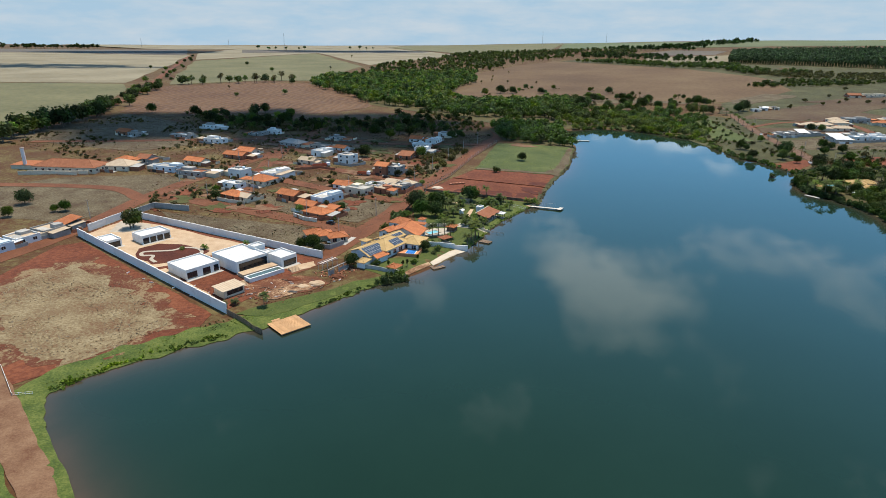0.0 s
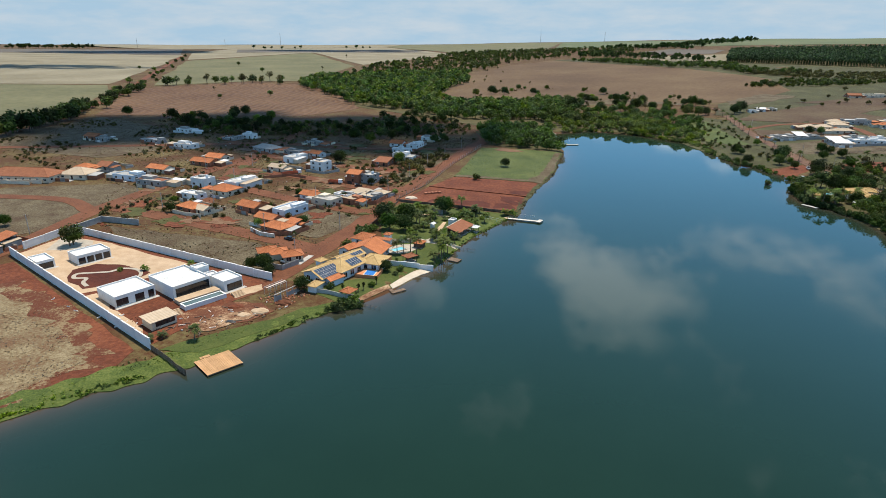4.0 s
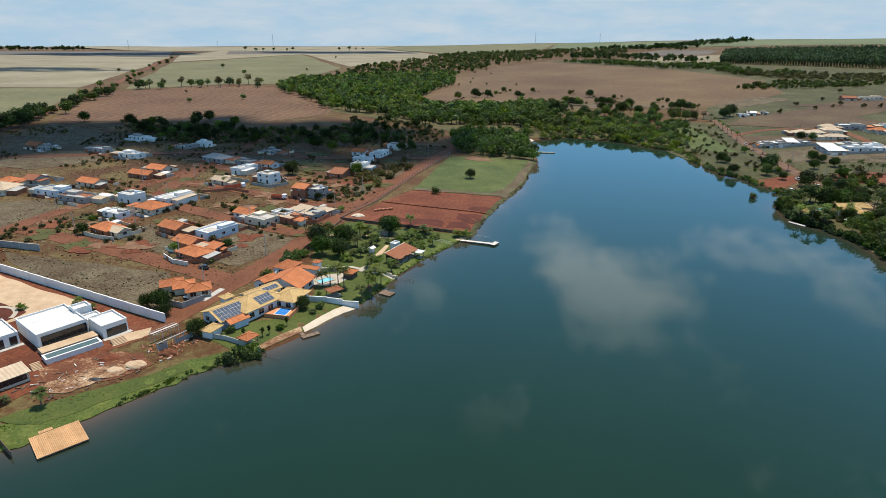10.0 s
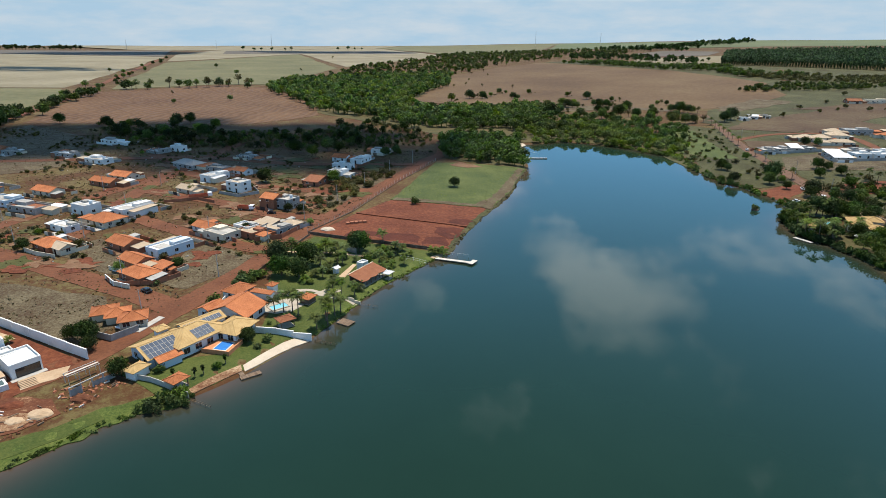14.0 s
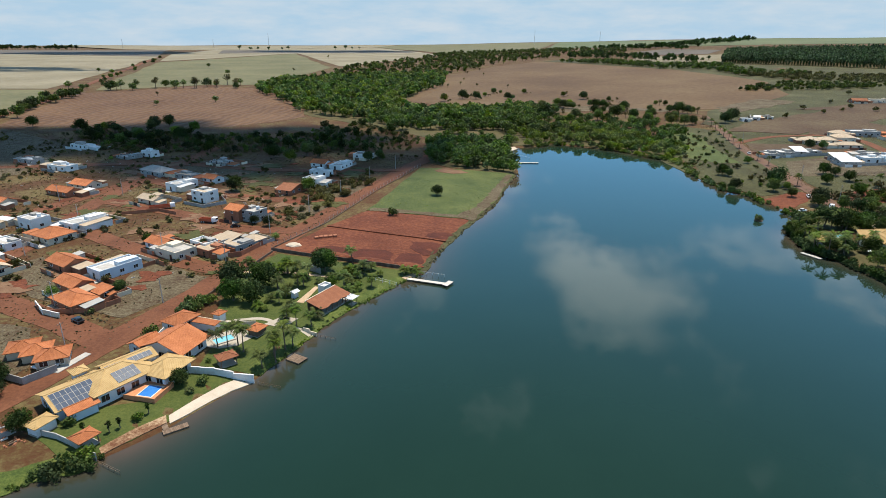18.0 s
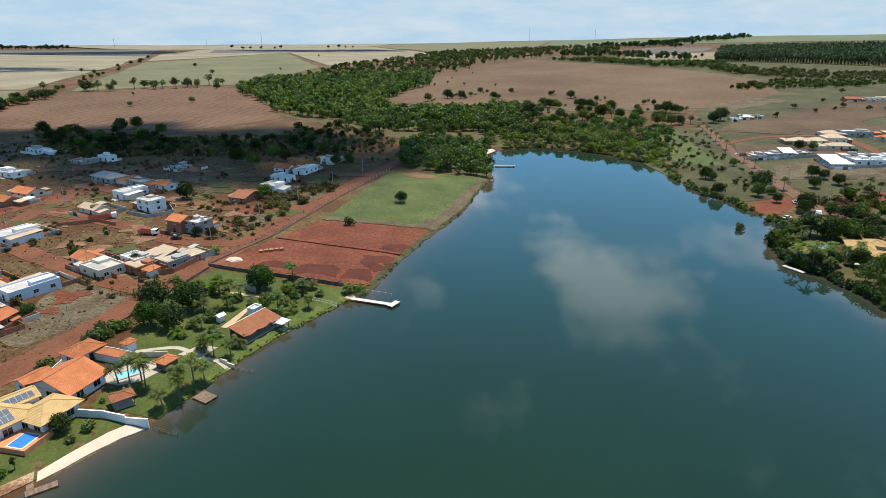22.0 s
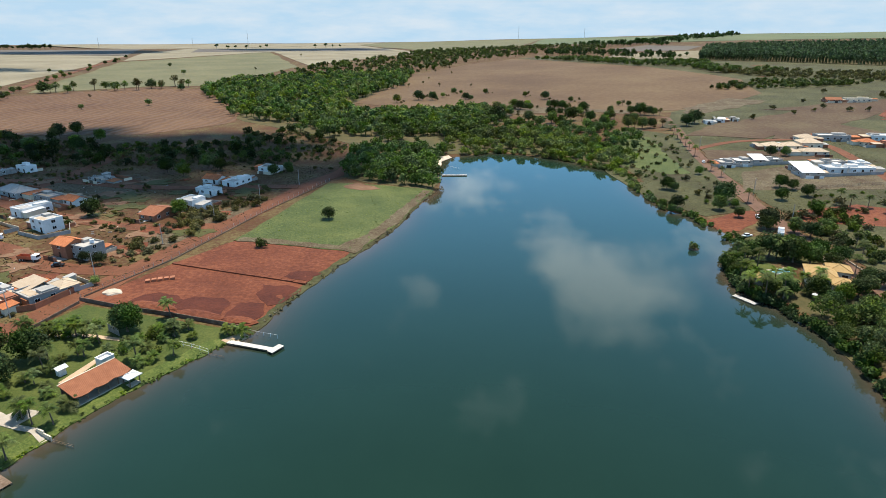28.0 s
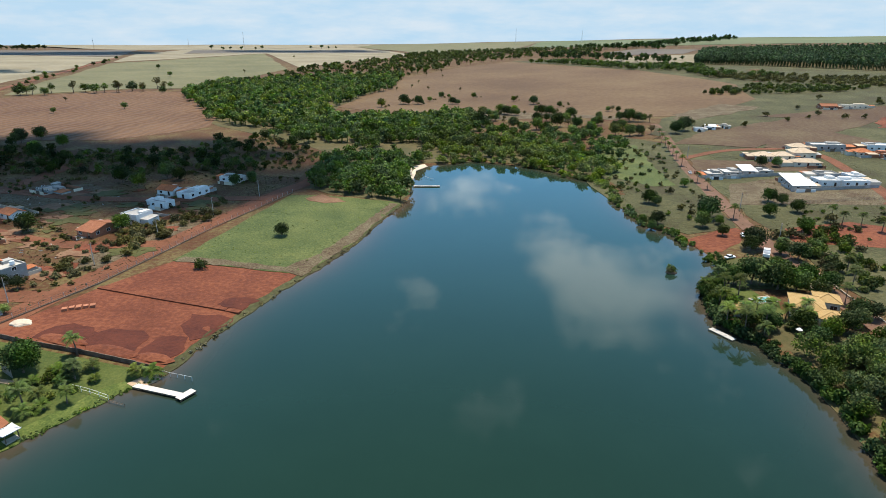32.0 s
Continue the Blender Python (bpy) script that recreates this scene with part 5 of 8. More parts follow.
SPARSE = kinds(tree_kind("tree", 4, 7, 3.0, 2.4, LEAF_DRY, 18, 20, 0.28, label="thin dry-season tree with sparse olive leaves"),
               tree_kind("tree", 5, 6, 2.6, 2.2, LEAF, 18, 22, 0.28, label="slender young tree with an open crown"))
MANGO = kinds(tree_kind("tree", 6, 8.8, 5.0, 4.5, LEAF_DARK, 80, 44, 0.30, label="dense dark mango tree with a domed crown"))
BUSH = kinds(tree_kind("bush", 7, 2.2, 1.6, 1.2, LEAF, 18, 26, 0.19, label="round dense green garden bush", category="bush"),
             tree_kind("bush", 8, 1.8, 1.5, 1.0, LEAF_BRIGHT, 18, 26, 0.18, label="bright green leafy round bush", category="bush"),
             tree_kind("bush", 9, 2.4, 2.0, 1.3, LEAF_DRY, 18, 24, 0.2, label="dry olive scrub bush", category="bush"))
PALM = kinds(palm_kind("palm", 11, 6.8, 26, 3.1, label="tall coconut palm with drooping fronds"),
             palm_kind("palm", 12, 4.4, 24, 2.9, label="palm with arching fronds", lean=-0.4),
             palm_kind("palm", 13, 1.3, 26, 2.5, label="young palm with low spreading fronds", lean=0.1))
ROYAL = kinds(palm_kind("palm", 14, 5.5, 30, 2.8, label="shaggy oil palm beside the road", lean=0.2))
CYPRESS = kinds(tree_kind("cypress", 15, 3.4, 0.7, 1.6, LEAF_DARK, 14, 14, 0.2, label="narrow dark clipped garden cypress", category="tree"))
RNG = np.random.default_rng(77)


def plant(kind, x, y, size=1.0, group="", label=""):
    z = ground_z(x, y)
    if z < 0.1:
        z = 0.0
    ob = copy_thing(kind, pose(x, y, z, 0, 0, RNG.uniform(0, 360)) @ Matrix.Scale(size, 4))
    return tagged(ob, label, group=group)


def row(kindset, a, b, n, size, jitter, group="", gap=0.0):
    for k in range(n):
        t = (k + 0.5 + RNG.uniform(-0.3, 0.3)) / n
        if RNG.random() < gap:
            continue
        plant(kindset[int(RNG.integers(len(kindset)))], a[0] + (b[0] - a[0]) * t + RNG.normal() * jitter, a[1] + (b[1] - a[1]) * t + RNG.normal() * jitter, size * RNG.uniform(0.75, 1.25), group)


# the belt of trees along the western pasture
row(FAR_BROAD, (-322, 415), (-326, 520), 18, 1.75, 5, "trees of the field belt")
row(FAR_BROAD, (-326, 520), (-352, 640), 22, 1.6, 6, "trees of the field belt")
row(FAR_BROAD, (-352, 640), (-396, 830), 26, 1.3, 5, "trees of the field belt", 0.1)
row(FAR_BROAD, (-400, 850), (-545, 1245), 16, 1.0, 6, "trees of the field belt", 0.3)
row(FAR_BROAD, (-545, 1245), (-807, 2003), 12, 1.1, 8, "trees of the field belt", 0.2)
# trees at the edge of the ploughed field
row(SPARSE, (-420, 900), (-225, 1000), 14, 2.1, 14, "trees along the field edge")
row(FAR_BROAD, (-400, 910), (-235, 1010), 7, 1.5, 14, "trees along the field edge")
for x, y, s in ((-210, 800, 1.0), (-260, 760, 0.8), (-300, 850, 0.9), (-350, 1250, 1.2), (-250, 1350, 1.2), (-480, 1500, 1.3), (-620, 1300, 1.0), (-120, 1650, 1.4), (-60, 1900, 1.4), (-300, 2000, 1.5), (90, 1150, 0.8), (130, 1250, 0.8)):
    plant(SPARSE[0] if RNG.random() < 0.5 else FAR_BROAD[0], x, y, s)


def woods(name, spots, mat, h, rx, rz, blobs, leaves, size, label, seed, category="woods", trunks=True):
    """A wood that nobody could count: all its crowns in one mesh, each tree a little different."""
    rng = np.random.default_rng(seed)
    protos = [crown_arrays(rng, 1.0, rz / rx, blobs, leaves, size / rx) for _ in range(8)]
    x, y = np.array([s[0] for s in spots]), np.array([s[1] for s in spots])
    z = np.maximum(land(x, y), 0.0)
    allv = []
    for i in range(len(spots)):
        p, s, a = protos[int(rng.integers(8))], rng.uniform(0.65, 1.3), rng.uniform(0, math.tau)
        c, n = math.cos(a), math.sin(a)
        k = rx * s
        hh = h * s
        allv.append(np.column_stack([(p[:, 0] * c - p[:, 1] * n) * k + x[i], (p[:, 0] * n + p[:, 1] * c) * k + y[i], p[:, 2] * k + z[i] + hh - rz * s]))
        if trunks:
            r = 0.03 * hh
            t, u = np.array([x[i], y[i], z[i]]), hh - rz * s
            for d1, d2 in (((1, 0), (0, 1)), ((0, 1), (-1, 0))):
                allv.append(np.array([t + [d1[0] * r, d1[1] * r, -0.5], t + [-d1[0] * r, -d1[1] * r, -0.5], t + [-d1[0] * r * 0.6, -d1[1] * r * 0.6, u], t + [d1[0] * r * 0.6, d1[1] * r * 0.6, u]]))
    v = np.vstack(allv)
    me = tree_mesh(name, v, mat)
    return tagged(new(name, me), label, category, kind="stuff")


def fill(poly, n, seed, keep=None, margin=1.0):
    """n spots strewn in an outline, none too near another."""
    rng = np.random.default_rng(seed)
    p = np.array(poly, float)
    lo, hi = p.min(0), p.max(0)
    q = rng.uniform(lo, hi, (n * 6, 2))
    ins = np.zeros(len(q), bool)
    for i in range(len(p)):
        (ax, ay), (bx, by) = p[i], p[(i + 1) % len(p)]
        if ay != by:
            ins ^= ((ay > q[:, 1]) != (by > q[:, 1])) & (q[:, 0] < (bx - ax) * (q[:, 1] - ay) / (by - ay) + ax)
    q = q[ins]
    d = shore_distance(q[:, 0], q[:, 1])
    q = q[d > margin]
    if keep:
        q = np.array([s for s in q if keep(s[0], s[1])])
    return [tuple(s) for s in q[:n]]


woods("woods", fill([(196, 518), (214, 498), (240, 540), (262, 610), (250, 660), (190, 650), (170, 600)], 130, 70, margin=-0.5), LEAF, 6.4, 4.0, 3.2, 20, 14, 0.55, "green wood thinning out on the lake slope", 71)
# gallery wood up the valley, its near half and its far half
VALLEY = [(-79, 711), (-98, 726), (-120, 784), (-164, 863), (-204, 925), (-216, 1000), (-205, 1100), (-60, 1240), (60, 1240), (55, 1057), (26, 974), (8, 862), (0, 800), (20, 735), (60, 752), (90, 750), (150, 760), (160, 700), (110, 660), (30, 640), (-25, 673)]
woods("woods", fill(VALLEY, 700, 5), LEAF_BRIGHT, 10.5, 5.4, 4.8, 14, 9, 1.05, "dense light green valley wood", 21)
woods("woods", fill(VALLEY, 520, 105), LEAF, 11.5, 5.2, 5.0, 14, 9, 1.05, "tall mid-green trees of the valley wood", 121)
woods("woods", fill(VALLEY, 380, 106), LEAF_DARK, 9.0, 4.8, 4.2, 12, 9, 1.05, "dark understorey trees of the valley wood", 122)
woods("woods", fill([(-25, 650), (-9, 700), (20, 725), (42, 747), (90, 749), (150, 765), (165, 690), (120, 625), (15, 607)], 380, 6), LEAF, 9.0, 4.6, 4.0, 16, 10, 0.8, "dense green valley wood", 22)
woods("woods", fill([(-205, 1100), (-168, 1211), (-136, 1512), (-60, 1800), (17, 2250), (100, 2400), (375, 2351), (640, 2100), (520, 1700), (330, 1750), (139, 1452), (95, 1315), (60, 1240)], 950, 7), LEAF, 11, 6.0, 4.5, 8, 7, 1.8, "dark green wood winding up the valley", 23)
woods("woods", fill([(48, 480), (60, 468), (98, 450), (104, 480), (103, 530), (108, 552), (70, 570), (40, 540)], 130, 8, margin=-1.0), LEAF, 8.2, 4.7, 4.1, 24, 16, 0.6, "dense lakeside wood on the point", 24)
woods("woods", fill([(104, 545), (150, 556), (188, 530), (214, 500), (232, 520), (220, 580), (160, 640), (110, 620)], 210, 9, margin=-1.0), LEAF_BRIGHT, 6.6, 4.2, 3.3, 22, 15, 0.55, "bright green wood round the lake's head", 25)
woods("woods", fill([(60, 570), (110, 600), (200, 600), (220, 660), (150, 680), (40, 620)], 110, 10), LEAF, 8.5, 4.4, 3.6, 20, 13, 0.65, "open wood behind the lake's head", 26)
SHADE = [(-255, 593), (-238, 607), (-133, 565), (-60, 580), (-47, 620), (-12, 640), (20, 600), (40, 560), (30, 515), (-50, 502), (-85, 500), (-140, 492), (-189, 505)]
woods("woods", fill(SHADE, 70, 11), LEAF_DARK, 7.0, 3.8, 3.2, 20, 14, 0.55, "dark scrubby wood behind the houses", 27)
woods("scrub", fill(SHADE, 520, 111), LEAF_DRY, 2.8, 2.3, 1.6, 10, 11, 0.42, "dark olive thicket behind the houses", 127, "scrub", False)
woods("scrub", fill(SHADE, 130, 112), LEAF, 3.6, 2.6, 2.0, 12, 12, 0.45, "dark bushes behind the houses", 128, "scrub", False)
woods("woods", fill([(330, 1560), (437, 1504), (500, 1335), (590, 1300), (560, 1137), (615, 1060), (600, 1020), (522, 1075), (525, 1200), (462, 1250), (410, 1420)], 300, 12), LEAF, 9.0, 5.4, 4.2, 14, 10, 1.0, "belt of green trees along the far field", 28)
woods("scrub", fill([(560, 1137), (615, 1060), (700, 985), (900, 840), (880, 770), (645, 905), (560, 990), (520, 1060)], 480, 50), LEAF_DRY, 6.0, 4.2, 3.0, 12, 10, 0.85, "grey-olive scrub belt below the plantation", 51, "scrub")
woods("scrub", fill([(430, 880), (473, 925), (520, 940), (580, 925), (650, 885), (560, 862), (473, 868)], 130, 52), LEAF, 5.5, 4.0, 2.8, 14, 10, 0.8, "long thicket of olive trees on the slope", 53, "scrub")
woods("woods", fill([(540, 2160), (612, 2000), (760, 1985), (860, 2100), (840, 2140), (750, 2030), (640, 2040), (580, 2190)], 60, 54), LEAF_DARK, 15, 6.5, 6.0, 12, 9, 1.6, "dark tree line between far fields", 55)
woods("woods", fill([(540, 1700), (640, 1440), (560, 1350), (380, 1720), (420, 1900)], 130, 13), LEAF_DARK, 13, 6.0, 5.0, 12, 9, 1.4, "dark belt of tall trees", 29)
# far belts that stand up from the horizon
woods("woods", fill([(620, 2030), (900, 2300), (1300, 2650), (1330, 2600), (1000, 2150), (720, 1850)], 75, 14), LEAF_DARK, 17, 9.0, 8.6, 12, 9, 2.2, "tall dark tree belt on the skyline", 30)
woods("woods", fill([(-1900, 3300), (-2700, 3300), (-2700, 3420), (-1850, 3420)], 90, 15), LEAF_DARK, 22, 12.0, 8.0, 10, 8, 3.5, "dark wood on the skyline", 31)
woods("woods", fill([(-900, 3000), (-300, 3300), (-300, 3330), (-920, 3060)], 20, 16), LEAF_DARK, 18, 8.0, 6.0, 10, 8, 2.5, "scattered trees on the plain", 32)


def plantation():
    """Eucalyptus set out in straight rows."""
    rng = np.random.default_rng(40)
    spots = []
    for i in range(64):
        for j in range(96):
            a, b = i / 63, j / 95
            x = (610 + 300 * b) * (1 - a) + (745 + 475 * b) * a
            y = (1331 - 371 * b) * (1 - a) + (1610 - 210 * b) * a
            spots.append((x + rng.normal() * 0.7, y + rng.normal() * 0.7))
    return woods("eucalyptus_plantation", spots, LEAF_EUC, 15.5, 3.0, 5.6, 5, 5, 1.5, "tall eucalyptus plantation in straight rows", 41, "plantation")


plantation()
# scrub below the plantation and on the eastern slope
woods("scrub", fill([(330, 600), (520, 700), (900, 780), (700, 850), (520, 840), (480, 800), (340, 700)], 26, 17), LEAF_DRY, 4.5, 3.0, 2.0, 14, 12, 0.6, "olive scrub on the slope", 42, "scrub")
# dark lakeside wood on the eastern shore
woods("woods", fill([(203, 291), (211, 297), (226, 299), (243, 303), (243, 250), (243, 180), (228, 110), (212, 180), (200, 240), (202, 282)], 330, 18, margin=2.2), LEAF, 6.8, 3.7, 3.5, 30, 34, 0.27, "dense dark wood along the eastern shore", 43)
woods("scrub", fill([(252, 250), (255, 400), (330, 420), (345, 360), (330, 250)], 60, 19), LEAF_DRY, 3.6, 2.9, 2.0, 16, 14, 0.45, "olive scrub beyond the road", 44, "scrub")
# shrubs crowding the waterline
def bank(a, b, n, seed, spread=1.8):
    """Spots along the waterline between two of its points."""
    rng = np.random.default_rng(seed)
    i, j = (int(np.argmin(np.hypot(SHORE[:, 0] - q[0], SHORE[:, 1] - q[1]))) for q in (a, b))
    out = []
    for _ in range(n):
        t = rng.uniform(min(i, j), max(i, j) - 0.001)
        p = SHORE[int(t)] + (SHORE[int(t) + 1] - SHORE[int(t)]) * (t - int(t))
        out.append((p[0] + rng.normal() * spread, p[1] + rng.normal() * spread))
    return out


woods("bank_shrubs", bank((126, 552), (210, 454), 110, 80), LEAF_BRIGHT, 2.6, 2.1, 1.4, 14, 12, 0.38, "bright green shrubs crowding the waterline", 81, "shrubs", False)
woods("bank_shrubs", bank((210, 454), (220, 360), 60, 82, 1.4), LEAF, 1.8, 1.5, 1.0, 12, 12, 0.32, "green shrubs and reeds at the waterline", 83, "shrubs", False)
woods("bank_shrubs", bank((223, 366), (206, 250), 150, 84, 0.8), LEAF_DARK, 2.8, 2.0, 1.5, 16, 13, 0.34, "dark shrubs overhanging the eastern waterline", 85, "shrubs", False)
woods("bank_shrubs", bank((-92, 121), (-60, 148), 110, 86, 0.5), LEAF_BRIGHT, 0.7, 0.7, 0.5, 8, 9, 0.22, "reeds along the near waterline", 87, "reeds", False)
woods("bank_shrubs", bank((-40, 167), (-13.5, 191.3), 60, 186, 0.5), LEAF, 0.7, 0.7, 0.45, 8, 9, 0.18, "green bushes and reeds along the building ground's bank", 187, "reeds", False)
woods("bank_shrubs", bank((-22, 185.8), (-13.5, 191.3), 14, 188, 1.0), LEAF_DARK, 2.4, 1.9, 1.4, 14, 14, 0.26, "dark bushes by the garden wall's foot", 189, "shrubs", False)
woods("bank_shrubs", bank((11.5, 227), (47.5, 288.5), 120, 190, 0.35), LEAF_BRIGHT, 0.45, 0.5, 0.3, 6, 8, 0.18, "low reeds along the garden bank", 191, "reeds", False)
woods("scrub", fill([(207, 425), (245, 405), (262, 480), (285, 600), (230, 600), (215, 500)], 70, 148), LEAF, 1.9, 1.6, 0.9, 10, 11, 0.34, "low green bushes on the lake slope", 149, "scrub", False)
woods("scrub", fill([(256, 330), (262, 420), (345, 436), (400, 400), (340, 300)], 80, 150), LEAF, 1.6, 1.3, 0.9, 10, 11, 0.32, "low green bushes beyond the road", 151, "scrub", False)
woods("bank_shrubs", bank((52, 297), (101, 449), 70, 88, 0.5), LEAF_TUFT, 0.5, 0.6, 0.3, 8, 8, 0.22, "dry reeds along the meadow bank", 89, "reeds", False)
# shrubs and tufts strewn over the settlement's lots
woods("scrub", fill([(-145, 260), (-15, 285), (20, 430), (40, 500), (-100, 540), (-320, 590), (-310, 420), (-160, 330)], 620, 20, keep=lambda x, y: noise.noise(Vector((x / 40, y / 40, 1))) > 0.05), LEAF_DRY, 1.5, 1.3, 0.85, 10, 10, 0.34, "dry shrubs strewn over fallow lots", 45, "scrub", False)
woods("scrub", fill([(-18, 345), (-5, 350), (26, 450), (8, 450), (-14, 400)], 50, 46), LEAF_DRY, 2.8, 2.7, 1.6, 20, 18, 0.34, "green shrubs along the street", 47, "scrub", False)
woods("scrub", fill([(205, 420), (245, 410), (262, 480), (285, 600), (230, 600), (214, 500)], 45, 48), LEAF_DRY, 2.6, 1.9, 1.3, 10, 10, 0.4, "green shrubs on the lake slope", 49, "scrub", False)
woods("scrub", fill([(248, 335), (264, 335), (290, 395), (276, 400), (257, 372)], 34, 91), LEAF, 3.6, 2.8, 2.0, 22, 18, 0.36, "green thicket beside the asphalt road", 92, "scrub")
woods("scrub", fill([(226, 343), (245, 340), (247, 366), (238, 362)], 16, 93), LEAF, 3.8, 2.9, 2.2, 22, 18, 0.36, "green thicket behind the shore villa", 94, "scrub")
woods("grass_tufts", fill([(20, 367), (41, 461), (55, 462), (99, 446), (94, 437), (83.5, 407), (70.5, 367), (68.5, 356)], 1100, 95), LEAF_BRIGHT, 0.28, 0.36, 0.18, 3, 5, 0.22, "low green tussocks in the meadow", 96, "grass", False)
# tufts of dry grass over the lots and slopes
TUFTS = (([(-145, 250), (-45, 215), (-15, 285), (22, 430), (40, 500), (-100, 540), (-320, 590), (-310, 420), (-160, 330)], 12000, LEAF_TUFT, 0.30, 60),
         ([(-145, 250), (-45, 215), (-15, 285), (22, 430), (40, 500), (-100, 540), (-320, 590), (-310, 420), (-160, 330)], 3500, LEAF_DRY, 0.38, 65),
         ([(-142, 174), (-139, 186), (-131, 195), (-113, 186), (-94, 169), (-80, 157), (-79, 149), (-84, 144), (-88, 138), (-95, 131), (-104, 133), (-116, 137), (-132, 155)], 1500, LEAF_STRAW, 0.26, 61),
         ([(206, 415), (248, 400), (300, 400), (350, 440), (420, 600), (300, 640), (215, 560)], 4200, LEAF_TUFT, 0.32, 62),
         ([(-96, 121), (-70, 152), (-30, 186), (-36, 178), (-60, 153), (-94, 120)], 900, LEAF_BRIGHT, 0.24, 64))
for poly, n, mat, size, seed in TUFTS:
    woods("grass_tufts", fill(poly, n, seed, keep=lambda x, y: noise.noise(Vector((x / 14, y / 14, seed))) > -0.1), mat, size * 0.9, size, size * 0.5, 2, 4, size * 0.6, "dry grass tufts strewn over open ground", seed, "grass", False)

# ---- the walled white estate ----
def wall_run(name, pts, h, t, mat, label, cap=None, step=8.0, category="wall", foot=0.6):
    """A garden wall along a line: bays that step down with the ground, piers between them, a coping on top."""
    ob = thing(name, pts[0][0], pts[0][1], 0.0, 0, label, category)
    ox, oy = pts[0]
    for (ax, ay), (bx, by) in zip(pts, pts[1:]):
        L = math.hypot(bx - ax, by - ay)
        n = max(1, round(L / step))
        turn = math.degrees(math.atan2(by - ay, bx - ax))
        for k in range(n):
            m = (k + 0.5) / n
            x, y, w = ax + (bx - ax) * m, ay + (by - ay) * m, L / n
            z = max(ground_z(x, y), 0)
            bay = part("bay", boxed(-w / 2, w / 2, -t / 2, t / 2, -foot, h), mat, ob)
            bay.matrix_basis = pose(x - ox, y - oy, z, 0, 0, turn)
            if cap:
                c = part("coping", boxed(-w / 2, w / 2, -t / 2 - 0.06, t / 2 + 0.06, h, h + 0.08), cap, bay)
                p = part("pier", boxed(-w / 2 - 0.14, -w / 2 + 0.14, -t / 2 - 0.08, t / 2 + 0.08, -foot, h + 0.14), cap, bay)
    return ob


patch("estate_ground", [(-65.5, 163), (-147, 228), (-141, 250), (-131, 249), (-46, 206), (-50, 198), (-57, 180)], SOIL, "bare red building ground of the estate", "ground", 0.10, 5)
patch("gravel_yard", [(-130, 212), (-146, 228), (-140, 248), (-118, 241), (-92, 227), (-70, 217), (-74, 211), (-88, 207), (-98, 197), (-103, 194), (-116, 203)], GRAVEL, "tan gravel yard of the estate", "yard", 0.15, 5, 0.8, 3)
patch("gravel_yard", [(-138, 232), (-141, 247), (-126, 243), (-122, 234)], PALE_STONE, "pale paved forecourt by the gate", "yard", 0.20, 5, 0.3, 3)
patch("planting_bed", [(-113, 203), (-117, 213), (-112, 219), (-103, 219), (-95, 216), (-89, 212), (-92, 205), (-96, 201), (-104, 198)], DARK_SOIL, "dark red planting bed with a winding path", "garden bed", 0.22, 4, 0.8, 2)
patch("planting_bed", [(-122, 231), (-126, 237), (-120, 239), (-116, 235)], SOIL, "red planting bed by the pavilion", "garden bed", 0.26, 4, 0.5, 2)
ribbon("garden_path", [(-104, 199.5), (-107, 202.5), (-108, 206), (-112, 206), (-113, 209.5), (-107, 211), (-103, 212), (-100, 215), (-95, 214.5), (-92, 211.5), (-91, 208)], 1.3, PALE_STONE, "winding pale garden path", "path", 0.30, 0.1)
patch("gravel_yard", [(-60, 171), (-66, 180), (-54, 190), (-43, 190), (-38, 184), (-44, 178), (-52, 172)], RUBBLE, "trodden sandy building ground", "yard", 0.16, 5, 1.5, 2)
patch("gravel_yard", [(-58, 169.5), (-60.5, 175), (-52, 182), (-45, 184.5), (-41, 182), (-46, 177), (-52, 172)], SANDY, "pale sandy building ground by the bank", "yard", 0.24, 4, 1.8, 1.5)
patch("gravel_yard", [(-70, 166.8), (-101, 191.5), (-98, 194.5), (-93, 190.5), (-88, 184), (-80, 178), (-72, 171.5)], GRAVEL, "tan gravel strip along the estate wall", "yard", 0.17, 4, 0.8, 1.5)
patch("gravel_yard", [(-57, 197.5), (-47.5, 204), (-45.5, 200), (-53, 193)], GRAVEL, "tan gravel before the garage", "yard", 0.17, 4, 0.8, 1.5)
patch("lawn", [(-62, 160), (-59, 163.5), (-45, 173.5), (-38, 178), (-31, 186), (-28, 183), (-38, 172), (-52, 159)], LAWN, "rough green grass by the water", "lawn", 0.2, 4, 0.8, 2)
wall_run("estate_wall", [(-64.8, 160.3), (-148, 227)], 3.3, 0.25, WHITE, "long white estate wall with stepped bays", WHITE)
wall_run("estate_wall", [(-147, 233), (-142, 251), (-133, 250.5), (-45, 207)], 2.9, 0.25, WHITE, "long white estate wall beside the fallow lot", WHITE)
wall_run("lot_wall", [(-141, 253), (-136, 268), (-118, 264)], 2.6, 0.2, GREY, "grey block wall of an unfinished lot", CONCRETE)


def villa(x, y, turn, w, d, h, label, front=(), left=(), parapet=0.45):
    ob = house(x, y, turn, w, d, h, "flat", WHITE, METAL_ROOF, label, name="modern_house", wins=False, parapet=parapet)
    for at, ow, oh, sill in front:
        opening(ob, "window", "front", at, w, d, sill, ow, oh, DARKMETAL)
    for at, ow, oh, sill in left:
        opening(ob, "window", "left", at, w, d, sill, ow, oh, WHITE)
    plinth = part("plinth", boxed(-w / 2 - 0.5, w / 2 + 0.5, -d / 2 - 1.6, -d / 2, -1.2, 0.1), CONCRETE, ob)
    return ob


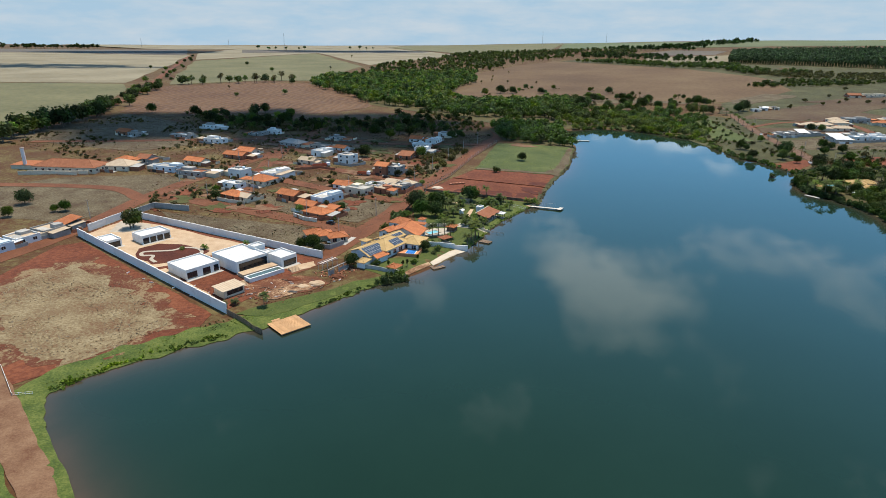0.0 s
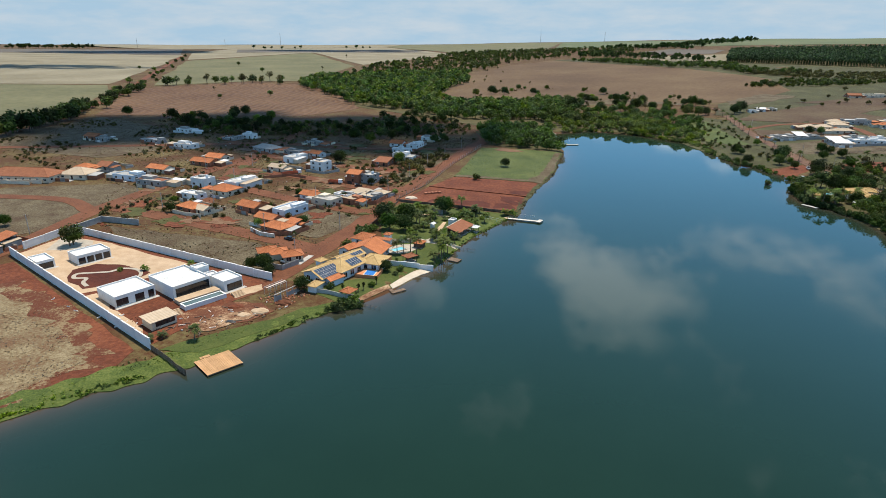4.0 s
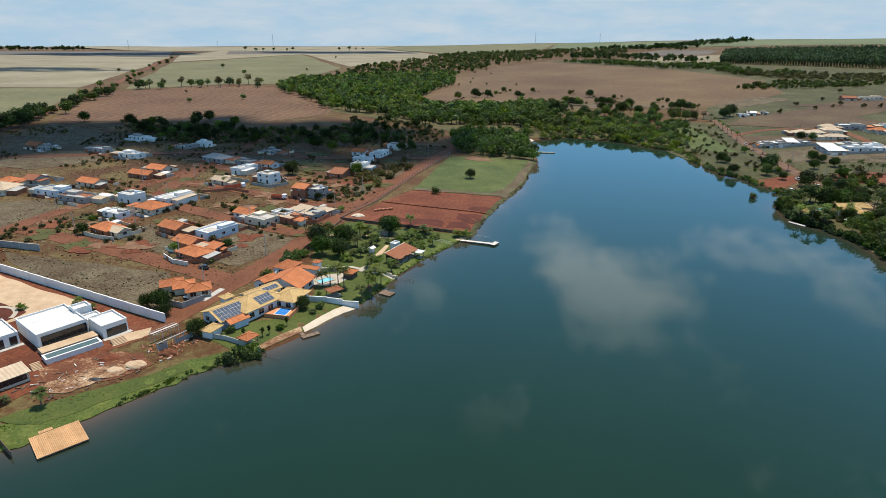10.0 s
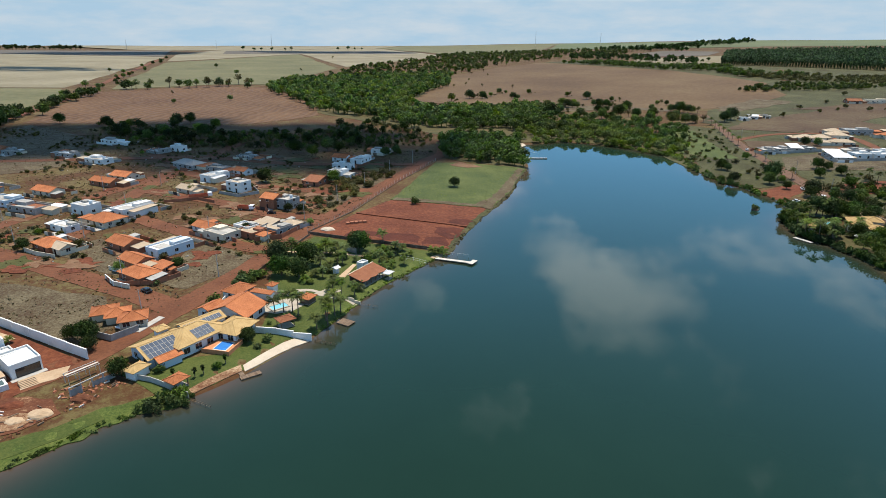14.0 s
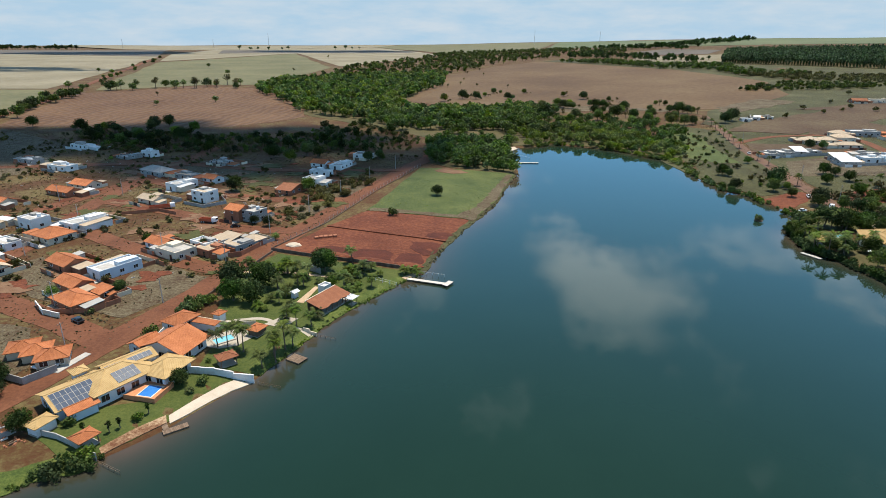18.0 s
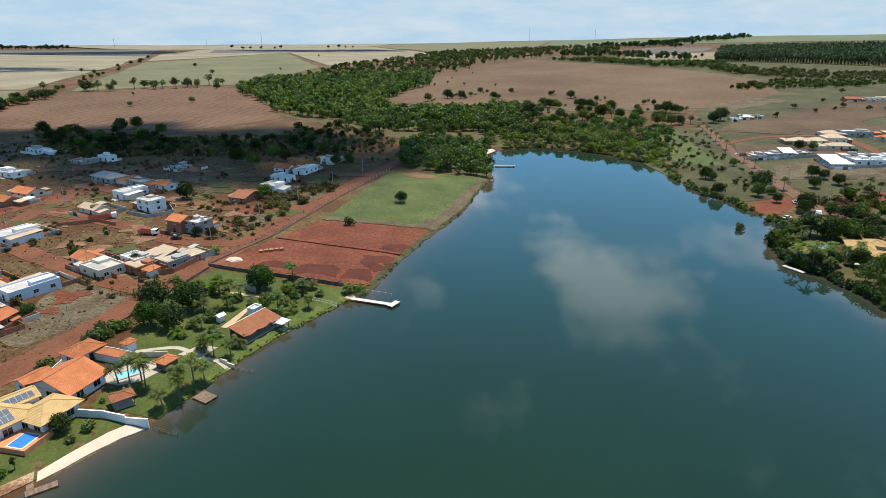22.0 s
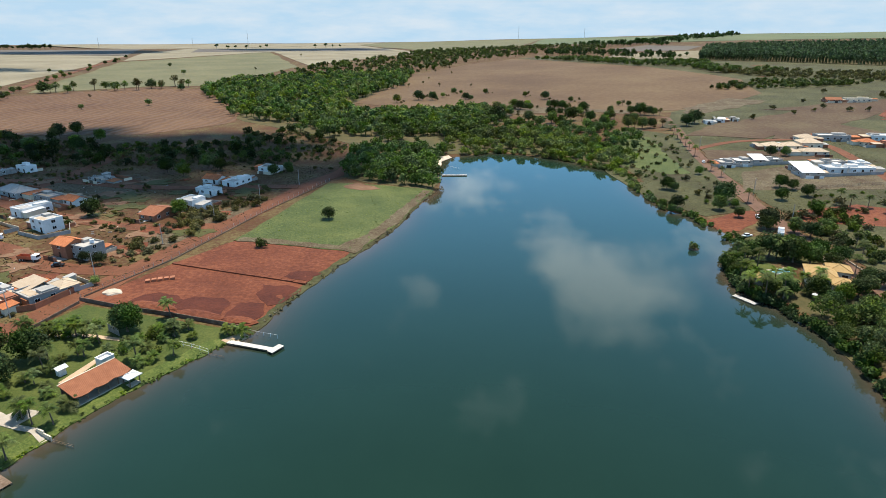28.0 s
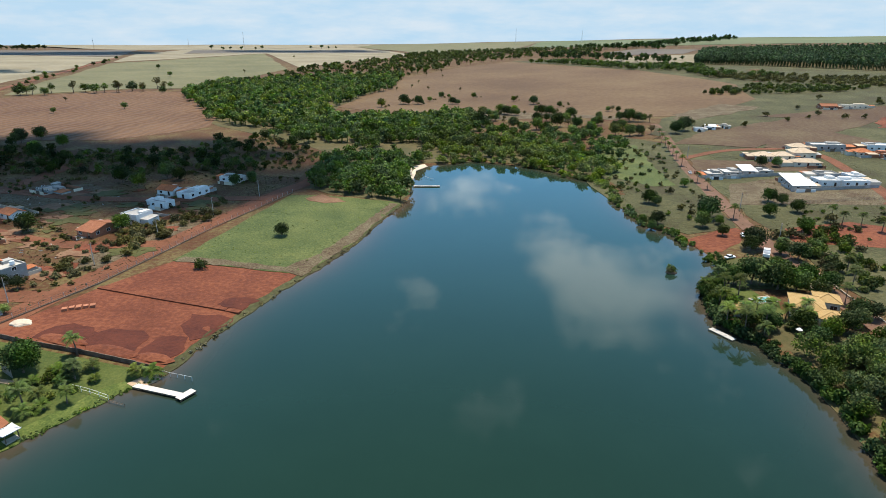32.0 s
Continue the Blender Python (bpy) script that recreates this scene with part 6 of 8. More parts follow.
E_TURN = 51.5
villa(-87.2, 192.6, E_TURN, 12.4, 12.2, 3.2, "white cubic guest house with dark windows", ((-4.1, 3.4, 2.0, 0.5), (1.2, 2.6, 2.4, 0.15), (4.8, 1.6, 2.2, 0.4)))
villa(-73.5, 200.2, E_TURN, 12.6, 15.5, 3.9, "large white cubic villa with a wide glass front", ((0.2, 11.2, 3.1, 0.2),))
villa(-59.0, 202.2, E_TURN, 6.8, 8.8, 3.4, "white cubic garage wing", ((0.3, 5.2, 2.2, 0.2),))
villa(-64.6, 204.5, E_TURN, 4.2, 5.0, 2.9, "low white link with an arched door", ((0.2, 1.4, 2.3, 0.15),))
villa(-69.5, 207.5, E_TURN, 4.5, 4.0, 4.6, "white water tank block", ())
villa(-117.0, 224.7, E_TURN, 11.4, 8.2, 3.0, "white pavilion with four dark bays", ((-4.2, 2.1, 2.1, 0.25), (-1.4, 2.1, 2.1, 0.25), (1.4, 2.1, 2.1, 0.25), (4.2, 2.1, 2.1, 0.25)))
villa(-129.8, 217.0, E_TURN, 5.6, 8.4, 2.7, "white garage with a dark door", ((0, 4.2, 2.1, 0.1),))
kiosk = house(-68.8, 174.8, E_TURN, 7.4, 5.6, 2.5, "shed", CREAM, TAN_ROOF, "low brick bar with a pale roof and dark bays", rise=0.3, name="garden_bar", wins=False)
for at in (-1.6, 0.3, 2.2):
    opening(kiosk, "window", "front", at, 7.4, 5.6, 0.9, 1.7, 1.3, DARKMETAL)


def pool(x, y, turn, w, d, rim, water_mat, rim_mat, label, height=0.3, deck=0.8, base=None):
    ob = thing("swimming_pool", x, y, base, turn, label, "pool")
    b = bmesh.new()
    for q in ((-w / 2 - deck, w / 2 + deck, -d / 2 - deck, -d / 2), (-w / 2 - deck, w / 2 + deck, d / 2, d / 2 + deck), (-w / 2 - deck, -w / 2, -d / 2, d / 2), (w / 2, w / 2 + deck, -d / 2, d / 2)):
        box(b, *q, -1.5, height)
    part("rim", b, rim_mat, ob)
    part("pool_water", boxed(-w / 2, w / 2, -d / 2, d / 2, -0.4, height - 0.12), water_mat, ob)
    return ob


pool(-61.6, 189.2, 48, 12.5, 2.6, 0.5, POOL_GREY, WHITE, "long raised infinity pool in white concrete, filled dark green", 1.5, 0.5)
terrace = thing("terrace", -64.6, 192.6, None, 48, "concrete terrace between villa and pool", "terrace")
part("slab", boxed(-6.8, 6.8, -1.6, 2.2, -1.2, 1.35), GRAVEL, terrace)
stairs = thing("stairs", -66.6, 181.6, None, 48, "tan garden steps beside the pool", "stairs")
for k in range(6):
    part("step", boxed(-1.1, 1.1, -1.6 + k * 0.45, -1.1 + k * 0.45, -0.6, 0.2 + k * 0.18), GRAVEL, stairs)


stairs = thing("stairs", -53.0, 195.5, None, 48, "broad tan steps down from the garage terrace", "stairs")
for k in range(6):
    part("step", boxed(-1.8, 1.8, -2.0 + k * 0.5, -1.5 + k * 0.5, -0.6, 0.16 + k * 0.16), GRAVEL, stairs)


def dock(x, y, turn, w, d, z, mat, label, posts=True, frame_mat=None):
    ob = thing("floating_dock", x, y, 0.0, turn, label, "dock")
    n = max(3, int(w / 0.32))
    me = box_mesh("plank", mat, -w / n / 2 + 0.015, w / n / 2 - 0.015, -d / 2, d / 2, z - 0.06, z)
    for k in range(n):
        shared("plank", me, ob, pose((k + 0.5) * w / n - w / 2, 0, 0))
    b = bmesh.new()
    for yy in (-d / 2 + 0.1, 0, d / 2 - 0.1):
        box(b, -w / 2, w / 2, yy - 0.09, yy + 0.09, z - 0.35, z - 0.06)
    part("beam", b, frame_mat or OLDWOOD, ob)
    if posts:
        for sx in (-1, 1):
            for sy in (-1, 1):
                p = bmesh.new()
                tube(p, [(sx * (w / 2 - 0.2), sy * (d / 2 - 0.2), -2.2), (sx * (w / 2 - 0.2), sy * (d / 2 - 0.2), z - 0.06)], [0.12, 0.12], 6)
                part("post", p, OLDWOOD, ob)
    return ob


dock(-44.8, 154.9, 43, 9.4, 8.8, 0.55, DECKWOOD, "square orange timber swimming deck")
dock(-50.2, 158.6, 43, 2.6, 3.4, 0.5, DECKWOOD, "small timber landing stage")


def fence(a, b, n, h, post_mat, rail_mat, label, rails=2, r=0.06, board=0.0, base=None, name="fence"):
    ob = thing(name, a[0], a[1], 0, 0, label, "fence")
    post = bpy.data.meshes.new("post")
    bm = bmesh.new()
    tube(bm, [(0, 0, -1.0), (0, 0, h)], [r, r], 6)
    bm.to_mesh(post)
    bm.free()
    post.materials.append(post_mat)
    zs = []
    for k in range(n + 1):
        x, y = a[0] + (b[0] - a[0]) * k / n, a[1] + (b[1] - a[1]) * k / n
        z = max(ground_z(x, y), 0.0) if base is None else base
        zs.append((x - a[0], y - a[1], z))
        shared("post", post, ob, pose(x - a[0], y - a[1], z))
    for j in range(rails):
        t = (j + 1) / rails if rails > 1 else 0.97
        bm = bmesh.new()
        tube(bm, [(x, y, z + h * t - 0.04) for x, y, z in zs], [r * 0.6] * len(zs), 5)
        part("rail", bm, rail_mat, ob)
    if board:
        L = math.hypot(b[0] - a[0], b[1] - a[1])
        m = int(L / board)
        turn = math.degrees(math.atan2(b[1] - a[1], b[0] - a[0]))
        me = box_mesh("board", post_mat, -board * 0.42, board * 0.42, -0.02, 0.02, -0.5, h)
        for k in range(m):
            x, y = a[0] + (b[0] - a[0]) * (k + 0.5) / m, a[1] + (b[1] - a[1]) * (k + 0.5) / m
            z = max(ground_z(x, y), 0.0)
            shared("board", me, ob, pose(x - a[0], y - a[1], z + RNG.uniform(-0.12, 0.12), 0, RNG.normal() * 2, turn))
    return ob


fence((-64.5, 160), (-51, 149.4), 9, 1.7, OLDWOOD, OLDWOOD, "dark weathered board fence running into the water", 2, 0.08, 0.35)


def pile(x, y, rx, ry, h, mat, label, seed, n=1, name="pile", turn=0):
    """A heap with a lumpy skin."""
    ob = thing(name, x, y, None, turn, label, "heap")
    rng = np.random.default_rng(seed)
    bm = bmesh.new()
    bmesh.ops.create_icosphere(bm, subdivisions=3, radius=1)
    for v in bm.verts:
        k = 1 + 0.22 * noise.noise(v.co * 1.7 + Vector((seed, 0, 0))) + 0.1 * noise.noise(v.co * 5)
        v.co = Vector((v.co.x * rx * k, v.co.y * ry * k, max(v.co.z, -0.2) * h * k))
    part("mound", bm, mat, ob)
    return ob


def stones(name, poly, n, size, mat, label, seed):
    """Loose stones and rubble, too many to count."""
    rng = np.random.default_rng(seed)
    v, f = [], []
    for x, y in fill(poly, n, seed):
        s, z, a = size * rng.uniform(0.4, 1.5), ground_z(x, y), rng.uniform(0, 3)
        k = len(v)
        for c in ((-1, -1, -0.6), (1, -0.8, -0.6), (0.9, 1, -0.6), (-1, 0.9, -0.6), (-0.7, -0.7, 0.9), (0.8, -0.6, 0.7), (0.6, 0.7, 1), (-0.6, 0.6, 0.8)):
            cx, cy = c[0] * s * rng.uniform(0.7, 1.3), c[1] * s * 0.7
            v.append((x + cx * math.cos(a) - cy * math.sin(a), y + cx * math.sin(a) + cy * math.cos(a), z + 0.15 + c[2] * s * 0.5))
        f += [tuple(k + i for i in q) for q in ((4, 5, 6, 7), (0, 1, 5, 4), (1, 2, 6, 5), (2, 3, 7, 6), (3, 0, 4, 7))]
    return tagged(mesh_object(name, v, f, mat), label, "rubble", kind="stuff")


stones("rubble", [(-62, 168), (-56, 176), (-44, 186), (-38, 192), (-32, 190), (-40, 178), (-52, 166)], 60, 0.26, RUBBLE, "pale rubble and offcuts on the building ground", 51)
stones("rubble", [(-90, 178), (-78, 186), (-70, 184), (-66, 176), (-76, 170)], 30, 0.2, RUBBLE, "pale offcuts beside the guest house", 52)
stones("rubble", [(-45, 192), (-36, 199), (-30, 196), (-36, 186)], 70, 0.4, BRICK, "broken bricks by the unfinished walls", 53)
stones("rubble", [(-145, 262), (-20, 285), (10, 400), (-60, 470), (-200, 470), (-160, 330)], 350, 0.22, DUST, "pale debris strewn over the lots", 54)
pile(-42.5, 183.5, 3.0, 2.0, 1.0, GRAVEL, "heap of pale building sand", 3)
pile(-46.5, 181.0, 2.0, 1.5, 0.7, GRAVEL, "heap of tan gravel", 4)
pile(-36.5, 189.5, 2.6, 1.6, 1.1, RUBBLE, "heap of reddish spoil", 5)
shell = thing("unfinished_wall", -36.5, 195.2, None, 58, "unfinished concrete frame with grey wall panels", "wall")
for k in range(5):
    part("column", boxed(-6 + k * 2.6, -5.75 + k * 2.6, -0.12, 0.12, -0.5, 2.4), CONCRETE, shell)
for k in (0, 2, 3):
    part("panel", boxed(-5.75 + k * 2.6, -3.4 + k * 2.6, -0.08, 0.08, -0.5, 1.9 - 0.2 * k), GREY, shell)
part("beam", boxed(-6, 4.65, -0.14, 0.14, 2.4, 2.6), CONCRETE, shell)

def debris(name, poly, n, size, mat, label, seed):
    """Boards and offcuts lying about on a building site, too many to count."""
    rng = np.random.default_rng(seed)
    v, f = [], []
    for x, y in fill(poly, n, seed):
        a, w, t, z, k = rng.uniform(0, math.tau), size * rng.uniform(0.5, 1.6), size * rng.uniform(0.08, 0.22), ground_z(x, y) + 0.3, len(v)
        c, q = math.cos(a), math.sin(a)
        for px, py, pz in ((-w, -t, 0), (w, -t, 0), (w, t, 0), (-w, t, 0), (-w, -t, 0.09), (w, -t, 0.09), (w, t, 0.09), (-w, t, 0.09)):
            v.append((x + px * c - py * q, y + px * q + py * c, z + pz - (0.22 if pz == 0 else 0)))
        f += [tuple(k + i for i in r) for r in ((4, 5, 6, 7), (0, 1, 5, 4), (1, 2, 6, 5), (2, 3, 7, 6), (3, 0, 4, 7))]
    return tagged(mesh_object(name, v, f, mat), label, "debris", kind="stuff")


SITE = [(-72, 168), (-66, 176), (-52, 188), (-40, 198), (-30, 196), (-38, 182), (-52, 168), (-62, 164)]
debris("boards", SITE, 22, 0.6, PALEWOOD, "pale boards and laths strewn over the building site", 201)
debris("boards", SITE, 45, 0.7, OLDWOOD, "dark timbers strewn over the building site", 202)
debris("boards", [(-110, 190), (-84, 172), (-70, 168), (-74, 176), (-90, 184)], 16, 0.5, WHITE, "white offcuts along the estate wall", 203)
debris("boards", [(-145, 255), (-20, 285), (10, 400), (-60, 470), (-200, 470), (-160, 330)], 260, 0.6, DUST, "weathered boards and debris among the houses", 204)
debris("boards", [(-145, 255), (-20, 285), (10, 400), (-60, 470), (-200, 470), (-160, 330)], 90, 0.5, CONCRETE, "pale slabs and debris among the houses", 205)
pile(-56.5, 173.5, 2.4, 1.6, 0.6, SANDY, "low heap of sandy spoil", 14)
pile(-51.0, 186.5, 2.8, 1.8, 0.7, SOIL, "low heap of red soil", 15)
tarp = pile(-49.0, 176.5, 1.9, 0.9, 0.5, DARKMETAL, "grey tarpaulin over stacked material", 16, name="tarpaulin")
scaffold = thing("scaffold", -41.5, 198.5, None, 55, "raw timber scaffold before unfinished walls", "scaffold")
for k in range(4):
    for yy in (-1.1, 1.1):
        b = bmesh.new()
        tube(b, [(-3.6 + k * 2.4, yy, -0.5), (-3.6 + k * 2.4, yy, 2.7)], [0.08, 0.08], 5)
        part("post", b, PALEWOOD, scaffold)
for yy in (-1.1, 1.1):
    part("ledger", boxed(-3.9, 3.9, yy - 0.06, yy + 0.06, 2.5, 2.64), PALEWOOD, scaffold)
part("plank", boxed(-3.9, 3.9, -0.5, 0.1, 2.64, 2.7), PALEWOOD, scaffold)

# ---- the yellow-roofed villa ----
villa_turn = 66
vy = thing("villa", -21.5, 214, None, villa_turn, "lakeside villa with straw-yellow tiled roofs and solar panels", "villa")


def wing(parent, x, y, turn, w, d, h, kind, wall, roof, rise=None, over=0.6, wins=True):
    """A wing under a villa: its walls and roof as parts, its windows beneath the wall."""
    m = parent.matrix_basis.inverted() @ pose(x, y, parent.matrix_basis.translation.z, 0, 0, turn)
    rise = (min(w, d) * 0.5 + over) * 0.4 if rise is None else rise
    wb = walls_bm(w, d, h)
    if kind == "gable":
        for s in (-1, 1):
            wb.faces.new([wb.verts.new((s * (w / 2 - 0.1), yy, zz)) for yy, zz in ((-d / 2, h), (d / 2, h), (0, h + rise * (d / 2) / (d / 2 + over)))])
    wl = part("wall", wb, wall, parent)
    rf = part("roof", roof_bm(kind, w, d, h, rise, over), roof, parent)
    rd = part("roof_ridge", ridge_bm(kind, w, d, h, rise, over), roof, parent)
    for o in (wl, rf, rd):
        o.matrix_basis = m
    if wins:
        for side, span in (("front", w), ("left", d), ("right", d)):
            n = max(1, int(span // 3.2))
            for k in range(n):
                opening(wl, "window", side, (k + 0.5) / n * span - span / 2, w, d, 0.7, 1.8, 1.6, WHITE)
    return m, rise


def solar(parent, m, w, d, h, rise, over, cols, rows, at):
    """A solar array on the front slope of a roof: panels in rows, each on a pale frame."""
    slope = math.atan2(rise, d / 2 + over)
    me = box_mesh("solar_panel", SOLAR, -0.49, 0.49, -0.81, 0.81, 0.0, 0.05)
    rim = box_mesh("panel_frame", CONCRETE, -0.54, 0.54, -0.86, 0.86, -0.06, 0.03)
    for i in range(cols):
        for j in range(rows):
            back = (j + 0.5) * 1.74 + at[1]
            p = pose(at[0] + i * 1.1, -d / 2 - over + back * math.cos(slope), h + 0.27 + back * math.sin(slope), math.degrees(slope), 0, 0)
            ob = shared("solar_panel", me, parent, m @ p, "dark blue solar panel")
            shared("panel_frame", rim, ob)


m, r = wing(vy, -28.2, 209.0, 52, 8.2, 9.6, 2.7, "gable", BLUEWHITE, YELLOW_TILE, over=0.8)
solar(vy, m, 8.2, 9.6, 2.7, r, 0.8, 8, 3, (-3.6, 0.2))
m, r = wing(vy, -21.6, 216.6, 56, 14.0, 10.0, 3.2, "hip", WHITE, YELLOW_TILE, over=1.0)
solar(vy, m, 14.0, 10.0, 3.2, r, 1.0, 5, 2, (-1.4, 0.9))
m, r = wing(vy, -21.2, 221.6, 52, 11.5, 5.4, 3.9, "gable", WHITE, YELLOW_TILE, over=0.5)
solar(vy, m, 11.5, 5.4, 3.9, r, 0.5, 10, 1, (-5.2, 0.75))
wing(vy, -11.6, 221.2, 70, 8.4, 7.0, 2.9, "hip", WHITE, YELLOW_TILE, over=1.0)
wing(vy, -23.6, 205.4, 52, 5.6, 3.2, 2.2, "gable", BLUEWHITE, CLAY, wins=False)
wing(vy, -30.0, 216.4, 52, 2.6, 2.6, 4.4, "hip", BLUEWHITE, YELLOW_TILE, wins=False)
veranda = thing("pool_terrace", -12.7, 214.0, None, 78, "raised terracotta pool terrace", "terrace")
part("slab", boxed(-3.5, 3.5, -3.9, 4.2, -1.4, 0.9), ORANGE_PAVE, veranda)
part("basin", boxed(-2.6, 1.7, -2.3, 1.2, 0.904, 0.94), POOL_WATER, veranda, "bright blue tiled pool basin")
for q in ((-2.9, 2.0, -2.6, -2.3), (-2.9, 2.0, 1.2, 1.5), (-2.9, -2.6, -2.3, 1.2), (1.7, 2.0, -2.3, 1.2)):
    part("pool_edge", boxed(*q, 0.904, 0.97), CREAM, veranda, "pale pool edge")
for q in ((-3.5, 3.5, -3.9, -3.8), (-3.5, -3.4, -3.8, 4.2), (3.4, 3.5, -3.8, 2.0)):
    part("balustrade", boxed(*q, 0.904, 1.25), ORANGE_PAVE, veranda)
wall_run("garden_wall", [(-30.5, 198.8), (-24, 197.0), (-17.5, 193.9), (-13, 191.6)], 1.5, 0.2, CONCRETE, "grey garden wall down to the water", None, 4)
wall_run("lake_wall", [(-7.7, 222.8), (-0.4, 222.2), (4.7, 220.8), (9.8, 220.2)], 1.9, 0.25, WHITE, "white wall at the end of the beach", WHITE, 4)
patch("beach", [(-4.9, 205.8), (-1.5, 211.6), (2.3, 217.6), (5.0, 220.4), (9.2, 219.8), (5.4, 216.5), (0.1, 209.2), (-3.6, 203.6)], SAND, "small white sand beach", "beach", 0.14, 2.5, 0.25, 2)
patch("beach", [(-14.1, 194.7), (-10.6, 200.0), (-5.5, 205.8), (-4.3, 203.6), (-8.3, 198.6), (-12.8, 193.2)], SANDY, "narrow tan sand strip with a timber edge", "beach", 0.2, 2.5, 0.2, 2)
dock(-1.6, 201.8, 36, 5.2, 1.7, 0.4, OLDWOOD, "small grey timber jetty")
dock(-5.0, 203.6, -55, 5.6, 1.2, 0.42, OLDWOOD, "timber gangway to the jetty", False)
dock(17.6, 231.3, -30, 4.6, 3.4, 0.45, OLDWOOD, "brown weathered timber jetty on posts")
fence((11, 219.5), (17, 217.5), 4, 0.9, OLDWOOD, OLDWOOD, "thin net fence standing in the water", 2, 0.05, base=0)
fence((-12.5, 191), (-6.5, 188), 4, 0.9, OLDWOOD, OLDWOOD, "thin net fence standing in the water", 2, 0.05, base=0)
fence((20, 244), (26, 242), 4, 0.8, OLDWOOD, OLDWOOD, "thin net fence standing in the water", 2, 0.05, base=0)


def gazebo(x, y, turn, w, d, h, roof, label, mat=None, open_sides=True):
    ob = thing("gazebo", x, y, None, turn, label, "gazebo")
    part("roof", roof_bm("hip", w, d, h, min(w, d) * 0.26, 0.45), roof, ob)
    part("roof_ridge", ridge_bm("hip", w, d, h, min(w, d) * 0.26, 0.45), roof, ob)
    for sx in (-1, 1):
        for sy in (-1, 1):
            part("post", boxed(sx * w * 0.46 - 0.09, sx * w * 0.46 + 0.09, sy * d * 0.46 - 0.09, sy * d * 0.46 + 0.09, -0.5, h), mat or OLDWOOD, ob)
    part("floor", boxed(-w / 2, w / 2, -d / 2, d / 2, -0.6, 0.18), PALE_STONE, ob)
    if not open_sides:
        part("low_wall", walls_bm(w * 0.9, d * 0.9, h - 0.02, 0.12, 0.4), mat or WHITE, ob)
    return ob


gazebo(-17.2, 195.6, 60, 3.8, 3.4, 2.2, CLAY, "small gazebo with an orange tiled roof by the water")
gazebo(-28.7, 199.8, 66, 4.4, 3.2, 2.3, YELLOW_TILE, "small store with a yellow tiled roof", WHITE, False)

# ---- the orange-roofed villa ----
vo = thing("villa", -12.8, 233.0, None, 74, "large villa under a broad orange clay-tiled hip roof", "villa")
wing(vo, -14.9, 233.2, 73, 9.4, 12.4, 2.7, "gable", WHITE, CLAY, rise=2.9, over=0.9)
wing(vo, -22.6, 233.6, 64, 6.0, 5.5, 2.6, "gable", WHITE, CLAY)
annexe = house(-19.0, 247.0, 64, 7.6, 6.2, 2.7, "hip", WHITE, CLAY, "white annexe with an orange hip roof", name="annexe")
shed_roof = house(-11.5, 246.0, -18, 8.0, 2.2, 2.1, "shed", WHITE, CLAY, "narrow orange-roofed garden shelter", name="shelter", rise=0.3, wins=False, over=0.2)
patch("pool_court", [(-8.5, 236), (-9.5, 241), (-4, 245.5), (1.5, 246.5), (3, 241), (0.5, 236.5), (-4, 234.8)], PALE_STONE, "pale paved court round a pool", "terrace", 0.14, 3, 0.2, 2)
pool(-4.4, 239.6, 40, 5.2, 3.0, 0.3, POOL_CYAN, PALE_STONE, "small turquoise pool in a pale court", 0.35, 0.5)
gazebo(3.8, 243.4, 66, 3.8, 3.4, 2.0, CLAY, "kiosk with an orange hip roof", OLD_WALL, False)
gazebo(-9.4, 251.0, 66, 2.6, 2.4, 2.6, CLAY, "tall gate kiosk with an orange roof", WHITE, False)
gazebo(0.8, 227.4, 40, 4.2, 3.4, 2.3, BROWN_TILE, "garden hut with a brown tiled roof")
wall_run("garden_wall", [(-24.5, 226), (-22, 236), (-22, 243)], 2.0, 0.2, WHITE, "white plastered wall along the street", None, 5)
wall_run("garden_wall", [(-15.6, 250.5), (-6, 247.5), (2, 248.2)], 1.6, 0.2, CREAM, "cream garden wall beside a lawn", None, 5)
wall_run("garden_wall", [(-22, 250), (-18.5, 270), (-14.5, 287), (-9.5, 308)], 1.0, 0.2, OLD_WALL, "weathered brown street wall of the palm garden", None, 6)
ribbon("garden_path", [(-8, 250), (2, 252.5), (10, 248), (15, 246.5), (19, 243.8)], 1.5, PALE_STONE, "pale garden path to the water", "path", 0.2, 0.2)
patch("pale_court", [(4, 249), (8, 254), (13, 253), (10, 247)], PALE_STONE, "pale paved court in the garden", "terrace", 0.24, 3)
wall_run("lake_wall", [(16, 246.4), (20.2, 244.2)], 1.2, 0.3, CREAM, "low cream wall at the waterline", None, 3)

# ---- the palm garden ----
hall = thing("lake_hall", 20.4, 262.2, None, 61, "long lakeside hall under a red-brown roof with a scalloped eave", "pavilion")
bm = bmesh.new()
n, L = 22, 14.0
top, low = [], []
for i in range(n + 1):
    x = -L / 2 + L * i / n
    dip = 0.55 * abs(math.sin(math.pi * i / n * 3))
    top.append(bm.verts.new((x, 2.9, 3.8)))
    low.append(bm.verts.new((x, -3.0 - dip, 2.4 - 0.2 * dip)))
made = [bm.faces.new((low[i], low[i + 1], top[i + 1], top[i])) for i in range(n)]
ext = bmesh.ops.extrude_face_region(bm, geom=made)
for g in ext["geom"]:
    if isinstance(g, bmesh.types.BMVert):
        g.co.z += 0.2
bmesh.ops.recalc_face_normals(bm, faces=bm.faces[:])
part("roof", bm, BROWN_TILE, hall)
part("back_wall", boxed(-6.8, 6.8, 2.3, 2.5, -0.8, 3.55), OLD_WALL, hall)
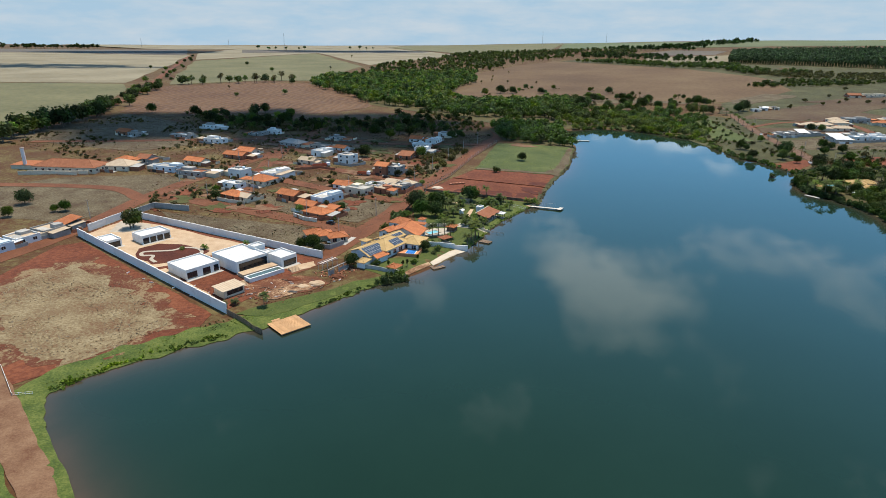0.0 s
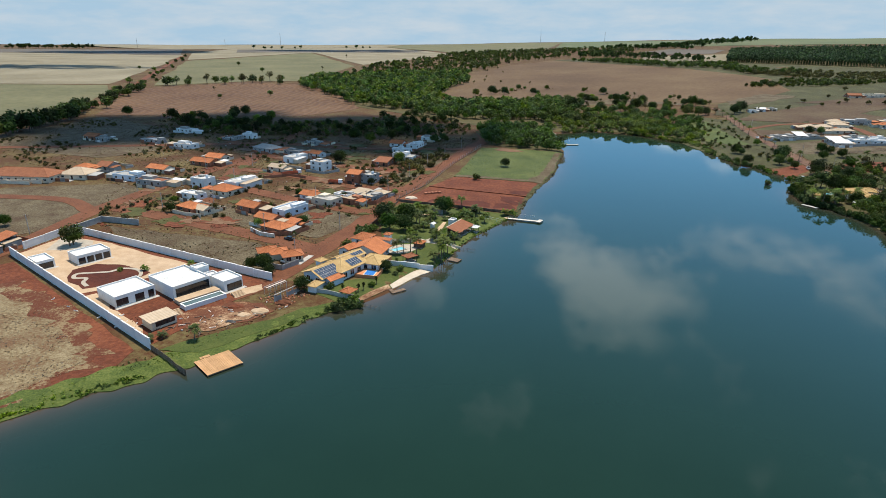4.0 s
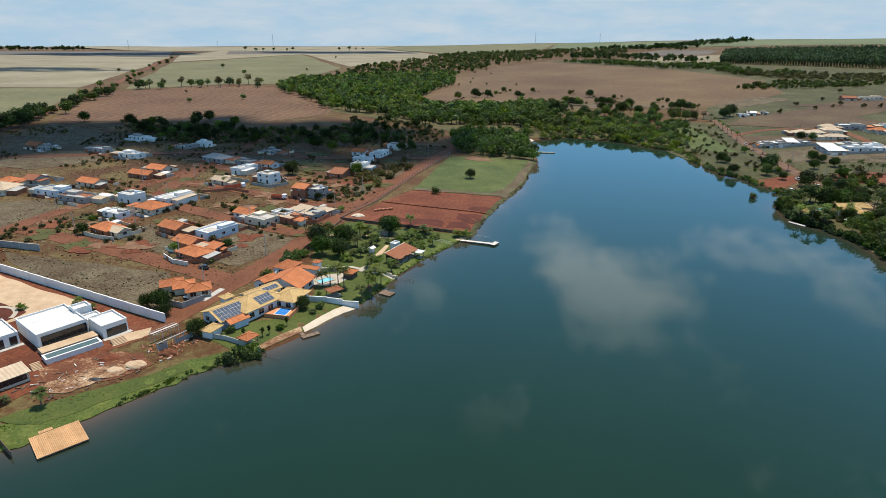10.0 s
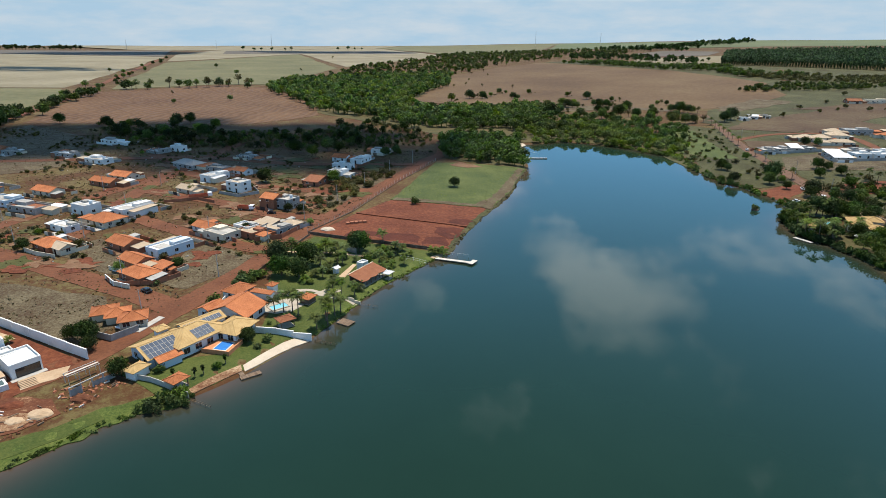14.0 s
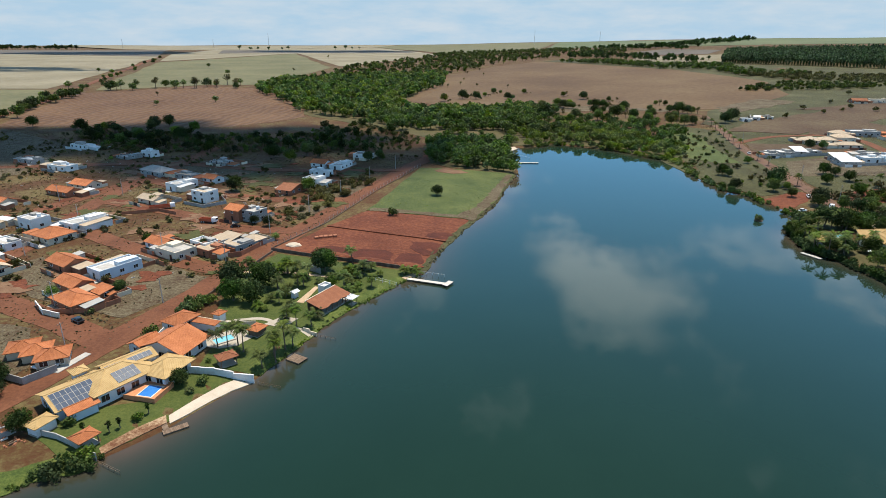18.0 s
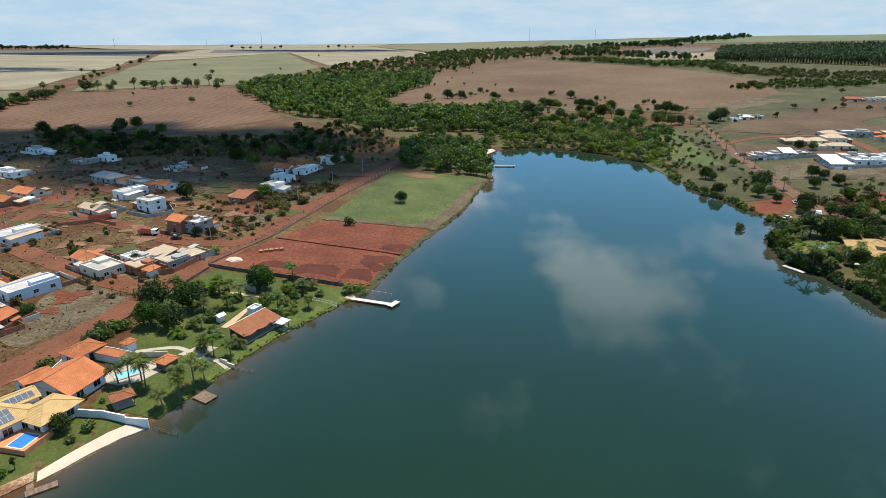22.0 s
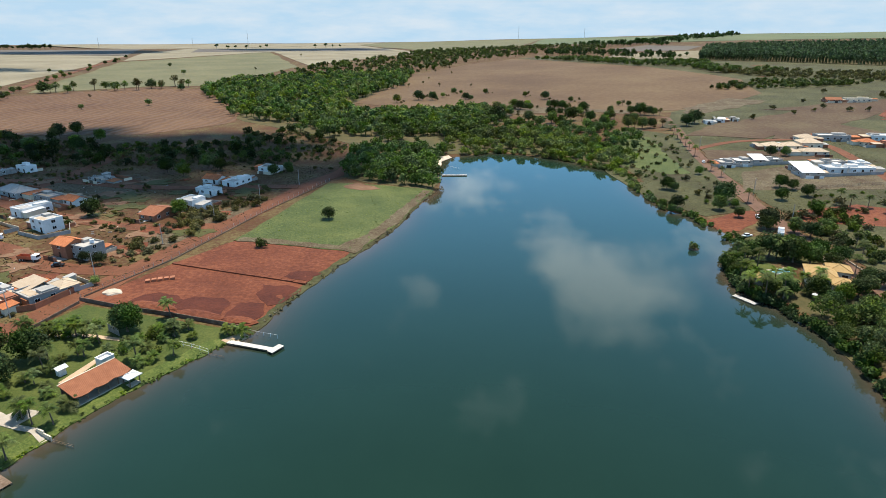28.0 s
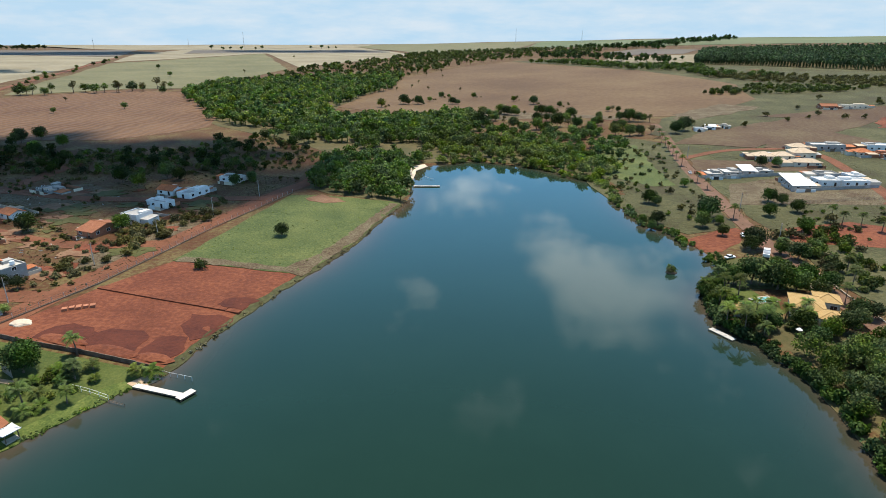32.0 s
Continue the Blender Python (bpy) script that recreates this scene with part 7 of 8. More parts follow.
for k in range(6):
    part("post", boxed(-6.4 + k * 2.5, -6.2 + k * 2.5, -2.6, -2.4, -0.8, 2.5), OLDWOOD, hall)
part("floor", boxed(-6.9, 6.9, -2.8, 2.5, -0.9, 0.15), PALE_STONE, hall)
part("ridge_cap", boxed(-7.05, 7.05, 2.8, 3.05, 3.78, 4.1), CREAM, hall)
annex = house(17.4, 272.0, 61, 3.4, 2.6, 2.6, "flat", WHITE, METAL_ROOF, "white store with a bright metal roof", name="store", wins=False)
house(8.5, 268.0, 61, 1.8, 1.4, 1.9, "gable", WHITE, METAL_ROOF, "small white shed with metal roof", name="store", wins=False)
gz = gazebo(27.0, 265.2, 61, 2.8, 2.6, 2.2, METAL_ROOF, "small open lakeside shelter with a pale roof")
ribbon("garden_path", [(-14, 288), (-6, 287.5), (4, 287.5), (16, 285)], 1.6, GRAVEL, "tan gravel path between palms", "path", 0.2, 0.3)
patch("garden_path", [(9.8, 264.2), (13.2, 276.4), (14.6, 276.0), (12.2, 263.6)], GRAVEL, "tan strip beside the hall", "path", 0.22, 3)
fence((30.3, 282.8), (40.2, 279.7), 4, 1.6, WHITE, WHITE, "white frame goal fence on the lawn", 2, 0.06)
fence((48, 291), (56.4, 288.2), 4, 1.2, WHITE, WHITE, "white rail fence running into the water", 1, 0.06)
fence((38.5, 279.8), (45, 277.5), 3, 0.7, OLDWOOD, OLDWOOD, "old net frame in the shallows", 2, 0.05, base=0)
pier = dock(50.3, 283.2, -18.5, 14.2, 1.7, 0.7, PALEWOOD, "long bleached timber pier", True)
dock(57.6, 281.4, 58, 4.4, 2.0, 0.72, PALEWOOD, "bleached timber head of the pier", True)
patch("landing", [(41.5, 286), (46, 291), (48.5, 289), (45, 284.5)], GRAVEL, "tan sand landing by the pier", "landing", 0.25, 2, 0.3, 2)
wall_run("tin_wall", [(8.5, 290.5), (13, 287.5)], 2.4, 0.08, GREY_ROOF, "weathered corrugated sheet metal screen", None, 2.5)
wall_run("plot_wall", [(-10.5, 310), (5, 304.6), (23, 299.6), (40, 294), (47, 291.5)], 1.3, 0.2, OLD_WALL, "low brown wall between garden and plots", None, 6)
fence((-11, 311.5), (3.5, 345), 9, 1.9, CONCRETE, DARKMETAL, "wire fence on concrete posts along the street", 3, 0.08)
fence((3.5, 345), (20, 405), 14, 1.9, CONCRETE, DARKMETAL, "wire fence on concrete posts along the street", 3, 0.08)
fence((20, 405), (41, 467), 14, 1.9, CONCRETE, DARKMETAL, "wire fence on concrete posts along the meadow", 3, 0.08)
wall_run("kerb_wall", [(-10.5, 312.5), (3.9, 345.2), (20.4, 404.6), (41.4, 466)], 0.55, 0.25, OLDWOOD, "low dark footing of the street fence", None, 10)
wall_run("earth_bank", [(5.5, 341.6), (30, 333.4), (57, 324.8)], 0.5, 1.6, SOIL, "low earth bank between the plots", None, 5, "bank")
pile(-3.5, 316, 3.2, 2.2, 1.1, SAND, "heap of white building sand", 8)
pile(30, 300.5, 9, 3.0, 0.7, SOIL, "low spread of dark red spoil", 9, turn=-18)
pile(14, 306.5, 8, 2.6, 0.8, SOIL, "low spread of dark red spoil", 10, turn=-18)
pile(43, 297.5, 6, 2.4, 0.7, SOIL, "low spread of dark red spoil", 12, turn=-18)
bricks = thing("brick_stack", 7.0, 326.0, None, 20, "stacks of orange hollow bricks", "bricks")
for k in range(5):
    part("brick_block", boxed(-4 + k * 1.9, -2.5 + k * 1.9, -0.9 + 0.3 * (k % 2), 0.8 + 0.2 * (k % 3), -0.3, 0.9, bevel=0.05), BRICK, bricks)

# ---- the house with a walled yard ----
yard = thing("house", -47.5, 228.5, None, 24, "brick house with three orange hip roofs in a walled yard", "house", "houses of the settlement")
wing(yard, -53.3, 231.0, 24, 6.5, 6.0, 2.2, "hip", CREAM, CLAY, wins=False)
wing(yard, -48.6, 229.4, 24, 6.0, 6.0, 2.25, "hip", CREAM, CLAY, wins=False)
wing(yard, -43.0, 227.0, 24, 7.0, 6.4, 2.3, "hip", CREAM, CLAY)
wall_run("yard_wall", [(-57, 221.5), (-44, 216.5), (-39.5, 222.5)], 2.0, 0.2, GREY, "grey rendered wall round a yard", None, 4)
patch("paved_yard", [(-41, 222), (-37.8, 231.5), (-35.8, 230.8), (-38.8, 221.5)], CONCRETE, "pale concrete forecourt beside a house", "yard", 0.25, 3)
wall_run("front_wall", [(-68, 258.5), (-62.5, 253.0), (-56, 250.6)], 1.7, 0.2, CREAM, "cream street wall with gate panels", WHITE, 3)
wall_run("yard_wall", [(-62, 252.8), (-50, 254.5), (-46, 270)], 1.7, 0.18, BRICK, "raw brick wall round a yard", None, 5)
wall_run("yard_wall", [(-30, 299), (-20, 303.5), (-15.5, 316)], 2.0, 0.18, BRICK, "raw brick wall round a yard", None, 5)
wall_run("yard_wall", [(-112, 283), (-105, 279), (-96, 276)], 1.8, 0.18, CREAM, "cream plastered wall before a house", None, 5)
wall_run("yard_wall", [(-240, 327), (-220, 331), (-203, 331.5)], 2.2, 0.2, CREAM, "pale wall before the long hall", None, 6)
wall_run("yard_wall", [(-90, 352), (-76, 359), (-66, 354)], 1.6, 0.18, BRICK, "brick wall of an unfinished yard", None, 5)
wall_run("yard_wall", [(-70, 372), (-58, 366), (-50, 374), (-56, 384)], 1.6, 0.18, GREY, "grey block yard wall", None, 5)
wall_run("yard_wall", [(272, 492), (317, 495)], 2.2, 0.2, GREY, "grey block wall round the workshops", None, 8)
wall_run("yard_wall", [(303, 459.5), (351, 462)], 1.9, 0.2, GREY, "grey block wall round the warehouse", None, 8)
fence((275, 436), (345, 441), 18, 1.5, OLDWOOD, DARKMETAL, "wire fence on timber posts along a lot", 3, 0.08)

# ---- vehicles, poles, towers ----
def wheel(parent, x, y, r, wd=0.22):
    b = bmesh.new()
    tube(b, [(x, y - wd / 2, r), (x, y + wd / 2, r)], [r, r], 12)
    w = part("wheel", b, RUBBER, parent)
    c = bmesh.new()
    tube(c, [(x, y - wd / 2 - 0.01, r), (x, y + wd / 2 + 0.01, r)], [r * 0.55, r * 0.55], 8)
    part("rim", c, CONCRETE, w)
    return w


def car(x, y, turn, paint, label, L=4.2, W=1.75):
    ob = thing("car", x, y, ground_z(x, y) + 0.16, turn, label, "car")
    b = boxed(-L / 2, L / 2, -W / 2, W / 2, 0.3, 0.85, bevel=0.12)
    part("body", b, paint, ob)
    b = boxed(-L * 0.32, L * 0.2, -W * 0.44, W * 0.44, 0.8, 1.45, bevel=0.18)
    part("cabin", b, GLASS_DARK, ob)
    part("roof_panel", boxed(-L * 0.24, L * 0.1, -W * 0.38, W * 0.38, 1.44, 1.5, bevel=0.02), paint, ob)
    for sx in (-0.31, 0.31):
        for sy in (-0.45, 0.45):
            wheel(ob, L * sx, W * sy, 0.32)
    return ob


def truck(x, y, turn, bed, cab, label, L=8.0):
    ob = thing("truck", x, y, ground_z(x, y) + 0.18, turn, label, "truck")
    part("chassis", boxed(-L / 2, L / 2, -0.9, 0.9, 0.6, 0.85), DARKMETAL, ob)
    tray = bmesh.new()
    box(tray, -L / 2, L / 2 - 2.3, -1.2, 1.2, 0.85, 1.0)
    for q in ((-L / 2, L / 2 - 2.3, -1.2, -1.12), (-L / 2, L / 2 - 2.3, 1.12, 1.2), (-L / 2, -L / 2 + 0.08, -1.12, 1.12), (L / 2 - 2.38, L / 2 - 2.3, -1.12, 1.12)):
        box(tray, *q, 1.0, 2.0)
    part("tray", tray, bed, ob)
    part("cab", boxed(L / 2 - 2.1, L / 2, -1.15, 1.15, 0.7, 2.6, bevel=0.15), cab, ob)
    part("windscreen", boxed(L / 2 - 0.02, L / 2 + 0.03, -0.95, 0.95, 1.65, 2.35), GLASS_DARK, ob)
    for px in (-L * 0.36, -L * 0.22, L * 0.33):
        for sy in (-1.0, 1.0):
            wheel(ob, px, sy, 0.48, 0.3)
    return ob


car(-49.5, 248.5, 150, CAR_BLACK, "black car parked on the dirt street")
car(-40.6, 226.2, 70, CAR_WHITE, "white car on a concrete forecourt", 3.9)
car(-33.5, 337.6, 10, CAR_BLACK, "dark car on the cross street")
car(-45, 224.6, 70, CAR_WHITE, "white car under a house eave", 3.9)
truck(-47, 343, -10, TRUCK_RED, CAR_WHITE, "truck with a rusty tray on the cross street")
truck(-76, 362.5, 28, TRUCK_RED, CAR_WHITE, "long red truck beside the street", 11)
truck(243.3, 370.5, 60, CAR_WHITE, CAR_WHITE, "white truck parked under trees", 6.5)
car(246, 394, 70, CAR_WHITE, "white car at the boat landing", 4.4)
car(229.5, 370.5, 20, CAR_WHITE, "white boat trailer on red ground", 4.4)
car(270, 508, 75, CAR_WHITE, "white car on the asphalt road")


def pole_kind():
    ob = new("utility_pole")
    tagged(ob, "slim concrete utility pole with a crossarm", "pole", "utility poles")
    b = bmesh.new()
    tube(b, [(0, 0, -0.8), (0, 0, 8.5)], [0.16, 0.1], 8)
    part("shaft", b, CONCRETE, ob)
    part("crossarm", boxed(-0.9, 0.9, -0.06, 0.06, 8.0, 8.14), OLDWOOD, ob)
    for k in (-0.75, 0, 0.75):
        b = bmesh.new()
        tube(b, [(k, 0, 8.14), (k, 0, 8.36)], [0.05, 0.04], 6)
        part("insulator", b, CONCRETE, ob)
    return ob


POLE, = kinds(pole_kind())
for x, y, t in ((-43, 232, 70), (-31, 262, 70), (-24, 298, 70), (-16.5, 330, 70), (-7, 362, 70), (3, 392, 70), (14, 425, 70), (26, 458, 70), (-99, 300, 5), (-102, 340, 5), (-106, 385, 5), (-156, 250, 5), (-146, 320, 15), (-130, 372, 15), (-62, 258, -30), (-118, 287, -30), (-50, 305, -30), (256, 385, 80), (262, 430, 80), (270, 480, 80), (285, 550, 80)):
    copy_thing(POLE, pose(x, y, ground_z(x, y), 0, 0, t))
tower = thing("water_tower", -246, 343, None, 0, "slender white water tower", "tower")
b = bmesh.new()
tube(b, [(0, 0, -1), (0, 0, 12)], [1.0, 1.0], 16)
part("column", b, WHITE, tower)
b = bmesh.new()
tube(b, [(0, 0, 12), (0, 0, 12.3)], [1.15, 1.15], 16)
part("cap", b, CONCRETE, tower)
for x, y, h in ((-1750, 3600, 55), (-900, 3500, 85), (-1350, 3900, 50), (560, 3600, 80), (900, 3500, 60)):
    mast = thing("radio_mast", x, y, None, 0, "thin lattice radio mast on the skyline", "mast", "radio masts")
    b = bmesh.new()
    for k in range(3):
        a = k * math.tau / 3
        tube(b, [(1.6 * math.cos(a), 1.6 * math.sin(a), -1), (0.4 * math.cos(a), 0.4 * math.sin(a), h)], [0.35, 0.25], 4)
    part("lattice", b, CONCRETE, mast)

# ---- the eastern shore villa ----
ev = thing("villa", 232, 322, None, 65, "shore villa with straw-yellow tiled roofs among palms", "villa")
wing(ev, 229.5, 322, 65, 11, 8.5, 3.2, "hip", CREAM, OCHRE_TILE)
wing(ev, 237.6, 325.2, 65, 7, 6.5, 3.2, "hip", CREAM, OCHRE_TILE)
wing(ev, 231.4, 313.6, 65, 6.5, 5.5, 3.0, "hip", CREAM, OCHRE_TILE)
wing(ev, 240.5, 333.6, 65, 6, 3.4, 2.6, "gable", CREAM, TAN_ROOF, wins=False)
gazebo(210.2, 323.0, 65, 5.0, 3.6, 2.4, OCHRE_TILE, "pool kiosk with a yellow tiled roof")
pool(221.8, 331.6, 15, 6.5, 3.4, 0.3, POOL_CYAN, PALE_STONE, "turquoise pool of the shore villa", 0.3, 0.6)
dock(199.6, 311.4, -62, 8.0, 1.9, 0.45, CONCRETE, "weathered pale pontoon jetty at shore")
parasol = thing("parasol", 219.4, 308, None, 0, "open white parasol on a lawn", "parasol")
b = bmesh.new()
tube(b, [(0, 0, 0), (0, 0, 2.4)], [0.05, 0.05], 6)
part("pole", b, OLDWOOD, parasol)
b = bmesh.new()
tube(b, [(0, 0, 2.1), (0, 0, 2.7)], [0.9, 0.1], 10)
part("canopy", b, WHITE, parasol)
wall_run("yard_wall", [(247, 300), (249.5, 330), (252, 352)], 0.5, 0.3, PALE_STONE, "pale concrete kerb along the road", None, 8)

# the pier and sand at the lake's head
dock(112, 488.2, 0, 15, 1.5, 0.55, PALEWOOD, "narrow pale pier at the lake's head")
patch("beach", [(100, 500), (97, 520), (102, 538), (110, 546), (112, 543), (105, 530), (103.5, 500)], SAND, "strip of sand at the lake's head", "beach", 0.2, 4, 0.6, 3)
fence((110, 512), (116, 505), 3, 0.8, WHITE, WHITE, "white swimming buoy line on stakes", 1, 0.06, base=0)
for x, y, s in ((56, 846, 1.1), (110, 902, 0.8), (137, 871, 0.9), (171, 732, 1.0), (199, 787, 1.1), (222, 783, 1.0), (253, 821, 0.8), (239, 721, 1.0), (273, 732, 1.0), (263, 641, 1.2), (281, 638, 1.1), (205, 678, 1.0), (150, 753, 1.2), (157, 698, 1.3), (80, 875, 1.1), (97, 874, 0.9), (125, 940, 0.9), (166, 932, 0.8), (211, 886, 0.9), (229, 850, 0.9), (225, 770, 1.2), (232, 765, 1.0), (294, 776, 0.9), (295, 709, 1.2), (302, 705, 1.0), (288, 716, 1.0), (184, 779, 1.2), (190, 772, 1.0), (248, 740, 1.0), (258, 690, 1.1), (240, 680, 1.0), (225, 690, 1.1), (270, 668, 1.1), (186, 690, 1.0), (212, 720, 1.0), (176, 752, 1.1), (165, 768, 1.0), (246, 655, 1.1), (230, 650, 1.0)):
    for k in range(3):
        plant(BROAD[int(RNG.integers(3))] if k == 0 else (BROAD[0], SPARSE[0], BUSH[2])[int(RNG.integers(3))], x + k * RNG.uniform(3.0, 5.5), y + k * RNG.uniform(-4, 4), s * RNG.uniform(0.75, 1.3) * (1.15 if k == 0 else 0.9), "trees between wood and field")
for k in range(7):
    plant(SPARSE[0], 40 + 120 * RNG.random(), 960 + 480 * RNG.random(), 0.9, "bare trees in the fallow field")
fence((-110.2, 128.8), (-99.1, 116.6), 6, 0.9, WHITE, WHITE, "white pipe rail beside the dam road", 2, 0.06)
fence((-99.1, 116.6), (-95.3, 117.9), 3, 0.9, WHITE, WHITE, "white pipe rail beside the dam road", 2, 0.06)
# islet in the lake
isl = pile(203.0, 359.2, 2.0, 1.7, 0.35, OLDWOOD, "mud islet with a bush in the lake", 31, name="islet")
isl.location.z = 0.0

# ---- single trees, palms and shrubs ----
for x, y, s in ((-13.5, 274.5, 1.12), (-3.5, 275, 1.08), (-10, 264.5, 0.95), (-3.6, 263.5, 0.9), (14, 290, 1.0), (12.6, 293, 0.9)):
    plant(MANGO[0], x, y, s, "mango trees of the palm garden")
for x, y, s in ((-33, 199.5, 0.62), (-50.5, 216.5, 0.75), (-55, 217, 0.55), (-7.2, 217.6, 0.52), (-47, 211.5, 0.5)):
    plant(MANGO[0], x, y, s)
for x, y, k, s in ((11.7, 231.7, 0, 1.0), (13.6, 235.6, 0, 1.05), (0.6, 236.6, 0, 0.95), (-4.5, 235.5, 1, 1.0), (-2.0, 236.0, 0, 0.9), (10.6, 250.1, 1, 0.9), (17.8, 249, 1, 0.9), (13.6, 248.5, 0, 0.8), (18.1, 254.8, 2, 1.2), (22.3, 299.0, 1, 1.1),
                   (12.6, 229.5, 0, 0.9), (10, 226.5, 1, 0.9), (3.1, 233.4, 0, 1.0), (0.9, 230.5, 2, 1.0), (15, 238, 1, 1.0), (9.5, 252, 2, 1.0)):
    plant(PALM[k], x, y, s, "palms of the lake gardens")
for x, y in ((-11.7, 286.3), (-7.9, 286.9), (-4.8, 286.6), (-1.9, 287.0), (1.3, 287.2), (4, 286.2), (9.7, 283.3), (7.4, 277.1), (5.3, 273.8), (2.7, 270.2), (5.7, 268.5), (1.9, 264.5), (-0.5, 259), (8.5, 262), (10.5, 259), (28.3, 287.3), (33.8, 286.2), (21.9, 289), (26.2, 284.9), (30.5, 291.5), (20, 284), (24, 280), (-2, 292), (4, 293), (-7, 293), (9, 296), (23, 276), (28, 275), (17, 283), (14, 279.5), (32, 277.5), (25, 272.5)):
    plant(PALM[2] if RNG.random() < 0.65 else PALM[1], x, y, RNG.uniform(0.8, 1.15), "palms of the lake gardens")
for x, y in ((-10.4, 285.4), (-8.2, 286.2), (-5.4, 286), (-2.7, 286.2), (-0.5, 286.4), (1.9, 286.3), (5.2, 285.6), (8.3, 283.6), (6.9, 279.4), (9.3, 276.5), (4.1, 272.6), (1.1, 274.8), (4.6, 263.6), (1.6, 258.0)):
    plant(PALM[2] if RNG.random() < 0.5 else PALM[1], x, y, RNG.uniform(0.65, 0.95), "palms of the garden walk")
for x, y, s in ((-20.9, 257.0, 1.9), (-18.2, 262.0, 1.7), (-16.6, 263.5, 1.5), (-22.6, 262.5, 1.3)):
    plant(BUSH[0], x, y, s)
for x, y in ((42.3, 289.2), (46, 289.6), (24, 289), (27.5, 288)):
    plant(PALM[2], x, y, 1.25, "palms by the pier")
for x, y, s in ((-24.5, 202.0, 1.15), (-15.2, 191.6, 1.5), (-10.8, 204.2, 0.9), (-3.6, 214.4, 0.9), (-2.2, 218.6, 1.3), (-31, 206, 0.8), (-33.5, 209.5, 0.8), (-32, 213, 0.9), (-25, 241, 1.6), (-22, 255, 1.5), (-20, 261, 1.5), (-18.5, 257.5, 1.3), (-9, 229, 0.6), (-4, 228, 0.6), (23, 285.5, 1.3), (27, 279, 1.2), (19, 279.5, 1.5), (17, 275, 1.4), (31, 282, 1.0)):
    plant(BUSH[0] if RNG.random() < 0.6 else BUSH[1], x, y, s)
for x, y in ((-14.6, 199.6), (-13.0, 201.0), (-19.5, 198.8), (-9.3, 206.2), (-1.5, 259.5)):
    plant(CYPRESS[0], x, y, 1.0, "clipped cypresses")
for x, y, k in ((-67, 164.5, 2), (-64.5, 166.5, 2), (-55, 165.5, 1), (-77.5, 219, 2), (-70.5, 214.5, 2), (-92, 214, 2)):
    plant(PALM[k], x, y, 0.8, "young palms of the estate")
plant(BUSH[1], -100, 213, 0.9)
for x, y, k, s in ((-131, 238, 0, 1.15), (-198, 270, 2, 0.9), (-192, 250, 0, 0.7), (-173, 260, 2, 0.65), (-177, 258.5, 0, 0.5), (-113, 284, 0, 0.7)):
    plant(BROAD[k], x, y, s)
plant(SPARSE[0], -131.5, 236.5, 1.3)
for x, y, s in ((-43.3, 474.7, 1.25), (-28.4, 490.9, 1.0), (-53.4, 397.7, 1.05), (-175, 545, 1.3), (-291, 599, 1.2), (-243, 587, 1.2), (-224, 589, 1.1), (-183, 616, 1.4), (-150, 588, 1.2), (-81, 531, 0.9), (-56.3, 483.6, 1.2), (-190, 598, 1.3), (-157, 567, 1.2), (-22, 522, 0.9), (6.6, 480.8, 0.9), (12.6, 491.8, 0.8), (-20, 340, 0.6), (-27, 343, 0.5), (-84, 372, 0.6), (-67, 265, 0.6), (-48, 270, 0.5), (-37, 312, 0.5), (-61, 316, 0.5), (-12, 322, 0.5)):
    plant(BROAD[int(RNG.integers(3))], x, y, s)
plant(BROAD[2], 52.6, 396.0, 0.74, label="lone dark tree in the green meadow")
plant(BUSH[0], 32.8, 360.0, 1.9, label="round bush on bare red earth")
plant(BUSH[0], 203.3, 359.5, 1.5, label="bush on the mud islet")
plant(BUSH[2], 202.0, 358.7, 0.9)
for x, y, s in ((209, 326, 0.7), (206.5, 333, 0.6), (210.5, 339.5, 0.7), (205, 322, 0.5), (209, 315, 0.6), (214, 312.5, 0.7), (235, 408, 1.0), (225, 345.5, 1.25), (217.5, 346, 0.9), (252.8, 366, 0.9), (270.9, 420, 0.8), (323, 652, 1.5), (238.2, 396, 0.7), (241, 377.5, 0.95), (213, 409.5, 0.6), (217, 414, 0.8), (211.6, 418, 0.6), (318, 519, 0.9), (327, 518, 0.9), (239.3, 331.4, 0.9), (246.5, 338, 0.8), (243, 345, 0.9), (233, 343, 0.8), (262, 372, 0.8), (275, 398, 0.7), (286, 424, 0.8), (246, 316, 0.7), (222, 303, 0.7), (231, 340, 1.2), (206, 338, 0.8), (250, 372, 0.9)):
    plant(BROAD[0 if RNG.random() < 0.6 else 2], x, y, s)
for x, y in ((293, 626), (288, 606), (284, 588), (281, 574), (279, 560), (276, 546), (273, 529), (265, 486), (263.8, 470), (253.3, 418), (250.1, 373), (295, 413), (294, 404), (301, 402), (304, 393.5), (262, 352), (256, 340)):
    plant(ROYAL[0], x, y, RNG.uniform(0.85, 1.15), "oil palms along the road")
for x, y in ((206.5, 339), (209, 341.5), (211.5, 337), (214, 341), (208, 334.5), (206.5, 329), (208.5, 318), (211, 314.5), (214.5, 316), (217, 319.5), (221, 317.5), (224, 313), (215, 322.5), (219.5, 341), (212.5, 344.5), (226, 317), (245, 327), (244, 321), (209.7, 344), (218.9, 345.5), (216, 336), (227, 343.8), (205.7, 311), (213.8, 315.2), (202.8, 316), (219.3, 311.7), (224.5, 311.2), (207.4, 327.6), (204.5, 320), (211.5, 311), (209, 307), (213, 319)):
    plant(PALM[int(RNG.integers(3))], x, y, RNG.uniform(0.85, 1.2), "palms of the shore villa")

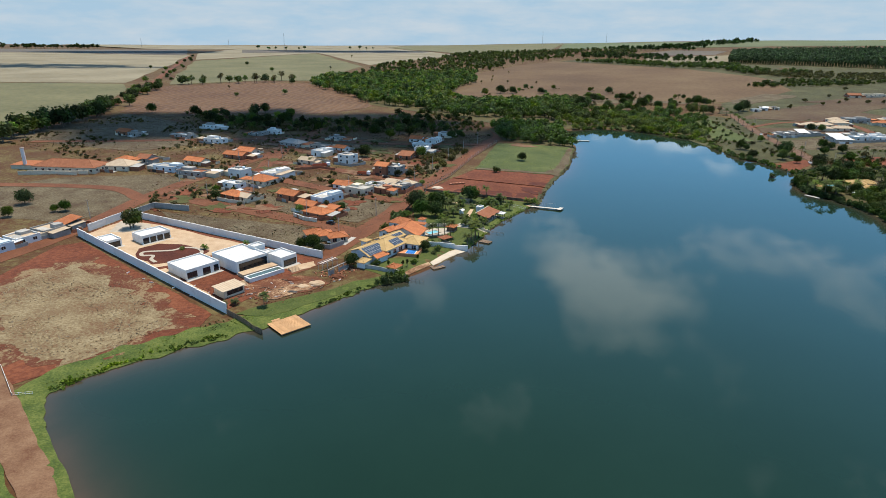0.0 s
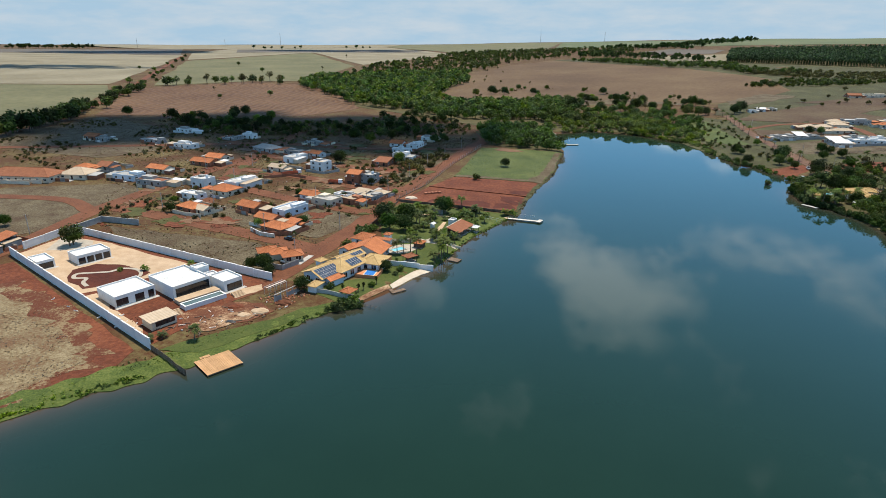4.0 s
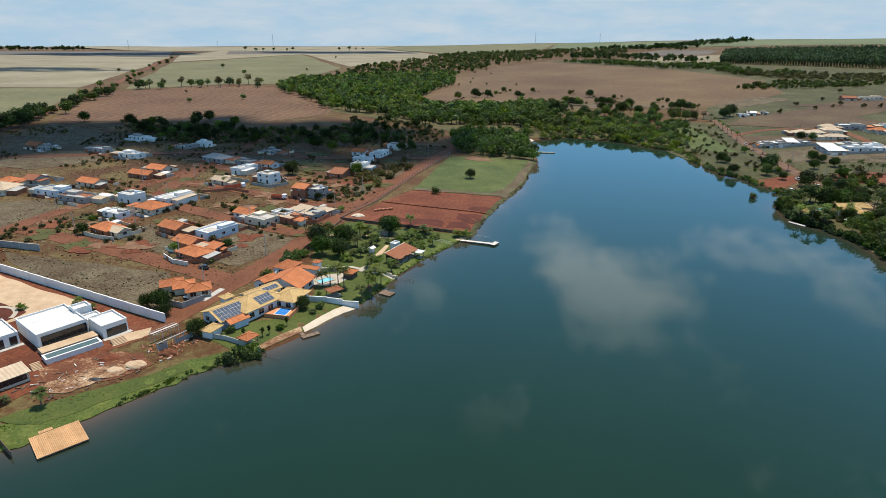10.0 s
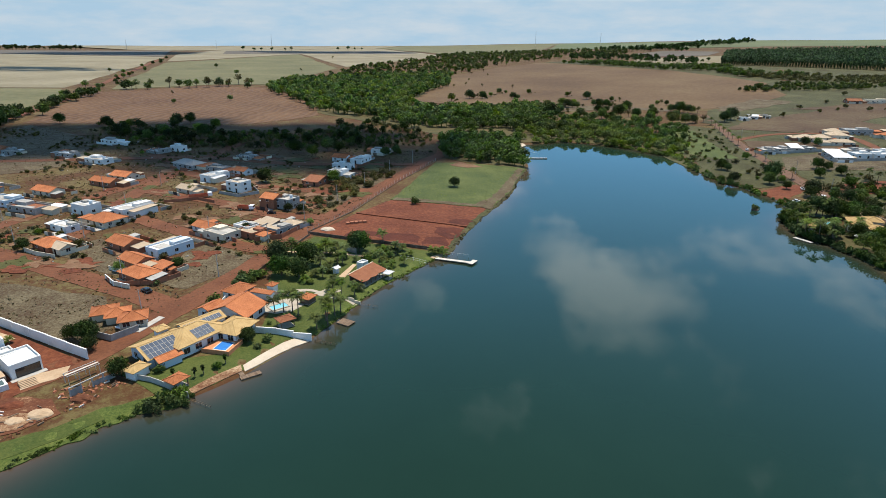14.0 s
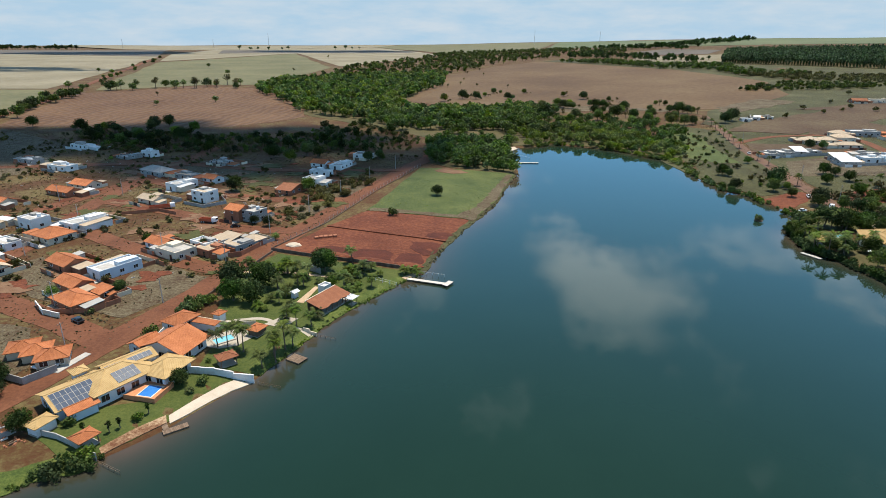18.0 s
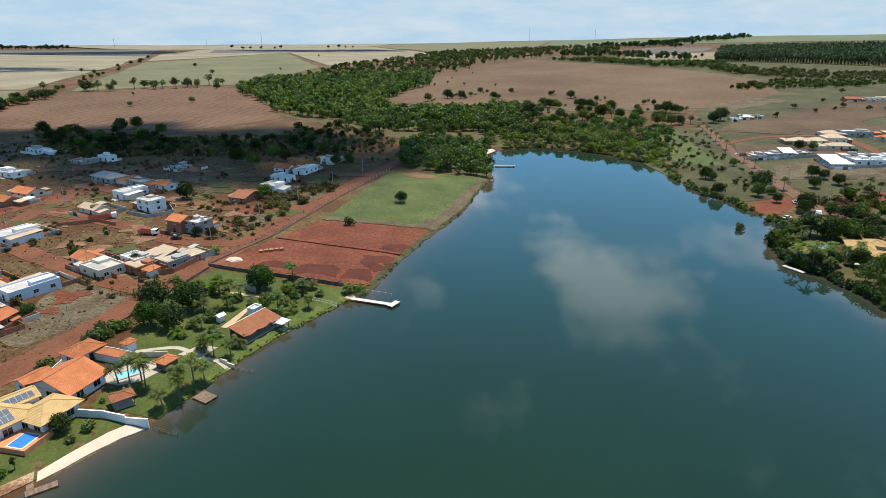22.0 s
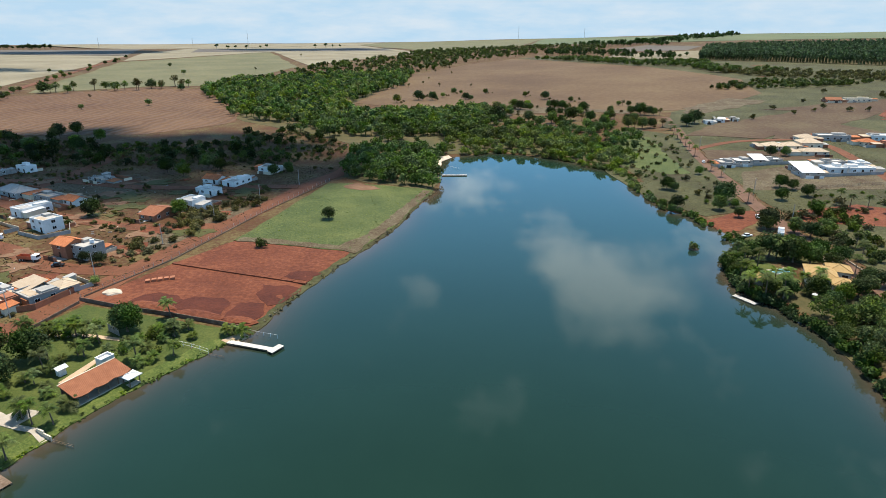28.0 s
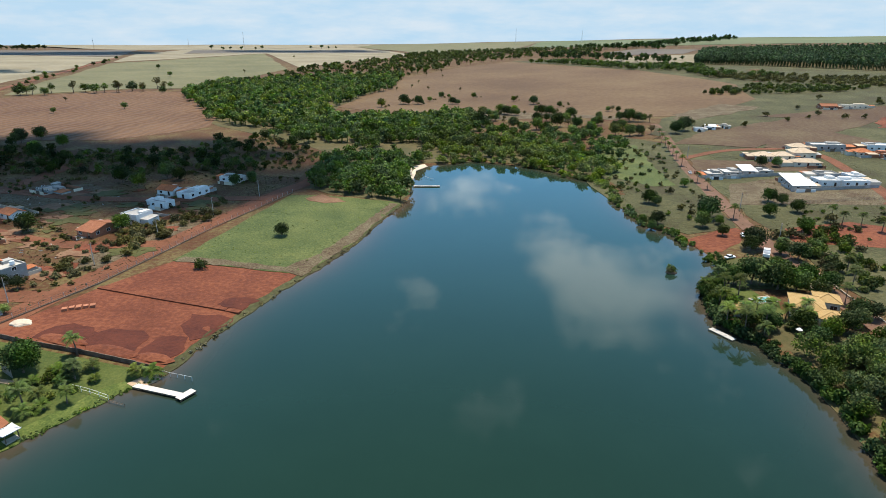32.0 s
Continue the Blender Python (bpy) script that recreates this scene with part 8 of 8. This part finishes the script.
for x, y, turn, w, d, *_ in HOUSES:
    if x < 20 and RNG.random() < 0.85:
        a = RNG.uniform(0, math.tau)
        plant(BUSH[int(RNG.integers(3))], x + math.cos(a) * (max(w, d) * 0.5 + 3.5), y + math.sin(a) * (max(w, d) * 0.5 + 3.5), RNG.uniform(0.6, 1.3), "bushes of the house yards")

for x, y, s, k in ((-179, 526, 1.1, 0), (-168.5, 537, 0.9, 2), (-188, 601, 1.5, 0), (-145, 549, 1.2, 2), (-37, 496, 1.3, 0), (-15.5, 400.7, 1.05, 0), (4.5, 485, 0.7, 0), (14.8, 485, 0.65, 0),
                   (242.8, 420, 1.3, 2), (254.6, 478, 0.7, 0), (214.5, 414, 0.5, 2), (224.8, 448, 0.9, 2), (227, 444, 0.7, 0), (243, 380, 1.15, 2), (273, 396, 0.9, 0), (282, 442, 0.9, 2), (286, 437, 0.7, 2), (243.4, 411, 0.6, 0), (312, 641, 1.3, 2),
                   (231, 342.7, 1.3, 0), (236, 338, 1.1, 0), (222, 311, 0.8, 2), (228, 307, 0.85, 0), (234, 309, 0.8, 2), (239, 312, 0.8, 0), (243, 318, 0.75, 2)):
    plant(BROAD[k], x, y, s)
# trodden, weedy and littered spots of the settlement's ground
spot = random.Random(91)
for k in range(120):
    x, y = spot.uniform(-150, 20), spot.uniform(262, 470)
    if shore_distance(np.array([x]), np.array([y]))[0] < 45 or x > -25 + (y - 262) * 0.2:
        continue
    r, kind_ = spot.uniform(3, 9), k % 3
    ring = [(x + r * q * math.cos(a * math.tau / 13), y + 0.8 * r * q * math.sin(a * math.tau / 13)) for a, q in enumerate([spot.uniform(0.3, 1.35) for _ in range(13)])]
    patch("bare_spot" if kind_ != 1 else "weeds", ring, (DUST, WEEDS, SOIL)[kind_], ("pale trodden earth among the houses", "low green weeds on a fallow lot", "bare red earth among the houses")[kind_], ("plot", "grass", "plot")[kind_], 0.2 + 0.0007 * k, 4, 1.5, 1.0, "stuff")
# ---- clouds overhead, whose shade drifts over the land ----
def cloud(x, y, z, rx, ry, rz, seed, puffs=80):
    rng = np.random.default_rng(seed)
    bm = bmesh.new()
    for k in range(puffs):
        a, q = rng.uniform(0, math.tau), rng.random() ** 0.6
        px, py = math.cos(a) * q * rx, math.sin(a) * q * ry
        r = min(rx, ry) * rng.uniform(0.24, 0.42) * (1.2 - 0.6 * q)
        m = Matrix.Translation((px, py, rng.uniform(-0.2, 1) * rz * (1 - q * q))) @ Matrix.Diagonal((r, r, r * 0.55, 1))
        bmesh.ops.create_icosphere(bm, subdivisions=2, radius=1, matrix=m)
    for v in bm.verts:
        v.co += noise.noise_vector(v.co / 45 + Vector((seed, 0, 0))) * 16
    me = bpy.data.meshes.new("cloud")
    bm.to_mesh(me)
    bm.free()
    me.materials.append(CLOUD_WHITE)
    me.polygons.foreach_set("use_smooth", [True] * len(me.polygons))
    ob = new("cloud", me)
    ob.location = (x, y, z)
    return tagged(ob, "white fair-weather cumulus cloud high overhead", "cloud", "clouds")


def cloud_over(x, y, rx, ry, seed, z=1500):
    """A cloud whose shade falls round (x, y)."""
    k = z / SUN_WAY.z
    return cloud(x + SUN_WAY.x * k, y + SUN_WAY.y * k, z, rx, ry, 70, seed)


cloud_over(-138, 522, 192, 110, 61, 3600)
cloud_over(-1250, 2500, 420, 260, 64, 4500)
cloud_over(-450, 2850, 380, 200, 65, 4700)
cloud_over(-900, 1350, 300, 70, 66, 3000)
for ob in (*SHELF, *[c for k in SHELF for c in k.children_recursive]):
    bpy.data.objects.remove(ob)
